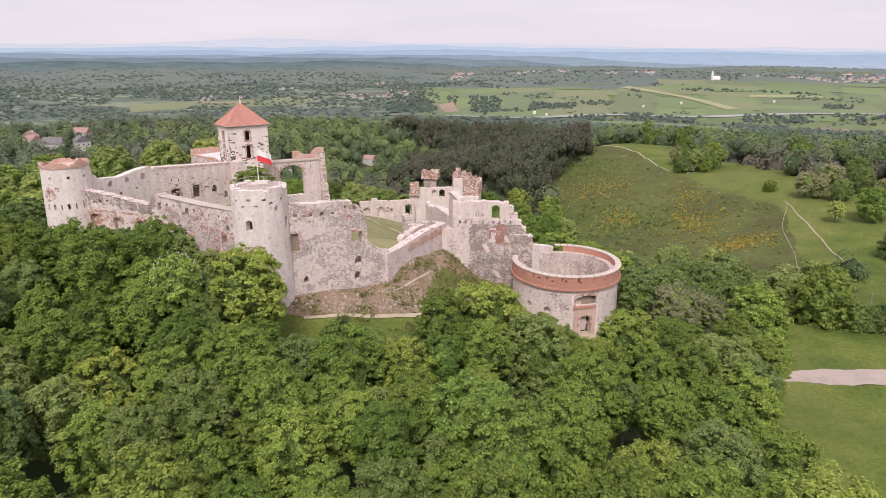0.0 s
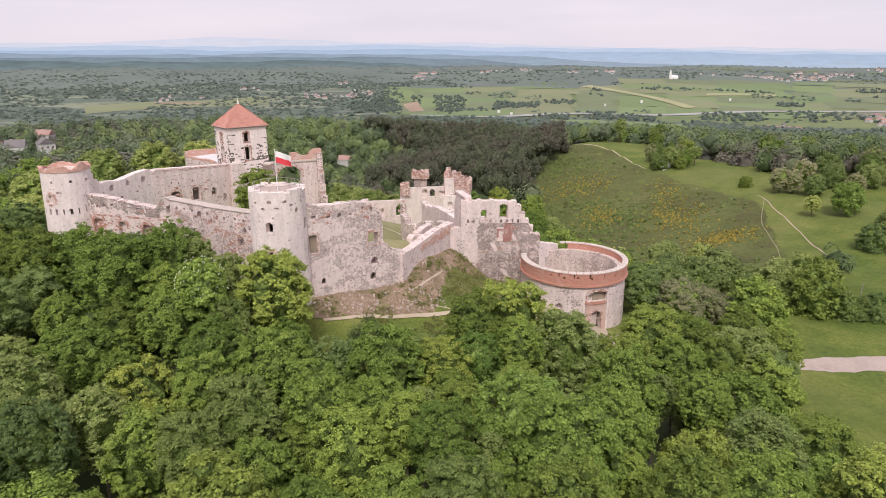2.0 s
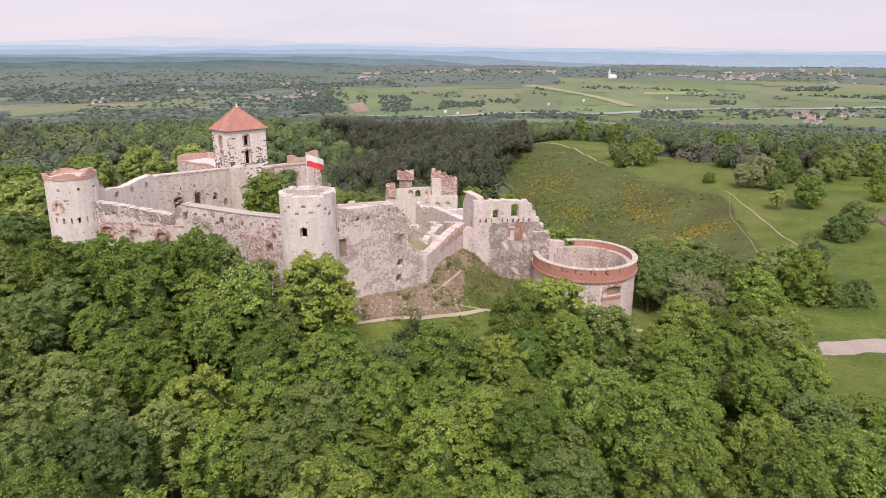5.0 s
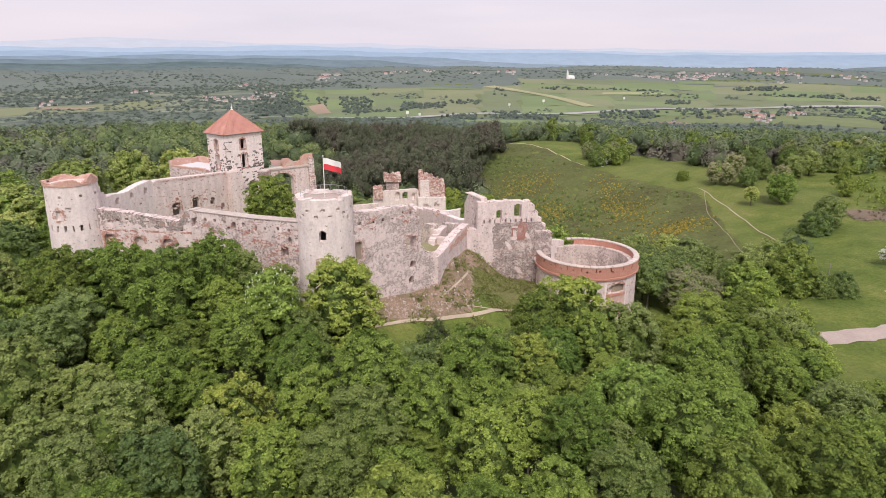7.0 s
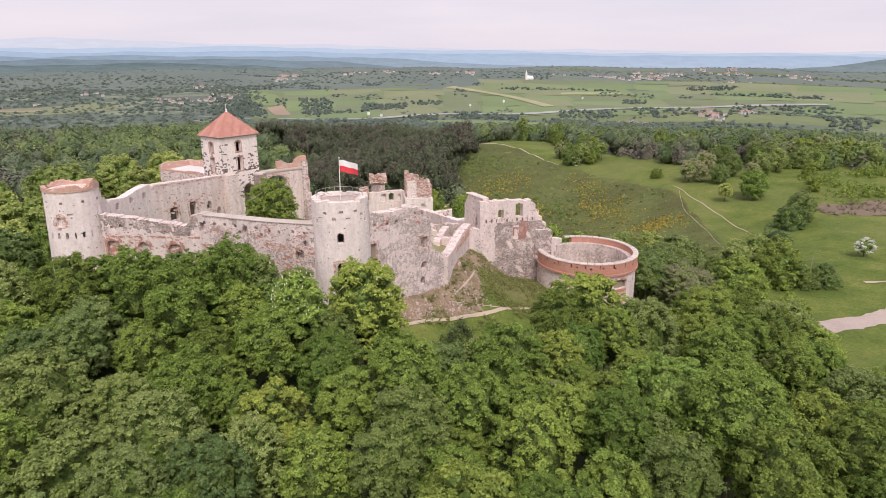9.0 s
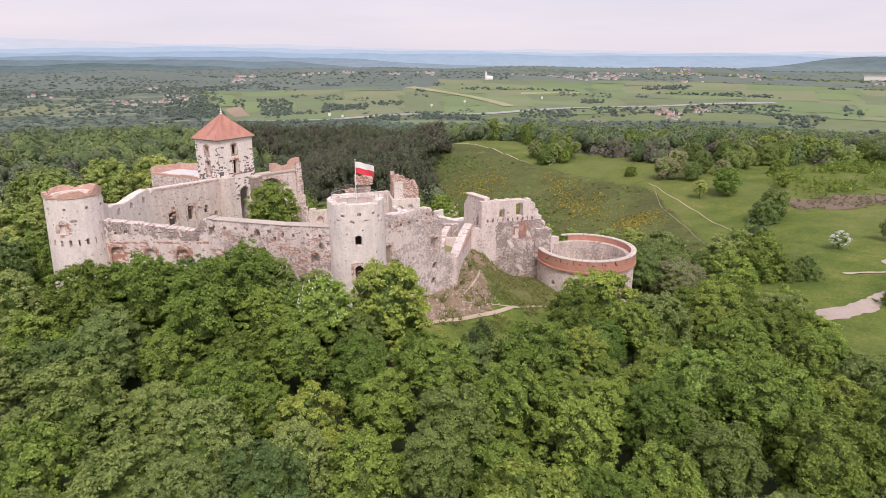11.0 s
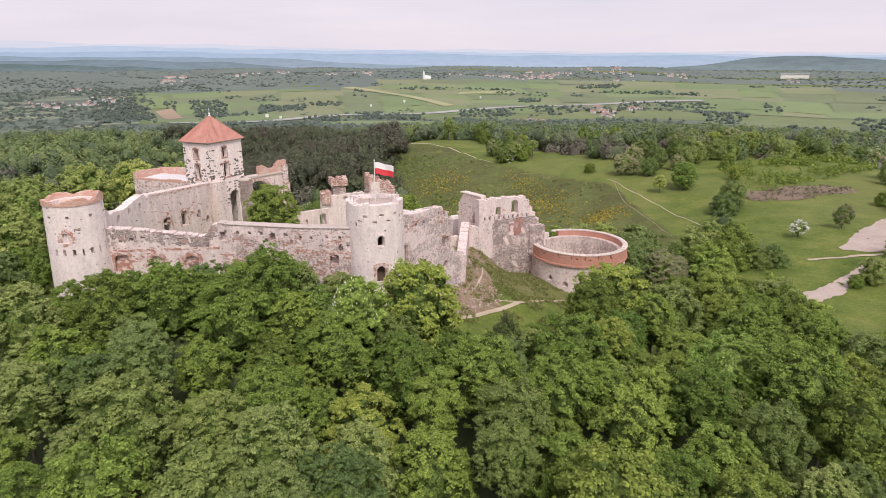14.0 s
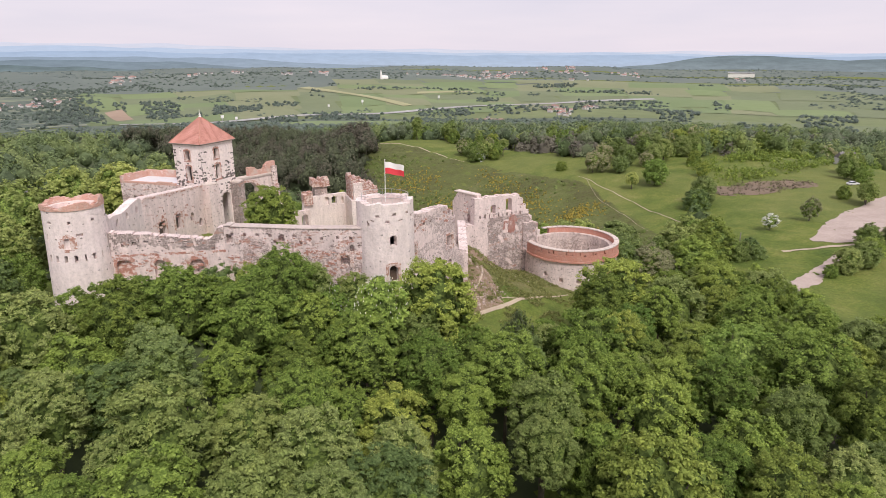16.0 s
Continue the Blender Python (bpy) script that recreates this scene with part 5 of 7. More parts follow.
# courtyard walls and ruined rooms
straight_wall("courtyard_wall", (-24.5, 180.5), (-8.6, 184.0), -18, [(0, -9.4), (3.5, -9.4), (3.6, -8.7), (5.3, -8.7), (5.4, -9.4), (17, -9.6)], 1.1, M_GATE, "low pale courtyard wall with arched niches", seed=91, cell=0.25, rag=0.2,
              openings=[opening(2.0, -14.2, 2.2, 3.0, 1.0, 0.7), opening(6.3, -14.2, 2.0, 3.0, 1.0, 0.7), opening(9.4, -14.0, 0.9, 2.2, 0.4, 0.7), opening(14.5, -14.4, 2.0, 3.6, 0.9, None)])
straight_wall("courtyard_wall", (-9.6, 141.5), (-1.2, 118.6), -12, [(0, -3.0), (2.5, -3.2), (2.6, -4.2), (6, -4.4), (6.1, -3.7), (9.5, -3.2), (11, -2.4), (14, -1.2), (17, -0.9), (20, 0.2), (24.5, 1.2)], 1.6, M_RUBBLE, "broken pale courtyard wall with a stepped crest", seed=92, cell=0.22, rag=0.45)
straight_wall("courtyard_wall", (-4.4, 154.5), (0.9, 133.5), -13, [(0, -3.0), (5, -3.6), (5.1, -2.9), (9, -2.7), (9.1, -2.0), (14, -1.6), (21.6, -1.0)], 1.5, M_GATE, "broken pale courtyard wall with blocked doorways", seed=93, cell=0.22, rag=0.4,
              openings=[opening(6, -9.0, 1.4, 2.6, 0.6, 0.6), opening(14, -8, 1.4, 2.6, 0.6, 0.6)])
straight_wall("courtyard_wall", (-10.6, 100.4), (-3.4, 113.4), -6, [(0, 0.6), (3, 0.9), (3.1, 0.2), (7, 0.9), (7.1, 1.6), (11, 2.2), (14.9, 2.4)], 1.2, M_GATE, "low broken wall behind the retaining wall", seed=191, cell=0.2, rag=0.5,
              openings=[opening(5.2, -1.9, 1.3, 1.7, 0.6, None)])
straight_wall("courtyard_wall", (-6.6, 108.0), (-3.2, 106.2), -5, [(0, 1.9), (3.8, 1.5)], 0.9, M_GATE, "short broken cross wall with a pale crest", seed=193, cell=0.2, rag=0.5)
straight_wall("courtyard_wall", (-4.6, 124.0), (1.2, 122.4), -10, [(0, -1.4), (2.5, -1.0), (2.6, -2.2), (6, -0.6)], 1.1, M_GATE, "ruined cross wall between the courtyard walls", seed=194, cell=0.22, rag=0.5, openings=[opening(3.4, -6.2, 1.3, 2.2, 0.6, None)])
straight_wall("courtyard_wall", (-6.8, 131.0), (0.4, 128.6), -11, [(0, -3.0), (3, -2.2), (3.1, -3.2), (7.6, -1.8)], 1.1, M_RUBBLE, "ruined cross wall with a doorway", seed=195, cell=0.22, rag=0.5, openings=[opening(4.8, -8.0, 1.3, 2.4, 0.6, None)])
straight_wall("courtyard_wall", (0.9, 134.0), (3.4, 118.0), -12, [(0, -1.2), (8, -0.4), (16, 1.8)], 1.3, M_WHITE, "broken pale wall beside the gatehouse", seed=94, cell=0.22, rag=0.25)
straight_wall("courtyard_wall", (-3.6, 153.6), (8.0, 150.0), -14, [(0, -3.6), (6, -5.0), (12, -4.0)], 1.2, M_WHITE, "ruined cross wall with window openings", seed=95, cell=0.22, rag=0.25,
              openings=[opening(3.0, -8.2, 1.2, 1.9, 0.5, None), opening(7.5, -8.4, 1.2, 1.9, 0.5, None)])
straight_wall("courtyard_wall", (0.9, 136.0), (9.0, 134.0), -12, [(0, -1.4), (4, -2.6), (8.4, -2.0)], 1.2, M_WHITE, "ruined low cross wall", seed=96, cell=0.22, rag=0.25,
              openings=[opening(4.0, -6.2, 1.3, 2.0, 0.6, None)])
ruin = thing("ruined_chamber", (2, 186, -16), "ruined stone rooms with crumbling red brick stumps", "castle ruin")
r_c = [(2.2, 178.6), (10.2, 177.0), (11.6, 187.5), (3.6, 189.0)]
for s in range(4):
    pl, L = line_place(r_c[s], r_c[(s + 1) % 4])
    masonry("wall", pl, L, -20, -7.2, 0.25, 1.0, M_WHITE, ruin, openings=[opening(2.4, -11.0, 1.5, 2.0, 0.6, 0.7), opening(5.4, -10.8, 1.5, 2.0, 0.6, 0.7)] if s == 0 else (), seed=101 + s)


def stump(c, w, d, z0, z1, rot, seed, lean=0.0, peak=0.0, mat=M_STUMP, name="brick_stump", rag=1.3):
    cr, sr = math.cos(radians(rot)), math.sin(radians(rot))
    cs = [(c[0] + cr * x - sr * y, c[1] + sr * x + cr * y) for x, y in ((-w / 2, -d / 2), (w / 2, -d / 2), (w / 2, d / 2), (-w / 2, d / 2))]
    for s in range(4):
        pl, L = line_place(cs[s], cs[(s + 1) % 4])
        rg = ragged(seed + s, 0.55, rag)
        slope = (lambda U: lean * U) if s == 0 else (lambda U: lean * w + 0 * U) if s == 1 else (lambda U: lean * (w - U)) if s == 2 else (lambda U: 0 * U)
        masonry(name, pl, L, z0, z1, 0.22, 1.1, mat, ruin, occ=lambda U, Z: Z < z1 + slope(U) - peak * np.abs(U - 0.45 * L) + rg(U) + 0.3, rough=0.6, seed=seed + s)


stump((7.3, 183.6), 7.6, 9.0, -7.2, -0.4, -10, 111, -0.42, 0.12)
stump((4.6, 180.2), 2.6, 3.0, -7.2, -2.2, -10, 116, 0.0, 0.0, M_WHITE, "plastered_pier", 0.5)
stump((-3.8, 189.2), 3.6, 3.4, -8.0, -3.4, -5, 121, 0.0, 0.0, M_DARKRUB, "rubble_pier", 0.3)
stump((-3.8, 189.2), 5.0, 4.4, -3.9, -1.4, -5, 126, 0.0, 0.15)
straight_wall("courtyard_wall", (-10.0, 185.6), (3.8, 187.2), -20, [(0, -8.0), (2, -6.0), (3.5, -6.4), (3.6, -6.3), (14, -6.3)], 1.2, M_WHITE, "ruined pale wall with arched openings between brick stumps", seed=131, cell=0.25, rag=0.5,
              openings=[opening(7.4, -9.6, 1.6, 2.6, 0.8, 0.8), opening(9.8, -9.6, 1.8, 2.6, 0.8, None), opening(12.4, -9.8, 1.2, 2.2, 0.6, 0.8)])
stump((-8.6, 186.2), 2.6, 2.4, -8.5, -4.8, 0, 141)

# ---- trees ----
def blob_points(rng, n_blobs, rx, rz, low=-0.85):
    """Centres and radii of the leaf masses of one crown: they fill a domed, slightly lopsided hull round the origin."""
    i = np.arange(n_blobs)
    h = 1 - (1 - low) * (i + 0.5) / n_blobs
    ph = i * 2.39996 + rng.uniform(-0.4, 0.4, n_blobs)
    rr = np.sqrt(np.clip(1 - h * h, 0.0, 1))
    r = rng.uniform(0.15, 0.29, n_blobs) * rx * math.sqrt(60 / max(44, min(n_blobs, 84)))
    p1, p2 = rng.uniform(0, 6.28, 2)
    hull = 1 + 0.07 * np.sin(2 * ph + p1) + 0.06 * np.sin(3 * ph + p2) * rr + rng.uniform(-0.12, 0.07, n_blobs)
    k = hull - r / rx
    return np.stack([k * rr * rx * np.cos(ph), k * rr * rx * np.sin(ph), k * h * rz, r], 1)


def leaf_tris(rng, blobs, n, size, per=11, droop=0.0, mid=0.0):
    """n leaves as small triangles, in sprays on the outside of the blobs; they lean outwards and up, as leaves do."""
    m = max(8, n // per)
    w = blobs[:, 3] ** 2
    k = rng.choice(len(blobs), m, p=w / w.sum())
    out = blobs[k, :3] - np.array([0, 0, mid])
    out = out / np.linalg.norm(out, axis=1)[:, None]
    d = rng.normal(0, 0.66, (m, 3)) + out * 0.7 + np.array([0, 0, 0.55])
    d /= np.linalg.norm(d, axis=1)[:, None]
    spray = blobs[k, :3] + d * (blobs[k, 3] * rng.uniform(0.72, 1.34, m))[:, None]
    tr = rng.uniform(0.26, 0.60, m) * size / 0.24
    j = rng.integers(0, m, n)
    e = rng.normal(0, 1, (n, 3))
    e /= np.linalg.norm(e, axis=1)[:, None]
    c = spray[j] + e * (tr[j] * rng.uniform(0.2, 1.1, n))[:, None] * np.array([1, 1, 0.6 + 1.3 * droop])
    c[:, 2] -= droop * rng.uniform(0, 1.6, n)
    nrm = 0.65 * e + 0.5 * d[j] + rng.normal(0, 0.22, (n, 3)) + np.array([0, 0, 0.45])
    nrm /= np.linalg.norm(nrm, axis=1)[:, None]
    t = np.cross(nrm, rng.normal(0, 1, (n, 3)))
    t /= np.linalg.norm(t, axis=1)[:, None]
    b = np.cross(nrm, t)
    s = (size * rng.uniform(0.65, 1.35, n))[:, None]
    return np.stack([c - t * s * 0.55, c + t * s * 0.4 - b * s * 0.45, c + t * s * 0.4 + b * s * 0.45], 1)


ICO = None


def ico_mesh():
    bm = bmesh.new()
    bmesh.ops.create_icosphere(bm, subdivisions=1, radius=1.0)
    v = np.array([x.co for x in bm.verts])
    f = np.array([[x.index for x in fc.verts] for fc in bm.faces])
    bm.free()
    return v, f


ICO = ico_mesh()


def make_tree(seed, height, rx, rz, n_leaf, leaf, mat, name="tree", label="leafy green deciduous tree on the castle hill", n_blobs=60, group="", category="tree", trunk_r=0.28, droop=0.0):
    """One tree with trunk, limbs and crown; its base is the origin and its top about height."""
    rng = np.random.default_rng(seed)
    root = thing(name, (0, 0, -500), label, category, group)
    blobs = blob_points(rng, n_blobs, rx, rz)
    cz = height - rz * 1.02
    blobs[:, 2] += cz
    bm = bmesh.new()
    rod(bm, (0, 0, -1.5), (0.15, 0.1, max(1.0, cz)), trunk_r, trunk_r * 0.55, 7)
    part("trunk", bm, M_BARK, root)
    bm = bmesh.new()
    for i in rng.choice(len(blobs), min(7, len(blobs)), replace=False):
        rod(bm, (0.1, 0.05, max(0.6, cz - rz * 0.7)), tuple(blobs[i, :3] * np.array([0.85, 0.85, 0.96])), trunk_r * 0.4, 0.04, 5)
    part("bough", bm, M_BARK, root)
    child("crown", tris_mesh("crown", leaf_tris(rng, blobs, n_leaf, leaf, 24, droop, cz), [mat]), root)
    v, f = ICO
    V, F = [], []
    # Inner blobs in the dark core colour act as shade between leaves.
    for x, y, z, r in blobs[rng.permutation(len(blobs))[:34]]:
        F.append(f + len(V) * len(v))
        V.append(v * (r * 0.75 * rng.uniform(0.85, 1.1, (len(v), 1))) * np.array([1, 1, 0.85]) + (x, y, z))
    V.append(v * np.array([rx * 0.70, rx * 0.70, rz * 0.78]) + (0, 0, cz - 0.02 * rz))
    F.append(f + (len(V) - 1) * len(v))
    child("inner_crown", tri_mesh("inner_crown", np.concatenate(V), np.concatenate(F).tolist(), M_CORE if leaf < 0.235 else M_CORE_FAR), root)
    return root


KINDS = ((M_LEAF, 0.27, "broad maple in fresh green leaf on the castle slope"), (M_LEAF, 0.30, "dense green maple on the wooded castle slope"), (M_LEAF2, 0.25, "yellow-green hornbeam on the wooded castle slope"),
         (M_LEAF3, 0.22, "grey-green willow on the castle slope"), (M_LEAF, 0.29, "broad maple in fresh green leaf on the castle slope"), (M_LEAF4, 0.26, "dull olive-green oak on the wooded castle slope"),
         (M_LEAF2, 0.28, "yellow-green hornbeam on the wooded castle slope"), (M_LEAF3, 0.24, "grey-green willow on the castle slope"), (M_LEAF5, 0.32, "bright green chestnut on the castle slope"), (M_LEAF8, 0.27, "light yellow-green lime tree on the castle slope"),
         (M_LEAF10, 0.28, "dark green elm on the castle slope"), (M_LEAF9, 0.26, "grey-brown budding tree on the castle slope"))
protos = []
for i, (mat_, leaf_, label_) in enumerate(KINDS):
    rng_ = random.Random(70 + i)
    rx = rng_.uniform(3.6, 4.4)
    protos.append((make_tree(200 + i, 13.0, rx, rx * rng_.uniform(1.15, 1.6), int(21000 * (0.28 / leaf_) ** 1.2), leaf_ * 0.74, mat_, label=label_, group="trees of the castle wood", n_blobs=rng_.randint(66, 104)), rx))
far_protos = []
for i, (mat_, leaf_, label_) in enumerate(KINDS):
    rng_ = random.Random(70 + i)
    rx = rng_.uniform(3.6, 4.4)
    far_protos.append((make_tree(200 + i, 13.0, rx, rx * rng_.uniform(1.05, 1.4), int(9500 * (0.28 / leaf_) ** 1.2 * (1.4 if i in (3, 7) else 1.0)), leaf_ * (1.35 if i in (3, 7) else 1.12), M_LEAF_PALE if i == 9 else mat_, label=label_.replace("castle slope", "slope behind the castle").replace("wooded slope", "slope"), group="trees round the castle hill", n_blobs=44), rx))
mids = []
for i in range(6):
    rng_ = random.Random(170 + i)
    rx = rng_.uniform(3.4, 4.6)
    mids.append((make_tree(300 + i, 11.0, rx, rx * rng_.uniform(1.05, 1.4), 6500, 0.33, (M_LEAF, M_LEAF4, M_LEAF3, M_LEAF2, M_LEAF9, M_LEAF4)[i], label="green deciduous tree at the meadow's edge", group="trees round the meadow", n_blobs=34), rx))

tree_rng = random.Random(5)
placed = []


def plant(proto, x, y, top, size=None, spin=None):
    root, rx = proto
    base_h = 11.0 if proto in mids else 13.0
    s = 1.0 if size is None else size / rx
    z = min(gz(x, y), top - base_h * s * 0.7)
    t = copy_thing(root, pose(x, y, z, 0, 0, tree_rng.uniform(0, 360) if spin is None else spin))
    t.scale = (s, s, s * (tree_rng.uniform(0.85, 1.15) if proto in mids else 1.0))
    rise = (top - z) / s - base_h
    for c in t.children:
        if c.name.startswith("trunk"):
            c.scale = (1, 1, max(0.5, (rise + base_h * 0.6) / (base_h * 0.6)))
        else:
            c.location.z = rise
    placed.append((x, y, rx * s))
    return t


# trees that stand out in the canopy: x, y, top, crown radius, kind
MARKED = [(-25.4, 76.5, 9.5, 5.6, 9), (5.4, 76.0, 4.9, 5.9, 9), (0.2, 73.2, 4.4, 4.4, 2), (11.6, 70.4, 2.7, 5.0, 3), (-10.5, 64, 4.6, 4.6, 1), (5.2, 45.5, 5.6, 5.4, 0), (23.3, 72.2, 2.4, 4.6, 9), (34.9, 71.5, -0.4, 5.0, 3), (29.6, 74.0, -0.6, 3.8, 2), (3.6, 37.5, 5.0, 4.4, 2), (13.5, 39, 4.0, 4.2, 2),
          (41.5, 76, -3.2, 4.8, 2), (46.1, 80.2, -4.3, 3.4, 1), (11.6, 52.1, 2.8, 5.0, 0), (35.5, 65, -1.8, 4.4, 1), (38.5, 70, -3.2, 4.0, 10), (-13.5, 49.5, 2.8, 4.2, 4), (-4, 41, 3.2, 3.6, 5), (-41.5, 87, 10.6, 5.2, 0), (-37.0, 71.5, 6.4, 4.2, 0), (-37.5, 63, 1.2, 4.6, 2), (-22, 49.5, 0.0, 4.2, 4)]
MARKED2 = [(-30.8, 67.2, 4.2, 4.4, 0), (-30.0, 72.6, 4.4, 3.4, 5), (-3.0, 55.0, 2.0, 4.0, 6), (-9.5, 42, 1.4, 4.0, 1), (-23, 63.5, 4.4, 4.6, 0), (18.2, 67.2, 1.2, 4.0, 6), (-24.5, 54.5, 3.6, 4.0, 5), (-17.5, 57, 3.6, 4.0, 1), (-47, 81, 10.4, 5.0, 1), (-54, 88.5, 9.8, 4.8, 4), (-61, 87, 9.6, 4.6, 2), (-69.5, 87.5, 9.8, 4.6, 3), (-76.5, 92, 9.0, 4.6, 1), (-65.2, 81, 6.4, 4.4, 1),
           (-46, 66.5, 4.6, 4.6, 0), (-33.5, 53.5, 1.0, 4.4, 4), (16, 60.5, 2.6, 4.6, 4), (30, 60, -1.0, 5.4, 4), (45.5, 90, -6.4, 4.4, 2), (26, 50, 0.6, 5.0, 3), (-64.5, 96.5, 6.2, 4.4, 1), (-71, 97, 5.4, 4.6, 0), (-58.5, 94, 7.6, 4.4, 4), (-78, 104, 7.0, 4.6, 2)]
for x, y, top, r, k in MARKED + MARKED2:
    plant(protos[k], x, y, top, 0.92 * r)
plant(protos[9], -35.6, 117.5, 12.4, 4.2)
for x, y, top, r, k in ((-53.5, 95.5, 6.6, 3.2, 8), (-48.5, 93.8, 7.4, 3.2, 10), (-44.0, 91.0, 7.8, 3.2, 9), (-38.0, 87.0, 8.2, 3.0, 3), (-57.5, 98.0, 5.6, 2.8, 0), (-33.5, 84.5, 6.4, 2.8, 5), (-50.5, 89.5, 7.6, 3.6, 0), (-62.0, 93.0, 5.4, 3.6, 2)):
    plant(protos[k], x, y, top, r)
for x, y, top, r, k in ((-57, 153, 13.0, 5.2, 9), (-66, 148, 13.6, 5.0, 9), (-74, 140, 13.2, 5.0, 9), (-84, 132, 10.0, 5.4, 9), (-79, 119, 7.4, 4.6, 9), (-88, 121, 7.2, 5.0, 8), (-76, 129, 9.6, 4.4, 9), (-94, 130, 8.0, 5.2, 9), (-49, 156, 11.4, 4.8, 9), (-90, 143, 10.5, 5.4, 0), (-80, 150, 11.5, 5.2, 9), (-100, 140, 8.5, 5.4, 8), (-73, 118, 5.5, 3.6, 0)):
    plant(far_protos[k], x, y, top, r)


def canopy_top(x, y):
    d = [((x - a) ** 2 + (y - b) ** 2, t) for a, b, t, _, _ in MARKED + MARKED2]
    w = [1 / (q + 12) for q, _ in d]
    return sum(a * t for a, (_, t) in zip(w, d)) / sum(w)


def wood_edge(y):
    return float(np.interp(y, [20, 45, 60, 75, 85, 96], [26, 31, 38, 44, 47, 46]))


def in_wood(x, y):
    if y < 31 or x < min(-0.72 * y, -34 - 0.40 * y, -61 - 0.14 * (y - 10)) - 7:
        return False
    if x < -73 - 0.1 * max(0, y - 100):
        return True
    if x > wood_edge(y) or y > 96:
        return False
    if 60 < y and abs(x - 0.25 * y) < (5.6 if y > 74 else 4.2):
        return False
    if y > 60 and x > -23:
        lim = np.interp(x, [-23, -18, 8, 14, 20, 27, 33, 60], [80, 75, 79, 86, 84, 78, 84, 84])
        if y > lim:
            return False
    if y > np.interp(x, [-75, -60, -45, -28, -22], [98, 93, 91, 80, 78]):
        return False
    return True


tries = 0
while tries < 10400:
    tries += 1
    x, y = tree_rng.uniform(-135, 48), tree_rng.uniform(20, 150)
    if not in_wood(x, y):
        continue
    r = tree_rng.uniform(2.9, 5.3) if tries < 9000 else tree_rng.uniform(2.0, 3.2)
    if any((x - a) ** 2 + (y - b) ** 2 < ((0.78 if tries < 9000 else 0.66) * (r + c)) ** 2 for a, b, c in placed):
        continue
    far_left = max(0, -x - 80) * 0.12
    top = canopy_top(x, y) - (tree_rng.uniform(-1.2, 2.6) if tries < 9000 else tree_rng.uniform(2.6, 4.4)) - far_left
    if 6 < x < 27 and y > 60:
        top = min(top, 32.4 - 0.4705 * y - 0.2 * r)
    if -34 < x < -22 and y > 62:
        top = min(top, 33.0 - 0.4035 * (y - 9.9))
    if -22 < x < 2 and y > 63:
        top = min(top, 31.6 - 0.4606 * (y - 1.8))
    plant((protos if y < 100 and x > -100 else far_protos)[tree_rng.choice([2, 3, 6, 9, 9, 8, 3, 0] if x > 8 else [0, 1, 2, 4, 5, 6, 3, 8, 5, 9, 7, 10, 1, 0, 4, 6] if x > -14 else [0, 1, 4, 5, 10, 3, 7, 2, 1, 10, 4])], x, y, top, r)

# Dark sheet under the trees; the shade there is in its colour.
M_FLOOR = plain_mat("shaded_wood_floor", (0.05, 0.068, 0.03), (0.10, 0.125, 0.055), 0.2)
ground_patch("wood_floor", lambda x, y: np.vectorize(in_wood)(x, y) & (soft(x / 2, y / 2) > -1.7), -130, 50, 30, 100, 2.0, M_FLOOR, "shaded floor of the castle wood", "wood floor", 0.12)

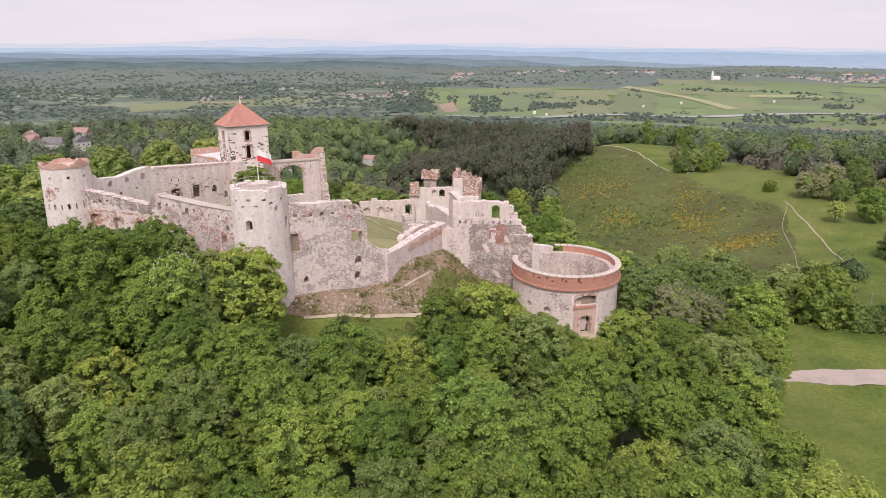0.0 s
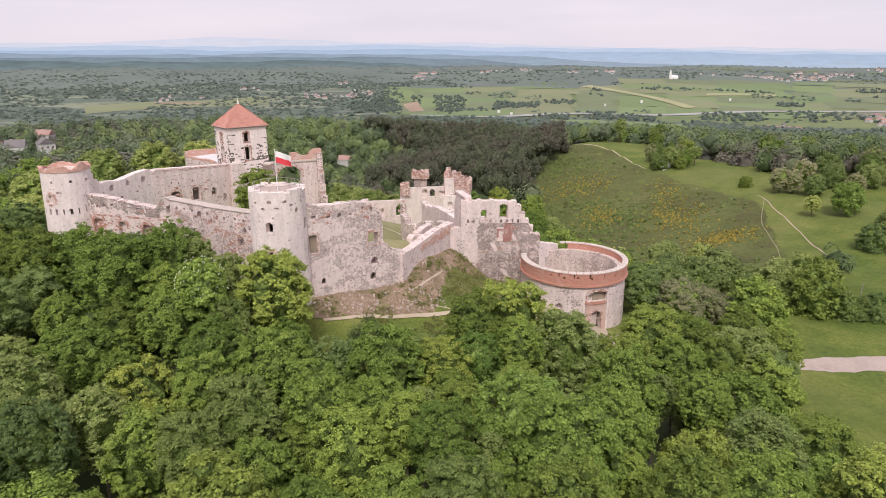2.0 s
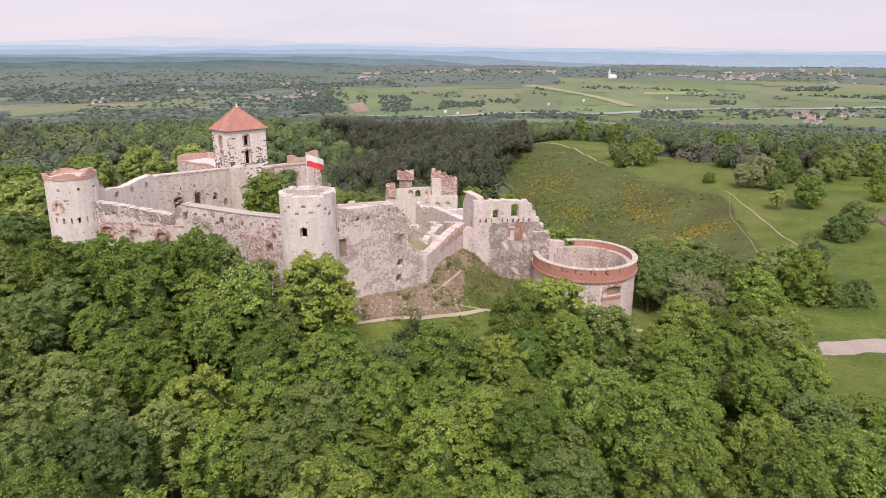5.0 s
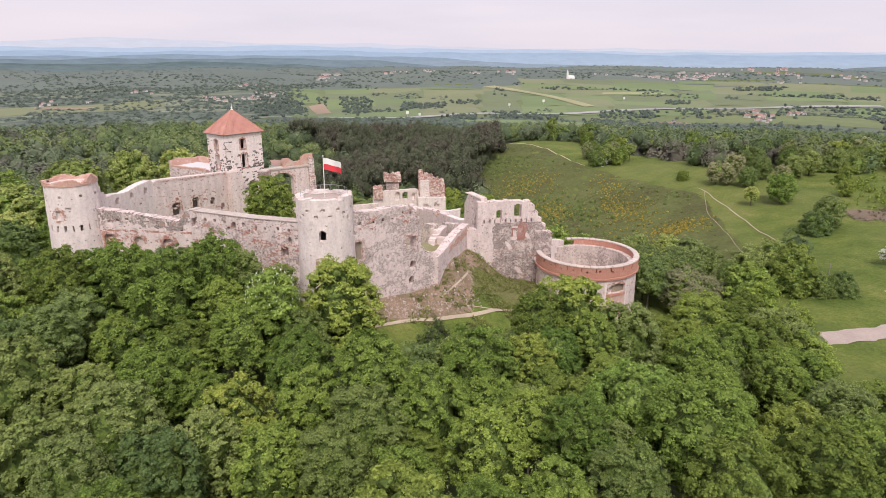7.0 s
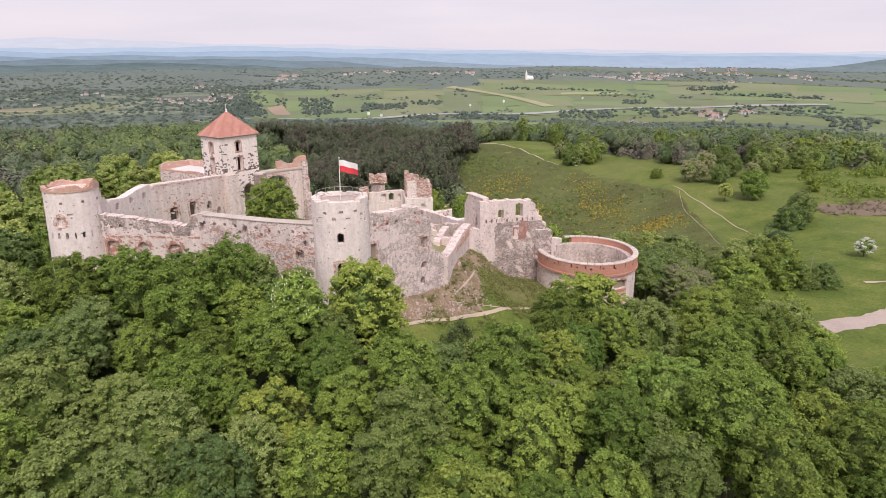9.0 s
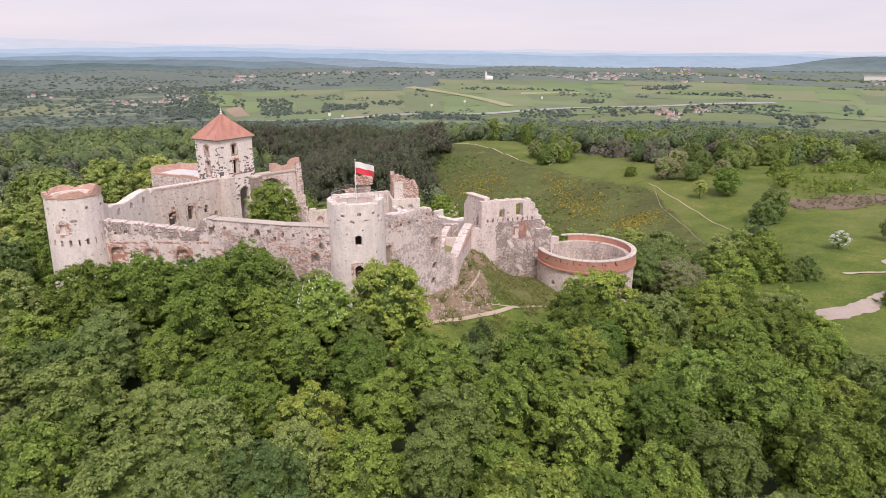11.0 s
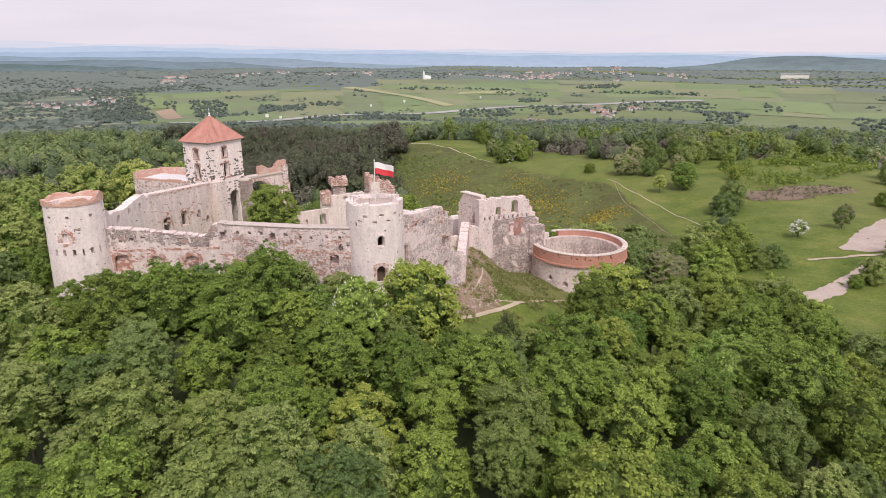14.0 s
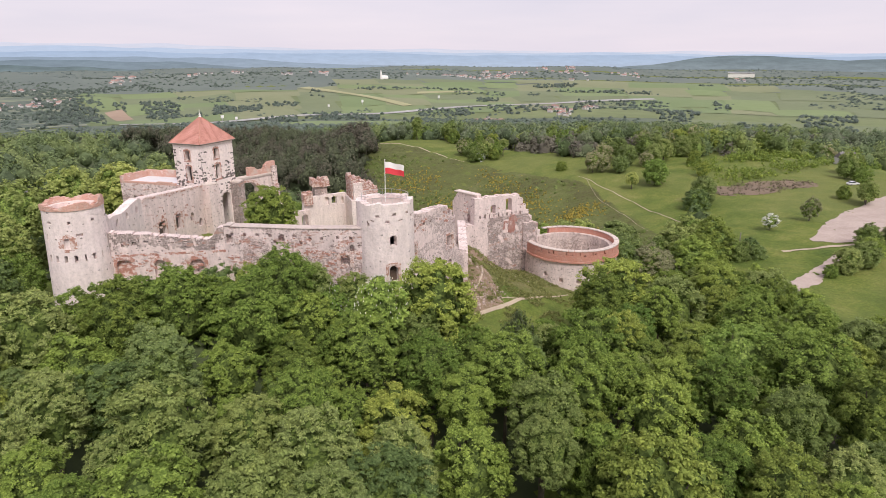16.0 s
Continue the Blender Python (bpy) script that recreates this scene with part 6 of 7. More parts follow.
# trees round the barbican, the meadow and behind the castle
for x, y, h, r, k in [(72, 159, 7.5, 3.9, 9), (65, 136, 10.2, 6.2, 3), (58, 131, 8.6, 4.8, 7), (55.3, 102.4, 10.5, 5.4, 1), (50.5, 106, 6.0, 3.4, 11), (71.7, 110, 12.0, 5.4, 6), (77.5, 121, 10.0, 5.4, 5), (70.5, 121, 9.0, 4.6, 7), (76.5, 106.5, 5.6, 3.2, 5), (82.5, 107.5, 4.4, 2.6, 10), (80.5, 103.5, 3.6, 2.2, 10), (114.5, 150.5, 7.5, 4.4, 10), (120, 153, 10.0, 4.4, 3),
                     (128, 182, 10.5, 4.8, 8), (119, 185, 7.0, 2.4, 9), (122, 231, 4.8, 2.4, 2), (129, 212, 8.0, 3.2, 11), (135, 208, 6.0, 2.8, 3), (144, 213, 9.5, 3.8, 3), (147, 205, 7.0, 3.0, 11), (154, 208, 9.0, 3.8, 3), (165, 212, 10.0, 4.0, 7), (180, 215, 10.0, 4.2, 3), (197, 223, 10.5, 4.4, 5), (151, 226, 10.5, 4.2, 7), (140, 224, 9.5, 3.8, 11), (172, 224, 11.0, 4.2, 3), (126, 215, 9.5, 3.8, 11), (132, 205, 7.8, 3.4, 10), (60, 154, 10.5, 4.2, 3), (47, 126, 8.5, 4.2, 2), (68.3, 115, 8.0, 3.8, 9), (50, 95.5, 5.5, 3.2, 5), (36, 121, 9.5, 4.2, 0), (42, 117, 8.0, 3.6, 2),
                     (31, 127, 11, 4.8, 1), (25, 130, 11.5, 4.8, 0), (18, 128, 10.5, 4.6, 8), (18.5, 89.5, 4.2, 2.4, 4), (20.5, 84.5, 5.2, 2.8, 9), (24, 83, 4.6, 2.4, 0), (29.5, 90, 4.5, 2.4, 9), (28.2, 84.5, 4.4, 2.3, 1), (16, 92.5, 4, 2.2, 5), (31.5, 86.5, 5.5, 2.8, 3), (14, 88, 5, 2.6, 0), (36.5, 109.5, 10.2, 3.6, 10), (34.2, 103.6, 10.6, 3.3, 10), (36.2, 92.0, 7.0, 3.6, 9), (40, 93.5, 5.5, 2.8, 4), (39.8, 100.6, 10.2, 4.2, 11), (45, 103.5, 8.4, 3.4, 11), (41.5, 111, 10.5, 4.2, 3), (52, 134, 9, 4.4, 3), (43, 140, 9.5, 4.4, 3), (36, 136, 10, 4.4, 8), (57, 145, 8.5, 4.0, 3), (46, 152, 9, 4.4, 9), (38, 158, 10, 4.6, 4), (66, 122, 6.5, 3.2, 5)]:
    plant(protos[k] if y < 93 else far_protos[k], x, y, gz(x, y) + h, r)
for x, y, h, r in [(150, 178, 6, 2.6), (165, 195, 6, 3.0), (120.5, 115.5, 6.5, 2.6), (157, 126.6, 5, 2.4), (152, 116.8, 8, 3.2), (155.5, 119, 6.5, 2.6), (107, 92, 7, 3.2), (111, 88, 6.5, 2.8), (118, 86, 7, 3), (103, 90, 4.6, 2.0), (190, 145, 8, 3.5), (200, 150, 8, 3.6), (188, 138, 7, 3.2)]:
    plant(mids[tree_rng.randrange(6)], x, y, gz(x, y) + h, r)
for x, y, h, r, k in [(18, 204, 12, 4.6, 8), (27, 198, 12, 4.8, 1), (36, 207, 13, 5.0, 0), (24, 214, 13, 5.0, 2), (13, 214, 12, 4.6, 4), (33, 222, 13, 5.2, 8), (44, 218, 12, 4.8, 3), (21, 232, 14, 5.4, 0), (10, 236, 13, 5, 6), (42, 236, 13, 5.2, 1), (31, 246, 14, 5.4, 2),
                        (18, 258, 14, 5.4, 8), (45, 256, 12, 5, 4), (6, 254, 13, 5, 0), (33, 268, 13, 5.2, 6), (-4, 222, 12, 5, 5), (-12, 214, 12, 4.8, 3), (-20, 208, 12, 5, 5), (-29, 204, 12, 4.8, 7), (-38, 210, 13, 5.2, 5), (-26, 222, 13, 5.2, 3), (-14, 236, 13, 5.2, 2), (-44, 200, 12, 5, 4), (-52, 214, 13, 5.4, 0), (3, 208, 10, 4.2, 7),
                        (84.5, 84.2, 6.2, 2.7, 3), (90.5, 84.0, 6.6, 3.0, 7), (96, 85.5, 6.0, 2.8, 0), (79.5, 85.0, 3.2, 1.6, 4)]:
    plant(far_protos[k], x, y, gz(x, y) + h, r)
for i in range(64):
    a_ = tree_rng.uniform(17, 58)
    r_ = float(np.interp(a_, [14, 17, 24, 29, 38, 45, 50, 56, 80], [390, 400, 350, 312, 280, 296, 322, 360, 380])) + tree_rng.uniform(-8, 34)
    x, y = r_ * math.sin(radians(a_)), r_ * math.cos(radians(a_))
    plant(mids[tree_rng.randrange(6)], x, y, gz(x, y) + tree_rng.uniform(7, 13), tree_rng.uniform(3.0, 5.2))
blossom = (make_tree(400, 11.0, 4.0, 4.0, 2400, 0.42, M_BLOSSOM, name="blossom_tree", label="small tree covered in white blossom", n_blobs=24, category="tree"), 4.0)
for x, y, h, r in [(105, 117.5, 5.0, 2.3), (111, 283, 6, 3.8), (119, 285, 5, 3.0)]:
    root, rx = blossom
    s = r / rx
    copy_thing(root, pose(x, y, gz(x, y) + h - 11.0 * s, 0, 0, 40 * x)).scale = (s, s, s)


# a chestnut in flower and a drooping birch below the walls
chestnut = make_tree(411, 12.0, 3.4, 4.0, 8000, 0.32, M_LEAF5, name="chestnut_tree", label="green chestnut tree with white flower candles", n_blobs=44)
c_rng = np.random.default_rng(12)
ph_, hh_ = c_rng.uniform(0, 6.28, 110), c_rng.uniform(-0.1, 0.98, 110)
at_ = np.stack([3.45 * np.sqrt(1 - hh_ ** 2) * np.cos(ph_), 3.45 * np.sqrt(1 - hh_ ** 2) * np.sin(ph_), 7.95 + 4.2 * hh_], 1)
q_ = []
for k_ in range(4):
    w_ = np.array([math.cos(k_ * 0.8), math.sin(k_ * 0.8), 0]) * 0.06
    q_.append(np.stack([at_ - w_, at_ + w_, at_ + w_ * 0.3 + (0, 0, 0.24), at_ - w_ * 0.3 + (0, 0, 0.24)], 1))
tagged(child("blossom", quads_mesh("blossom", np.concatenate(q_), [M_BLOSSOM]), chestnut), "white flower candles", kind="stuff")
for x, y, top, s in ((-33.6, 74.4, 8.8, 0.92), (-36.2, 84.6, 5.0, 0.8), (-34.0, 82.6, 3.4, 0.7)):
    copy_thing(chestnut, pose(x, y, top - 12.0 * s, 0, 0, 50 * x)).scale = (s, s, s)
birch = make_tree(412, 12.0, 2.6, 4.6, 9000, 0.2, M_LEAF6, name="birch_tree", label="dark drooping birch on the castle slope", n_blobs=40, droop=0.9)
copy_thing(birch, pose(-13.6, 74.5, -11.3, 0, 0, 20))
for ob_ in [chestnut, birch]:
    for c_ in list(ob_.children):
        bpy.data.objects.remove(c_)
    bpy.data.objects.remove(ob_)


# ---- woods: stuff made of many leaf clumps ----
def woods(name, spots, mat, n_q, q_size, label, seed, up=0.5, tall=1.2, fill=0.78, core_of=None):
    """spots: rows of x, y, top, radius. Each becomes a lobed crown of n_q leaf clumps over a core."""
    rng = np.random.default_rng(seed)
    S = np.array(spots)
    n = len(S)
    lobes = 9
    ld = rng.normal(0, 1, (n, lobes, 3))
    ld[..., 2] = np.abs(ld[..., 2]) * 1.1 - 0.45
    ld /= np.linalg.norm(ld, axis=2)[..., None]
    ld *= rng.uniform(0.45, 0.72, (n, lobes, 1))
    k = rng.integers(0, lobes, (n, n_q))
    d = rng.normal(0, 0.8, (n, n_q, 3)) + np.array([0, 0, 0.1])
    at = np.take_along_axis(ld, k[..., None].repeat(3, 2), 1)
    d = d + at * 0.8
    d /= np.linalg.norm(d, axis=2)[..., None]
    c = S[:, None, :3] - np.array([0, 0, 1.25]) * S[:, None, 3:4] + (at + d * rng.uniform(0.38, 0.5, (n, n_q, 1))) * S[:, None, 3:4] * np.array([1, 1, tall])
    nrm = d + rng.normal(0, 0.22, (n, n_q, 3)) + np.array([0, 0, up])
    nrm /= np.linalg.norm(nrm, axis=2)[..., None]
    t = np.cross(nrm, rng.normal(0, 1, (n, n_q, 3)))
    t /= np.linalg.norm(t, axis=2)[..., None]
    b = np.cross(nrm, t)
    s = (S[:, None, 3] * q_size * rng.uniform(0.7, 1.3, (n, n_q)))[..., None]
    q = np.stack([c - t * s * 0.55, c + t * s * 0.45 - b * s * 0.5, c + t * s * 0.45 + b * s * 0.5], 2).reshape(-1, 3, 3)
    v, f = ICO
    core = (v[None] * (S[:, None, 3:4] * fill) * rng.uniform(0.85, 1.1, (n, len(v), 1)) * np.array([1, 1, tall]) + S[:, None, :3] - np.array([0, 0, 1.3]) * S[:, None, 3:4])
    ob = new(name, tris_mesh(name, q, [mat]))
    tagged(ob, label, "woods", kind="stuff")
    ff = (f[None] + (np.arange(n) * len(v))[:, None, None]).reshape(-1, 3)
    # core_of: a darker copy of the crown colour, painting the inner shade.
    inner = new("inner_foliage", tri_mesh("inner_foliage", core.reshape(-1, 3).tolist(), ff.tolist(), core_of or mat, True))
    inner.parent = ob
    return ob


def wood_mat(name, tones, scale, tree=0.13, contrast=0.28):
    """Crowns of a wood: every tree a tone of its own, with large stands of different trees."""
    m, nd, lk, bsdf = material(name, 0.8)
    bsdf.inputs["Specular IOR Level"].default_value = 0.08
    v = coords(nd, lk, (1, 1, 0.05))
    geo = nd.new("ShaderNodeNewGeometry")
    cells = nd.new("ShaderNodeTexVoronoi")
    cells.inputs["Scale"].default_value = tree
    lk.new(v, cells.inputs["Vector"])
    sep = nd.new("ShaderNodeSeparateColor")
    lk.new(cells.outputs["Color"], sep.inputs[0])
    f = mix(nd, lk, 0.45, noise_tex(nd, lk, v, scale, 4.0, 0.6), sep.outputs[0])
    col = ramp(nd, lk, f, [(0.25 + 0.5 * i / (len(tones) - 1), t) for i, t in enumerate(tones)])
    lk.new(mix(nd, lk, 1.0, col, ramp(nd, lk, geo.outputs["Random Per Island"], [(0, grey(1 - contrast)), (1, grey(1 + contrast))]), "MULTIPLY"), bsdf.inputs["Base Color"])
    return m


SPECIES = (([(0.135, 0.185, 0.066), (0.175, 0.235, 0.082)], "mid-green maple"), ([(0.19, 0.25, 0.075), (0.245, 0.30, 0.098)], "bright yellow-green young"), ([(0.095, 0.135, 0.06), (0.125, 0.17, 0.075)], "dark green oak"),
           ([(0.15, 0.185, 0.10), (0.185, 0.22, 0.125)], "grey-green willow"), ([(0.125, 0.115, 0.095), (0.165, 0.155, 0.12)], "brown-grey half bare"))
# Haze is painted into the distant tones: paler, bluer, less contrast.
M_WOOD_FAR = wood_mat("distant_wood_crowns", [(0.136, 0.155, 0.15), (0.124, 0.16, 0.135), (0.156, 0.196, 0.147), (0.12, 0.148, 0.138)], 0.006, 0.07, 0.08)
# Darker copy for the cores, so the gaps between crowns look shaded.
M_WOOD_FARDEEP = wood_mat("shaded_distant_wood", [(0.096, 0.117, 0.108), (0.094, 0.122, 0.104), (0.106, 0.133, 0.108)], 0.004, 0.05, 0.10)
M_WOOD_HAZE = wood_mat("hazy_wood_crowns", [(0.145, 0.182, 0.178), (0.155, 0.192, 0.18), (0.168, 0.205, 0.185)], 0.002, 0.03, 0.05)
M_WOOD_PINE = wood_mat("pine_wood_crowns", [(0.126, 0.113, 0.088), (0.138, 0.128, 0.096), (0.104, 0.122, 0.074), (0.132, 0.15, 0.084)], 0.04, 0.10, 0.06)
# Pine tones again, darkened as painted shade for the cores.
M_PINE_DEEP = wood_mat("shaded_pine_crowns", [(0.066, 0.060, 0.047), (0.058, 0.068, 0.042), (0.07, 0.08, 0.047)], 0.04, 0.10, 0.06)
M_SHRUB = wood_mat("hillside_shrub_leaves", [(0.11, 0.142, 0.046), (0.138, 0.18, 0.055), (0.168, 0.195, 0.07)], 0.06, 0.6, 0.2)
M_BRUSH = wood_mat("dry_brushwood", [(0.16, 0.125, 0.10), (0.20, 0.165, 0.125), (0.15, 0.16, 0.075)], 0.1, 0.8, 0.25)
M_HEATH = wood_mat("heath_scrub", [(0.105, 0.092, 0.052), (0.098, 0.122, 0.042), (0.125, 0.152, 0.052), (0.145, 0.125, 0.072)], 0.05, 0.5)

wr = np.random.default_rng(11)


def smooth_step(a, b, x):
    t = np.clip((x - a) / (b - a), 0, 1)
    return t * t * (3 - 2 * t)


def scatter(n, r0, r1, a0, a1):
    r = np.sqrt(wr.uniform(r0 ** 2, r1 ** 2, n)) if r1 < 700 else r0 + (r1 - r0) * wr.uniform(0, 1, n) ** 0.8
    a = np.radians(wr.uniform(a0, a1, n))
    return r * np.sin(a), r * np.cos(a)


def stand(x, y, lo, hi, rlo, rhi):
    r = wr.uniform(rlo, rhi, len(x))
    return np.stack([x, y, ground_z(x, y) + wr.uniform(lo, hi, len(x)), r], 1)


# woods behind the castle, out to about 700 m
def wood_start(az):
    """How far off the woods begin beyond the meadow, by bearing."""
    return np.interp(az, [14, 17, 24, 29, 36, 45, 50, 56, 80], [390, 400, 340, 290, 272, 288, 318, 360, 380])


x, y = scatter(6200, 150, 720, -46, 68)
az, rr = np.degrees(np.arctan2(x, y)), np.hypot(x, y)
castle_yard = (x > -62) & (x < 20) & (y < 200)
slope = (hill_side(x, y) > -4) & (hill_side(x, y) < slope_width(y)) & (y > 130) & (y < 392)
meadow = (hill_side(x, y) <= -3) & (rr < wood_start(az)) & (az > 14)
HOUSE_SPOTS = ((-48.6, 416.0), (-91.0, 357.0), (-272.0, 417.0), (-262.0, 404.0), (-233.0, 378.0), (-224.0, 392.0), (-250.0, 440.0))


def by_house(x, y):
    """Ground kept clear round the houses that stand in the wood, and on the side from which they show."""
    hit_ = np.zeros(np.shape(x), bool)
    for hx, hy in HOUSE_SPOTS:
        d_ = np.hypot(hx, hy)
        ux, uy = hx / d_, hy / d_
        along, side_ = (hx - x) * ux + (hy - y) * uy, np.abs((hx - x) * uy - (hy - y) * ux)
        hit_ |= (side_ < 7) & (along > -7) & (along < (22 if hx < -200 else 9))
    return hit_


ok = ~castle_yard & ~slope & ~meadow & ~by_house(x, y) & ~((np.abs(x - 0) < 56) & (y < 262))
def in_pines(x, y):
    """The dark pine stand across the valley, with an uneven edge."""
    a, r = np.degrees(np.arctan2(x, y)), np.hypot(x, y)
    return (hill_side(x, y) >= slope_width(y)) & (y > 285 + 18 * np.sin(x / 9) + 12 * np.sin(x / 23 + 1)) & (y < 560) & (a > -2.5 + 2.2 * np.sin(r / 31) + 1.2 * np.sin(r / 11)) & (a < 17)


pine = in_pines(x, y) & (wr.uniform(0, 1, len(x)) < 0.86)
sel = ok & ~pine
# stands of one kind, a hundred metres or so across, with strays between them
kind_ = 0.9 * np.sin(x / 47 + 1.3 * np.sin(y / 60)) + 0.8 * np.sin(y / 39 + 1.1 * np.sin(x / 71)) + wr.normal(0, 0.75, len(x))
dull = np.sin(x / 58 + 2) * np.sin(y / 44 + 0.7) + wr.normal(0, 0.35, len(x)) > 0.72
which = np.where(dull, 4, np.digitize(kind_, [-1.05, -0.25, 0.55, 1.25]) % 5)
for k_, (tones_, word_) in enumerate(SPECIES):
    for lo_, hi_, n_q_, q_, fill_, haze_ in ((0, 330, 460, 0.13, 0.66, 0.0), (330, 800, 200, 0.175, 0.70, 0.28)):
        word_of = word_.split()[0].replace("-", "_") + ("_far" if haze_ else "")
        # Tones of the farther trees are mixed towards a haze colour.
        m_ = wood_mat("wood_crowns_" + word_of, [tuple(1.1 * (1 - haze_) * c + haze_ * h for c, h in zip(t_, (0.14, 0.175, 0.13))) for t_ in tones_], 0.05, 0.2, 0.13 - 0.2 * haze_)
        # The same tones darkened: shade painted on the cores.
        deep_ = wood_mat("shaded_crowns_" + word_of, [tuple(0.7 * (1 - haze_) * c + haze_ * h for c, h in zip(t_, (0.12, 0.15, 0.115))) for t_ in tones_], 0.05, 0.2, 0.08)
        near_ = sel & (which == k_) & (rr >= lo_) & (rr < hi_)
        low_ = 0.7 if k_ == 4 else 1.0
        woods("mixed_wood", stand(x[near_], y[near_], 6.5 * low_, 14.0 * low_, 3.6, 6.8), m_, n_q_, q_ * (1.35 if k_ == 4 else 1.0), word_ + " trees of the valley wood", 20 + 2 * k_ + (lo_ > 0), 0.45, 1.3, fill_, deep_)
x2, y2 = scatter(3000, 200, 560, -5, 17)
sel = in_pines(x2, y2)
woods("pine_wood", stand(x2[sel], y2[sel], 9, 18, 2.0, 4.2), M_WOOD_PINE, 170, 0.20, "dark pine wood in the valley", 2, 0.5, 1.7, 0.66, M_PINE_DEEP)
# scrub and broom on the hillside
x, y = wr.uniform(30, 122, 17000), wr.uniform(135, 385, 17000)
h = hill_side(x, y)
sel = (h > 3) & (h < slope_width(y) + 8) & (np.sin(x / 7) + np.sin(y / 9 + x / 15) + wr.normal(0, 0.6, len(x)) > 0.7)
woods("heath_scrub", stand(x[sel], y[sel], 0.25, 0.9, 0.5, 1.3), M_HEATH, 9, 0.7, "low olive scrub on the hillside", 5, 1.6, 0.8)
x, y = wr.uniform(30, 122, 7600), wr.uniform(135, 385, 7600)
h = hill_side(x, y)
sel = (h > 4) & (h < slope_width(y) + 10) & (np.sin(x / 11 + 2) + np.sin(y / 14 + x / 21) + wr.normal(0, 0.7, len(x)) > 0.7)
woods("hillside_shrubs", stand(x[sel], y[sel], 0.6, 1.7, 0.7, 1.7), M_SHRUB, 26, 0.42, "small green shrubs on the hillside", 15, 1.2)
gx0 = np.concatenate([wr.normal(a, c, n) for a, b, c, d, n in ((70, 243, 4, 7, 250), (90, 219, 4, 10, 220), (92, 183, 5, 3, 220), (66, 283, 5, 9, 170), (98, 246, 4, 10, 130), (79, 283, 5, 9, 130), (84, 200, 8, 14, 130))])
gy0 = np.concatenate([wr.normal(b, d, n) for a, b, c, d, n in ((70, 243, 4, 7, 250), (90, 219, 4, 10, 220), (92, 183, 5, 3, 220), (66, 283, 5, 9, 170), (98, 246, 4, 10, 130), (79, 283, 5, 9, 130), (84, 200, 8, 14, 130))])
woods("broom_bushes", stand(gx0, gy0, 0.5, 1.1, 0.3, 0.7), M_GORSE, 12, 0.5, "yellow flowering broom on the hillside", 6)
for i in range(16):
    xx, yy = tree_rng.uniform(107, 128), tree_rng.uniform(276, 306)
    if hill_side(xx, yy) < -3:
        plant(mids[tree_rng.randrange(6)], xx, yy, gz(xx, yy) + tree_rng.uniform(6, 11), tree_rng.uniform(2.6, 4.4))
# young bushes on the far meadow
x, y = wr.uniform(138, 250, 1500), wr.uniform(150, 212, 1500)
sel = (np.sin(x / 6) + np.sin(y / 5) + 0.5 * wr.normal(0, 1, len(x)) > 0.1) & (y > 160 + 0.05 * (x - 140)) & (y < 186 + 0.3 * (x - 140))
woods("young_bushes", stand(x[sel], y[sel], 1.4, 3.8, 0.8, 1.7), M_LEAF8, 40, 0.34, "young yellow-green bushes on the meadow", 7, 0.5, 1.3, 0.35)
x, y = wr.uniform(128, 178, 900), wr.uniform(136, 170, 900)
sel = np.hypot((x - 152) / 21, (y - 153 - 0.25 * (150 - x)) / 9) < 1
woods("dry_brush", stand(x[sel], y[sel], 0.3, 1.3, 0.4, 1.0), M_BRUSH, 12, 0.5, "dry brown brushwood on bare earth", 17, 0.5, 1.2, 0.4)
# floor of the woods, its shade painted into the colour
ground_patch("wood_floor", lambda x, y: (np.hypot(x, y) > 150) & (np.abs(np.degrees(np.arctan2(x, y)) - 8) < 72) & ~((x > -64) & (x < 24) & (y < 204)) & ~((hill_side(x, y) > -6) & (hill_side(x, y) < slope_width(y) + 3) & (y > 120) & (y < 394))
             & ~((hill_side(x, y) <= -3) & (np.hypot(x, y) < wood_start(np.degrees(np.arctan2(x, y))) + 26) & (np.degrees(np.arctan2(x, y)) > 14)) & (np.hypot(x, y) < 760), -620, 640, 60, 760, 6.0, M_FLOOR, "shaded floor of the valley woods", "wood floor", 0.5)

# ---- the far country ----
def far_patch(name, az0, az1, r0, r1, mat, label, lift=1.2, skew=0.0):
    """A field that lies on the far ground between two bearings and two distances."""
    n, m = max(14, int(az1 - az0)), max(10, int((r1 - r0) / 45))
    q = []

    def p(i, j):
        f, g = i / n, j / m
        a = radians(az0 + (az1 - az0) * f + skew * g)
        r = r0 + (r1 - r0) * g + 22 * math.sin(3 * f + r0)
        x, y = r * math.sin(a), r * math.cos(a)
        return (x, y, gz(x, y) + lift)
    grid = [[p(i, j) for j in range(m + 1)] for i in range(n + 1)]
    for i in range(n):
        for j in range(m):
            q.append((grid[i][j], grid[i + 1][j], grid[i + 1][j + 1], grid[i][j + 1]))
    return tagged(new(name, quads_mesh(name, q, [mat])), label, "field", kind="structure")


M_FIELD = plain_mat("green_field", (0.108, 0.15, 0.066), (0.20, 0.23, 0.112), 0.02)
M_FIELD3 = plain_mat("straw_field", (0.30, 0.30, 0.17), (0.37, 0.36, 0.21), 0.03)
# Valley floor colour is lightened and greyed for haze.
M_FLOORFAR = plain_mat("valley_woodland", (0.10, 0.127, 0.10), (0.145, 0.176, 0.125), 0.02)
def patchwork_mat():
    """Small fields, clearings and woods far off, too small to tell apart."""
    m, nd, lk, bsdf = material("valley_patchwork", 0.95)
    v = coords(nd, lk, (0.6, 1.7, 1))
    cells = nd.new("ShaderNodeTexVoronoi")
    cells.inputs["Scale"].default_value = 0.011
    lk.new(v, cells.inputs["Vector"])
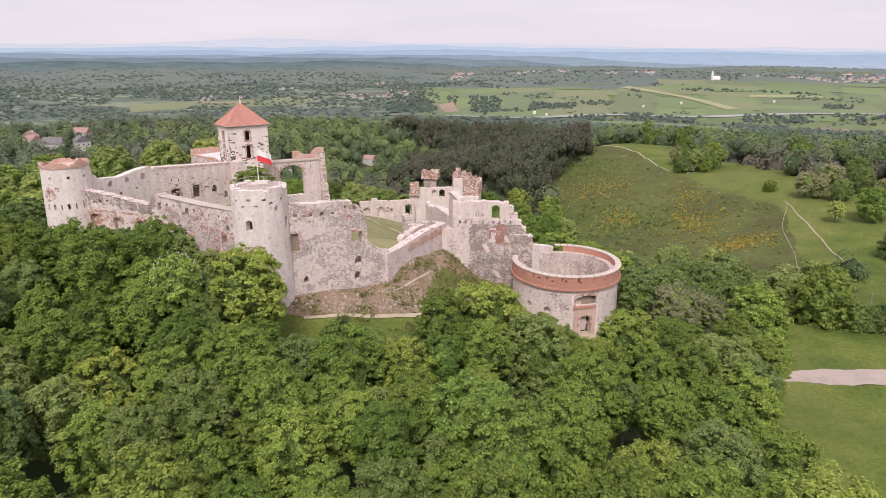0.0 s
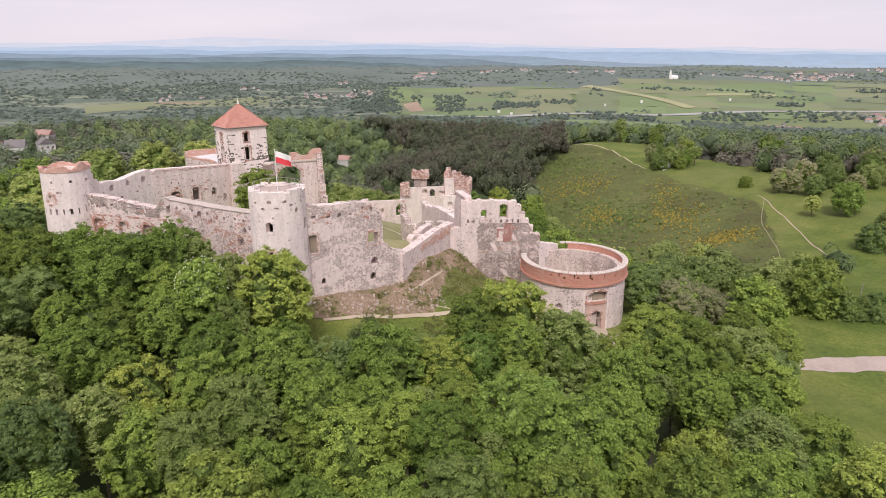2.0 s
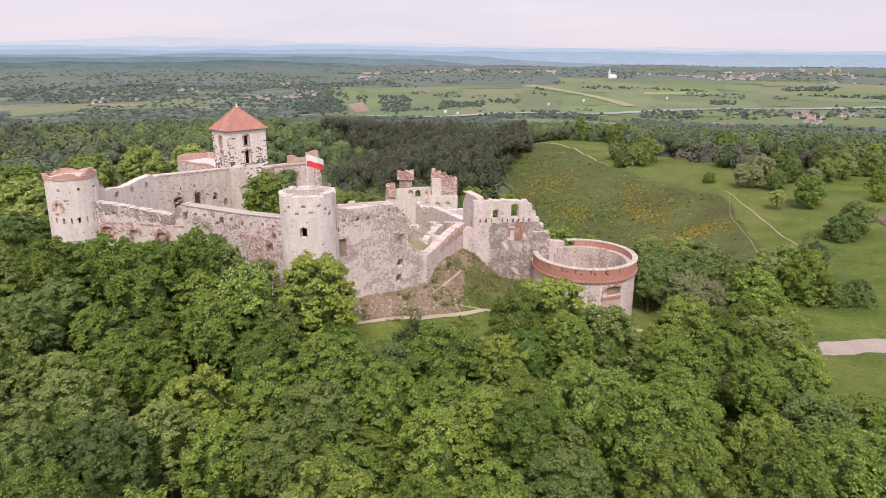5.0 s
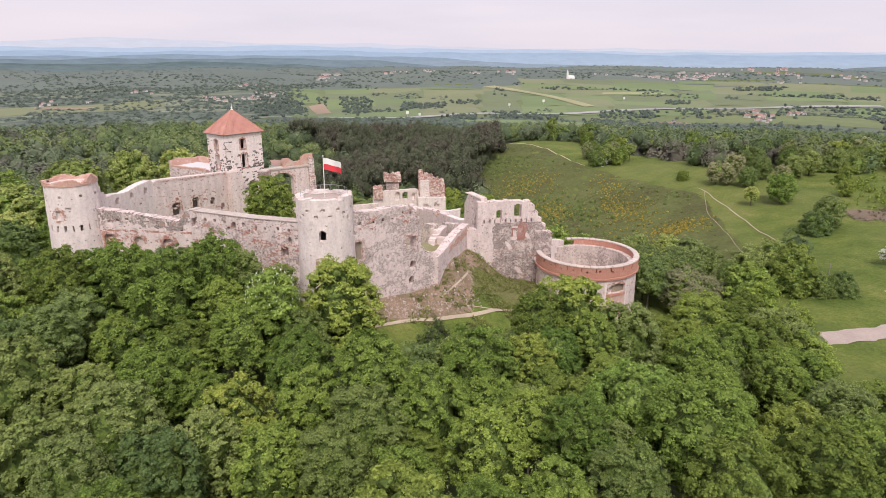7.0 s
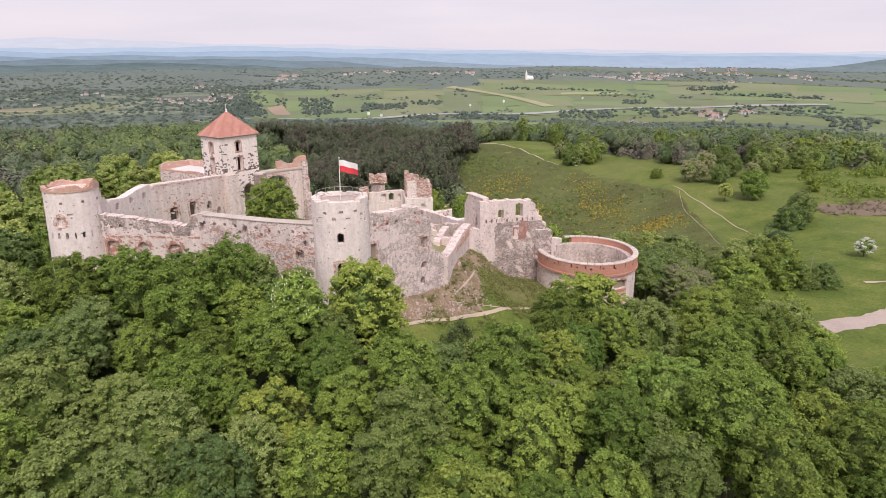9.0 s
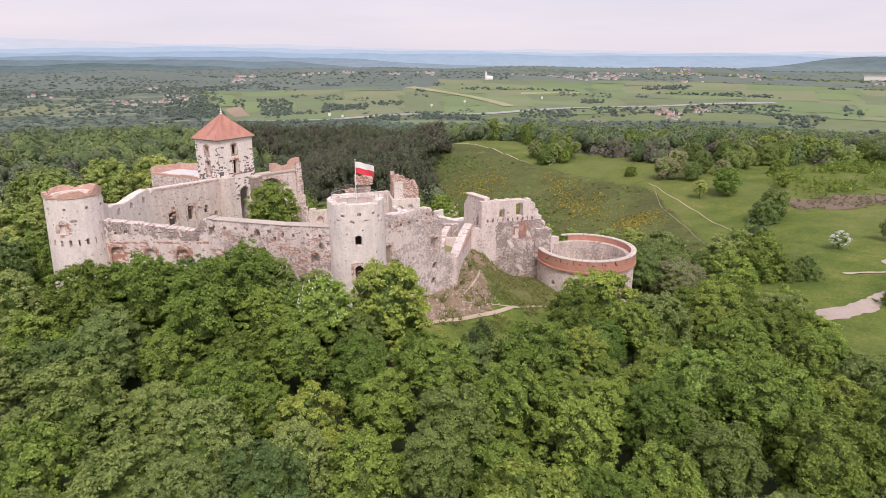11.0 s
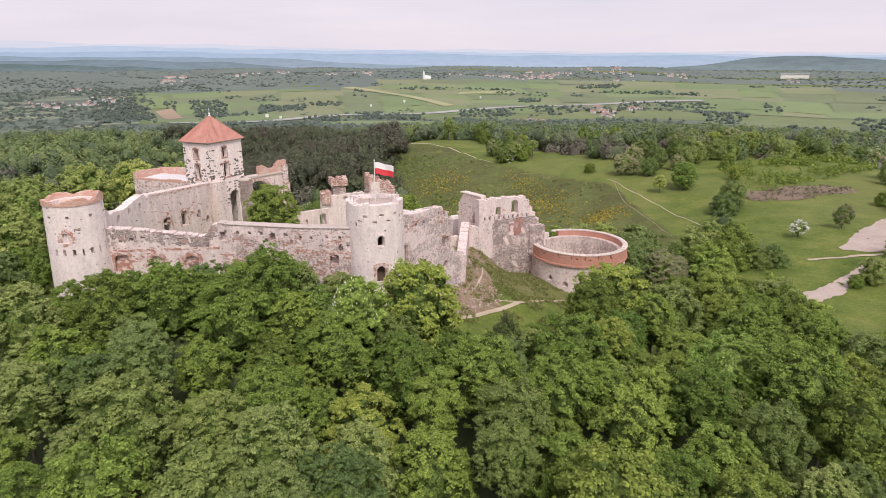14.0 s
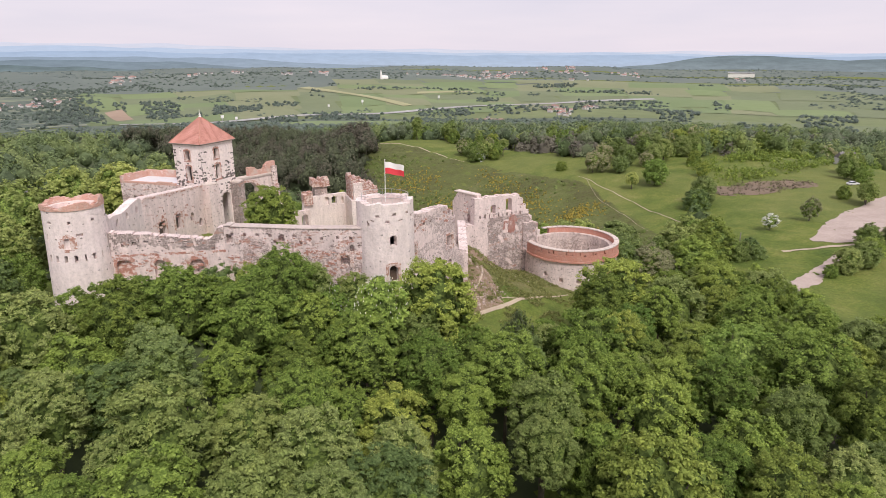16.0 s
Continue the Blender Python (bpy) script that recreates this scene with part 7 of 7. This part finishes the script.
    sep = nd.new("ShaderNodeSeparateColor")
    lk.new(cells.outputs["Color"], sep.inputs[0])
    f = mix(nd, lk, 0.6, sep.outputs[0], noise_tex(nd, lk, v, 0.004, 6.0, 0.7))
    # These greens are greyed and blued as painted haze.
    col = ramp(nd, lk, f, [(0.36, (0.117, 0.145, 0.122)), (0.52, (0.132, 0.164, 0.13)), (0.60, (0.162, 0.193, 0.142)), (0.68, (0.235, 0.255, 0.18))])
    fine = ramp(nd, lk, noise_tex(nd, lk, v, 0.06, 6.0, 0.75), [(0.35, grey(0.7)), (0.62, grey(1.15))])
    lk.new(mix(nd, lk, 1.0, col, fine, "MULTIPLY"), bsdf.inputs["Base Color"])
    return m


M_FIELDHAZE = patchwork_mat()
# Haze is painted into the plain's own colour.
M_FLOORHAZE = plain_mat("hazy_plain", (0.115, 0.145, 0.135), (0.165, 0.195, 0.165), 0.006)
M_GREYWOOD = plain_mat("weathered_wood", (0.20, 0.185, 0.165), (0.33, 0.31, 0.28), 6.0)
M_SOIL = plain_mat("ploughed_soil", (0.28, 0.20, 0.15), (0.38, 0.29, 0.22), 0.03)
M_ROADWAY = plain_mat("grey_motorway", (0.33, 0.32, 0.32), (0.43, 0.42, 0.42), 0.02)
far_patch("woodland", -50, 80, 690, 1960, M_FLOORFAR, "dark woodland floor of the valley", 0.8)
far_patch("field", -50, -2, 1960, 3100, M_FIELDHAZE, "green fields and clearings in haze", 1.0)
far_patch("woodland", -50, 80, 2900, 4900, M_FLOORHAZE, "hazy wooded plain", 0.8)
far_patch("field", -2, 78, 1960, 2900, M_FIELD, "wide green fields beyond the motorway", 1.0)
# Field greens are paled and blued a little for distance haze.
M_FIELDS = [plain_mat("sown_field_" + word, lo, hi, 0.03) for word, lo, hi in (("bright", (0.165, 0.22, 0.10), (0.21, 0.265, 0.125)), ("dull", (0.145, 0.18, 0.10), (0.19, 0.22, 0.125)), ("fallow", (0.185, 0.21, 0.115), (0.235, 0.25, 0.145)), ("young", (0.15, 0.205, 0.095), (0.185, 0.24, 0.115)))]
f_rng = random.Random(31)
a_ = -1.0
while a_ < 66:
    w_ = f_rng.uniform(2.2, 5.5)
    r_ = 1985.0 + 30 * max(0, a_ - 10) ** 0.55
    r_end = 2880 + 440 * smooth_step(13, 19, a_) * (1 - smooth_step(50, 58, a_))
    while r_ < r_end - 20:
        d_ = f_rng.uniform(110, 330)
        far_patch("field", a_, a_ + w_ + 0.05, r_, min(r_ + d_, r_end) + 4, f_rng.choice(M_FIELDS), "strip of green field beyond the motorway", 2.0 + f_rng.uniform(0, 0.3), f_rng.uniform(-1.0, 0.0))
        r_ += d_
    a_ += w_
far_patch("field", 25.4, 30.5, 2745, 2800, M_FIELD3, "pale straw-coloured strip field", 3.0)
far_patch("field", 0.2, 1.5, 2160, 2420, M_SOIL, "brown ploughed strip field", 3.0, -0.6)
far_patch("field", 46, 78, 1790, 1995, M_FIELDS[1], "green pasture on the far slope", 2.0)
far_patch("field", 5, 34, 1560, 1900, M_FIELDS[0], "light green meadow before the motorway", 1.6)
far_patch("field", -26, -12, 2330, 2520, M_FIELDS[2], "pale clearing among the valley woods", 2.0)
far_patch("field", -21, -17, 2440, 2480, M_SOIL, "brown ploughed patch in the clearing", 3.0)


def bearing_line(pts, w, name, mat, label, cat):
    xy = [(r * math.sin(radians(a)), r * math.cos(radians(a))) for a, r in pts]
    return ribbon(name, xy, w, mat, label, cat, lift=4.0, step=25, wob=0.0)


bearing_line([(0.2, 1944), (3.5, 1942), (8, 1960), (16, 2051), (24.5, 2182), (34, 2343), (40, 2460), (46, 2560)], 34, "road", M_ROADWAY, "pale grey motorway crossing the fields", "motorway")

bearing_line([(15.6, 3010), (17.4, 2850), (19.6, 2650), (22.0, 2460), (24.3, 2300)], [60, 62, 58, 50, 40], "field", M_FIELD3, "long pale straw-coloured strip field", "field")

# far woods
x, y = scatter(9500, 700, 1900, -48, 68)
az = np.degrees(np.arctan2(x, y))
rr = np.hypot(x, y)
open_land = ((az > 4) & (az < 24) & (rr > 1620) & (np.sin(x / 70) * np.sin(y / 60) < 0.45)) | ((az >= 24) & (az < 46) & (rr > 1790) & (np.sin(x / 75) * np.sin(y / 66) < -0.1)) | ((az > 46) & (rr > 1780 + 60 * np.sin(az))) | ((np.sin(x / 160 + 1) * np.sin(y / 130) > 0.55) & (rr > 1000))
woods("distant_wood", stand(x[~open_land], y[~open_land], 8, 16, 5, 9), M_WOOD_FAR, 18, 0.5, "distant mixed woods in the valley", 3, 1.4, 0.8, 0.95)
def belts(x, y):
    """Where the far valley is wooded: long uneven belts with clearings between them."""
    return np.sin(x / 170 + 1.7 * np.sin(y / 420)) + np.sin(y / 105 + 2.1 * np.sin(x / 280)) + 0.7 * np.sin(x / 61 + y / 83 + 1) + 0.4 * np.sin(x / 29 - y / 47)


def stand_in(a0, a1, r0, r1, cover):
    """A stand of trees between two bearings and two distances, with loose edges."""
    area = radians(a1 - a0) * (r1 ** 2 - r0 ** 2) / 2
    n = int(cover * area / 210)
    a, r = wr.uniform(a0, a1, n) + wr.normal(0, 0.06 * (a1 - a0), n), wr.uniform(r0, r1, n) + wr.normal(0, 0.08 * (r1 - r0), n)
    return r * np.sin(np.radians(a)), r * np.cos(np.radians(a))


# the wooded valley and the slopes of the far ridge
x, y = scatter(17000, 1930, 3150, -46, 70)
az, rr = np.degrees(np.arctan2(x, y)), np.hypot(x, y)
b_ = belts(x, y)
sel = np.where(az < -1.5 + 1.2 * np.sin(rr / 130), b_ > -1.25, np.where(rr > 2930 + 60 * np.sin(az * 0.9) + 420 * smooth_step(13, 19, az), b_ > -0.6, np.where(az > 43, b_ > 1.45, b_ > 1.95)))
sel &= ~((az > -26) & (az < -12) & (np.abs(rr - 2420 - 7 * (az + 19)) < 130) & (b_ < 0.9))
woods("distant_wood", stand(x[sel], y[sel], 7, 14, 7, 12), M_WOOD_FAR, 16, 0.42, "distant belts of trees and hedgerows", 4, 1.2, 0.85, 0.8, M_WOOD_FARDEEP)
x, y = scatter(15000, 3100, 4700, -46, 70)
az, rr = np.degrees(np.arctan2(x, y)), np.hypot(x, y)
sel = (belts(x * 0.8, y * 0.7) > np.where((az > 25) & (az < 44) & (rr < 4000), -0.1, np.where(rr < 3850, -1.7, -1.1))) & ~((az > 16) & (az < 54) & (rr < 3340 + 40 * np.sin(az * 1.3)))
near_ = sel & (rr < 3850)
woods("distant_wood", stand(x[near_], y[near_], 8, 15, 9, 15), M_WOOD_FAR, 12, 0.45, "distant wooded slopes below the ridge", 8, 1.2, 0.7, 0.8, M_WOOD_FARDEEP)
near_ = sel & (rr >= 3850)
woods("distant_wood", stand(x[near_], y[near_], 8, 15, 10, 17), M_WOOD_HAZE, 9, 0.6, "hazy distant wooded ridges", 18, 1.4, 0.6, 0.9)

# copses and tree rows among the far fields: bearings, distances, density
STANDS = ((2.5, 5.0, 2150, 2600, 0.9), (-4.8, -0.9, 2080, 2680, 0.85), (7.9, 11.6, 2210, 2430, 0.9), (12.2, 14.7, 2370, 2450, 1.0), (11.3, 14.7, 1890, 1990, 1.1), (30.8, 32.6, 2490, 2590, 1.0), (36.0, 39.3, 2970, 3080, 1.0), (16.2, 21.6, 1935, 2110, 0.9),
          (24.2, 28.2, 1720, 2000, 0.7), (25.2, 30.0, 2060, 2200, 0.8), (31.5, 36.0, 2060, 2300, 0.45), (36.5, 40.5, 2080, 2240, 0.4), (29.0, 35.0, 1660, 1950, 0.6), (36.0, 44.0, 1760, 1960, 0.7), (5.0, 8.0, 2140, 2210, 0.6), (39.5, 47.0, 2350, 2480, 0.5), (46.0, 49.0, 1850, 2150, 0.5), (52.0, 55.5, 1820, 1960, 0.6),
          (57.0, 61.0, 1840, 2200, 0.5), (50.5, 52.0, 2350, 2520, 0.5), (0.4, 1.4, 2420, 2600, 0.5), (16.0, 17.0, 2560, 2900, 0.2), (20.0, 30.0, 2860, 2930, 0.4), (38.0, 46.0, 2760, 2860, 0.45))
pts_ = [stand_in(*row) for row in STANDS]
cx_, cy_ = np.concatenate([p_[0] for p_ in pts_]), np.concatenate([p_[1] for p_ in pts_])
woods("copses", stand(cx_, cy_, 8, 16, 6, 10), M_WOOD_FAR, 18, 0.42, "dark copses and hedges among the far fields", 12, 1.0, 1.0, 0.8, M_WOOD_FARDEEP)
for a_, r_, k_ in ((8.1, 1994, 0.85), (9.2, 1960, 0.7), (17.3, 2281, 0.7), (20.3, 2343, 0.8), (27.2, 2534, 0.8)):
    x, y = r_ * math.sin(radians(a_)), r_ * math.cos(radians(a_))
    board = thing("billboard", (x, y, gz(x, y) + 3), "white roadside billboard beside the motorway", "billboard", "billboards by the motorway")
    bm = bmesh.new()
    box(bm, (0, 0, 14 * k_), (11 * k_, 1.2, 11 * k_), 10, 0.2)
    part("panel", bm, M_POLE, board)
    bm = bmesh.new()
    rod(bm, (0, 0.8, -3), (0, 0.8, 10 * k_), 0.8)
    part("post", bm, M_STEEL, board)

# wooden poles by the meadow
for x, y, h, two in ((46, 104.5, 7.0, True), (79, 108, 6.5, False)):
    up = thing("utility_pole", (x, y, gz(x, y)), "weathered grey wooden pole at the meadow's edge", "utility pole")
    bm = bmesh.new()
    rod(bm, (0, 0, -0.6), (0.15, 0, h), 0.14, 0.10)
    part("post", bm, M_GREYWOOD, up)
    if two:
        bm = bmesh.new()
        rod(bm, (1.2, 0, -0.6), (0.25, 0, h - 0.4), 0.13, 0.10)
        part("stay", bm, M_GREYWOOD, up)

# white car parked at the meadow's edge
M_CARPAINT = plain_mat("white_car_paint", (0.74, 0.74, 0.75), (0.80, 0.80, 0.81), 3.0, 0.3, 0.0, 0.0)
M_GLASS = plain_mat("dark_car_glass", (0.03, 0.035, 0.04), (0.06, 0.065, 0.07), 3.0, 0.12, 0.0, 0.0)
M_TYRE = plain_mat("black_rubber", (0.02, 0.02, 0.02), (0.04, 0.04, 0.04), 20.0, 0.9)
car = thing("parked_car", (181.5, 137.3, gz(181.5, 137.3)), "small white car parked on the grass", "car")


def car_shell(profile_pts, half, bev):
    """A solid from a side outline, with rounded edges."""
    bm_ = bmesh.new()
    rows = [[bm_.verts.new((x, y, z)) for x, z in profile_pts] for y in (-half, half)]
    n_ = len(profile_pts)
    bm_.faces.new(rows[0][::-1])
    bm_.faces.new(rows[1])
    for i in range(n_):
        bm_.faces.new((rows[0][i], rows[0][(i + 1) % n_], rows[1][(i + 1) % n_], rows[1][i]))
    bmesh.ops.recalc_face_normals(bm_, faces=bm_.faces)
    bmesh.ops.bevel(bm_, geom=list(bm_.edges), offset=bev, segments=2, affect="EDGES")
    return bm_


part("body", car_shell([(-2.1, 0.35), (2.1, 0.35), (2.15, 0.7), (1.9, 0.88), (0.95, 0.98), (-1.95, 1.0), (-2.15, 0.75)], 0.86, 0.07), M_CARPAINT, car)
part("cabin_glass", car_shell([(0.95, 0.96), (0.25, 1.4), (-1.3, 1.42), (-1.85, 0.98)], 0.74, 0.05), M_GLASS, car, "dark window glass")
part("roof", car_shell([(0.2, 1.39), (0.1, 1.46), (-1.2, 1.48), (-1.35, 1.4)], 0.70, 0.03), M_CARPAINT, car)
for sx in (-1.3, 1.3):
    for sy in (-0.8, 0.8):
        bm = bmesh.new()
        rod(bm, (sx, sy - 0.1, 0.32), (sx, sy + 0.1, 0.32), 0.32, seg=16)
        wheel = part("wheel", bm, M_TYRE, car, "black tyre")
        bm = bmesh.new()
        rod(bm, (sx, sy - 0.115, 0.32), (sx, sy + 0.115, 0.32), 0.19, seg=12)
        part("rim", bm, M_STEEL, wheel)
for sy in (-0.6, 0.6):
    bm = bmesh.new()
    box(bm, (2.1, sy, 0.72), (0.12, 0.34, 0.16), 0, 0.03)
    part("headlight", bm, M_POLE, car)
car.rotation_euler = (0, 0, radians(-20))

# houses of the far villages
M_HOUSEWALL = plain_mat("pale_render", (0.50, 0.48, 0.47), (0.70, 0.68, 0.67), 0.6)
# Roof red is dulled to paint in the haze over far villages.
M_ROOFRED = plain_mat("red_house_roof", (0.34, 0.21, 0.185), (0.44, 0.30, 0.265), 0.8)
M_ROOFGREY = plain_mat("grey_house_roof", (0.15, 0.135, 0.135), (0.26, 0.24, 0.24), 0.8)


def make_house(roof_mat, w, d, h, label):
    root = thing("house", (0, 0, -520), label, "house", "houses of the far villages")
    bm = bmesh.new()
    box(bm, (0, 0, h / 2 - 1), (w, d, h + 2))
    part("wall", bm, M_HOUSEWALL, root)
    rh, o = w * 0.42, 0.5
    vs = [(-w / 2 - o, -d / 2 - o, h), (w / 2 + o, -d / 2 - o, h), (w / 2 + o, d / 2 + o, h), (-w / 2 - o, d / 2 + o, h), (0, -d / 2 - o, h + rh), (0, d / 2 + o, h + rh)]
    child("roof", tri_mesh("roof", vs, [(0, 1, 4), (2, 3, 5), (1, 2, 5, 4), (3, 0, 4, 5), (0, 3, 2, 1)], roof_mat), root)
    bm = bmesh.new()
    box(bm, (w * 0.2, d * 0.2, h + rh * 0.8), (0.9, 0.9, 1.8))
    part("chimney", bm, M_HOUSEWALL, root)
    for k in range(3):
        bm = bmesh.new()
        box(bm, (-w / 3 + k * w / 3, -d / 2 - 0.03, h * 0.55), (1.3, 0.1, 1.4))
        part("window", bm, M_DARK, root)
    return root


houses = [make_house(M_ROOFRED, 10, 13, 5.5, "pale house with a red pitched roof"), make_house(M_ROOFGREY, 11, 12, 6, "pale house with a grey pitched roof"), make_house(M_ROOFRED, 14, 18, 6, "wide pale house with a red roof")]
hr = random.Random(9)


def village(n, az0, az1, r0, r1, s=1.0):
    """n houses in loose groups of six or so, between two bearings and two distances."""
    for k in range(n):
        if k % 6 == 0:
            ca, cr = hr.uniform(az0, az1), hr.uniform(r0, r1)
        a, r = radians(ca + hr.gauss(0, 0.45)), cr + hr.gauss(0, 45)
        x, y = r * math.sin(a), r * math.cos(a)
        copy_thing(houses[hr.choice([0, 0, 1, 1, 2])], pose(x, y, gz(x, y) + 3.5 * s, 0, 0, hr.uniform(0, 360))).scale = (s, s, s)


village(96, 29, 40, 3420, 4050, 0.9)
village(22, 38, 46, 3300, 3900, 0.9)
village(24, 7, 17, 3400, 3620, 0.9)
village(10, 23.5, 29, 3440, 3700, 0.8)
village(22, 0.0, 2.7, 3300, 3900, 0.9)
village(38, -8.6, 0.5, 2480, 2720, 0.72)
village(8, -5.6, -3.3, 3030, 3280, 0.7)
village(6, -2, 1.5, 3100, 3300, 0.7)
village(14, -36, -30, 2800, 3100, 0.7)
village(14, -22, -10, 2500, 2900, 0.75)
village(12, 30.5, 32.3, 1690, 1900, 0.8)
village(26, 33, 42, 2050, 2330, 0.85)
village(6, 44, 62, 3100, 3700, 0.8)
for (x, y), k, s, turn in zip(HOUSE_SPOTS, (0, 1, 0, 0, 1, 1, 0), (0.6, 0.65, 0.85, 0.7, 0.8, 0.75, 0.8), (70, 30, 20, 60, 110, 40, 85)):
    copy_thing(houses[k], pose(x, y, gz(x, y) + (2.2 if x < -200 else 1.0), 0, 0, turn)).scale = (s, s, s)
for x, y, k, s in ((227, 166, 1, 0.55),):
    copy_thing(houses[k], pose(x, y, gz(x, y), 0, 0, 25 + 40 * k)).scale = (s, s, s)

# church on the ridge
xa = radians(22.6)
cx, cy = 3330 * math.sin(xa), 3330 * math.cos(xa)
church = thing("church", (cx, cy, gz(cx, cy)), "white village church with a tall spired tower", "church")
bm = bmesh.new()
box(bm, (-10, 0, 15), (8, 8, 32))
bmesh.ops.create_cone(bm, cap_ends=True, segments=4, radius1=5.6, radius2=0.3, depth=17, matrix=pose(-10, 0, 39.5, 0, 0, 45))
part("tower", bm, M_POLE, church)
child("nave", tri_mesh("nave", [(-7, -10, -3), (26, -10, -3), (26, 10, -3), (-7, 10, -3), (-7, -10, 10), (26, -10, 10), (26, 10, 10), (-7, 10, 10), (-7, 0, 22), (26, 0, 19)],
                       [(0, 1, 5, 4), (2, 3, 7, 6), (1, 2, 6, 9, 5), (3, 0, 4, 8, 7), (4, 5, 9, 8), (6, 7, 8, 9)], M_POLE), church)
# pale warehouse on the far slope
xa = radians(52.8)
hx, hy = 3800 * math.sin(xa), 3800 * math.cos(xa)
ware = thing("warehouse", (hx, hy, gz(hx, hy)), "long pale flat-roofed warehouse", "warehouse")
bm = bmesh.new()
box(bm, (0, 0, 10), (130, 60, 24), -53)
part("wall", bm, M_POLE, ware)
bm = bmesh.new()
box(bm, (0, 0, 23), (134, 64, 2.5), -53)
part("roof", bm, M_STEEL, ware)


# blue hills along the horizon: a glowing backdrop with haze in its colours
def ridge(az0, az1, r, base, heights, col, seed, label, grain=0.05):
    """A long hill backdrop at distance r; heights: (bearing, top) points. It glows, and its colours paint the haze."""
    m, nd, lk, bsdf = material("hazy_hills_" + str(seed), 1.0)
    bsdf.inputs["Specular IOR Level"].default_value = 0.0
    v = coords(nd, lk)
    n1 = noise_tex(nd, lk, coords(nd, lk, (1, 1, 6)), 0.009, 8.0, 0.7)
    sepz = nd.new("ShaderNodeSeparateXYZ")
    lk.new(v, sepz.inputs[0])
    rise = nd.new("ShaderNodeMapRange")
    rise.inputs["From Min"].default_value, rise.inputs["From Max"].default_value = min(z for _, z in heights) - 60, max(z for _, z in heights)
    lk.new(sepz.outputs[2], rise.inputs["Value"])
    # Painted haze: each hill turns paler towards its foot.
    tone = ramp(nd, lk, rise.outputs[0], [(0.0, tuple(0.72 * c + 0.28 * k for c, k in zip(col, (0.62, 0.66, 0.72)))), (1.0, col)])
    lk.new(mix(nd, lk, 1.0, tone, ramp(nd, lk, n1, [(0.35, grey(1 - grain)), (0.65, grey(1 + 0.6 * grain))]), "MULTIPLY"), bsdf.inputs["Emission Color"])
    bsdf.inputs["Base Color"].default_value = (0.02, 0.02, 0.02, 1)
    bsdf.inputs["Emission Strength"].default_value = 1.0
    n = 260
    az = np.linspace(az0, az1, n)
    ha, hz = zip(*heights)
    top = np.interp(az, ha, hz)
    rng = np.random.default_rng(seed)
    for k in range(1, 7):
        top = top + rng.uniform(3.0, 7.0) / k * np.sin(az * k * 0.29 + rng.uniform(0, 6))
    top = top + rng.normal(0, 0.35, n)
    X, Y = np.sin(np.radians(az)), np.cos(np.radians(az))
    lo = np.stack([X * (r - 120), Y * (r - 120), np.full(n, base)], 1)
    hi = np.stack([X * r, Y * r, top], 1)
    back = np.stack([X * (r + 60), Y * (r + 60), np.full(n, base)], 1)
    q = np.concatenate([np.stack([lo[:-1], lo[1:], hi[1:], hi[:-1]], 1), np.stack([hi[:-1], hi[1:], back[1:], back[:-1]], 1)])
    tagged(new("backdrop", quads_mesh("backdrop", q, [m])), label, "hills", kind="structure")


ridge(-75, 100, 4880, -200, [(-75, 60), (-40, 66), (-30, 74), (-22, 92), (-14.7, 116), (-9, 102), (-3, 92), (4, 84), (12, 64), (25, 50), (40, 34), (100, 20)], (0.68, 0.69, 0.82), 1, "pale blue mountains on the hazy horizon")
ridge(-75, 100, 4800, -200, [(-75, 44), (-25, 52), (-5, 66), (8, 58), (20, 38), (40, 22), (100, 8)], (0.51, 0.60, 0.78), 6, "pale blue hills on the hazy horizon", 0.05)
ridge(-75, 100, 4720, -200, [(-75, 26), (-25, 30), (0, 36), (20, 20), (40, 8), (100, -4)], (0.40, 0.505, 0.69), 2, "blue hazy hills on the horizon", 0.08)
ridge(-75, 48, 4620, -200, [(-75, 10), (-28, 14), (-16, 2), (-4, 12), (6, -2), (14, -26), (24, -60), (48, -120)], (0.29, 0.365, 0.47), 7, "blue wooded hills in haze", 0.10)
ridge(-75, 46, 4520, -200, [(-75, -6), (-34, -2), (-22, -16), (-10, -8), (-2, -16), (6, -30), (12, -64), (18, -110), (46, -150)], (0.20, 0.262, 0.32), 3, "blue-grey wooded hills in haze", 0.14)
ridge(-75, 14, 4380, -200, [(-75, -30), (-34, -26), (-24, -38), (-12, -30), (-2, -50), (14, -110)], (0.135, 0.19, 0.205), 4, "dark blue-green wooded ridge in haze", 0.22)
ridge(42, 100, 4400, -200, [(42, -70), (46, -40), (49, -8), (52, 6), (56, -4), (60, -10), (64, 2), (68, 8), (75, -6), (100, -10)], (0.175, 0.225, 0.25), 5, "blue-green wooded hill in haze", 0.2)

# the patterns from which the trees and houses were copied are not part of the place
for pattern in [p for p, _ in protos + far_protos + mids + [blossom]] + houses:
    for o in (*pattern.children_recursive, pattern):
        bpy.data.objects.remove(o)
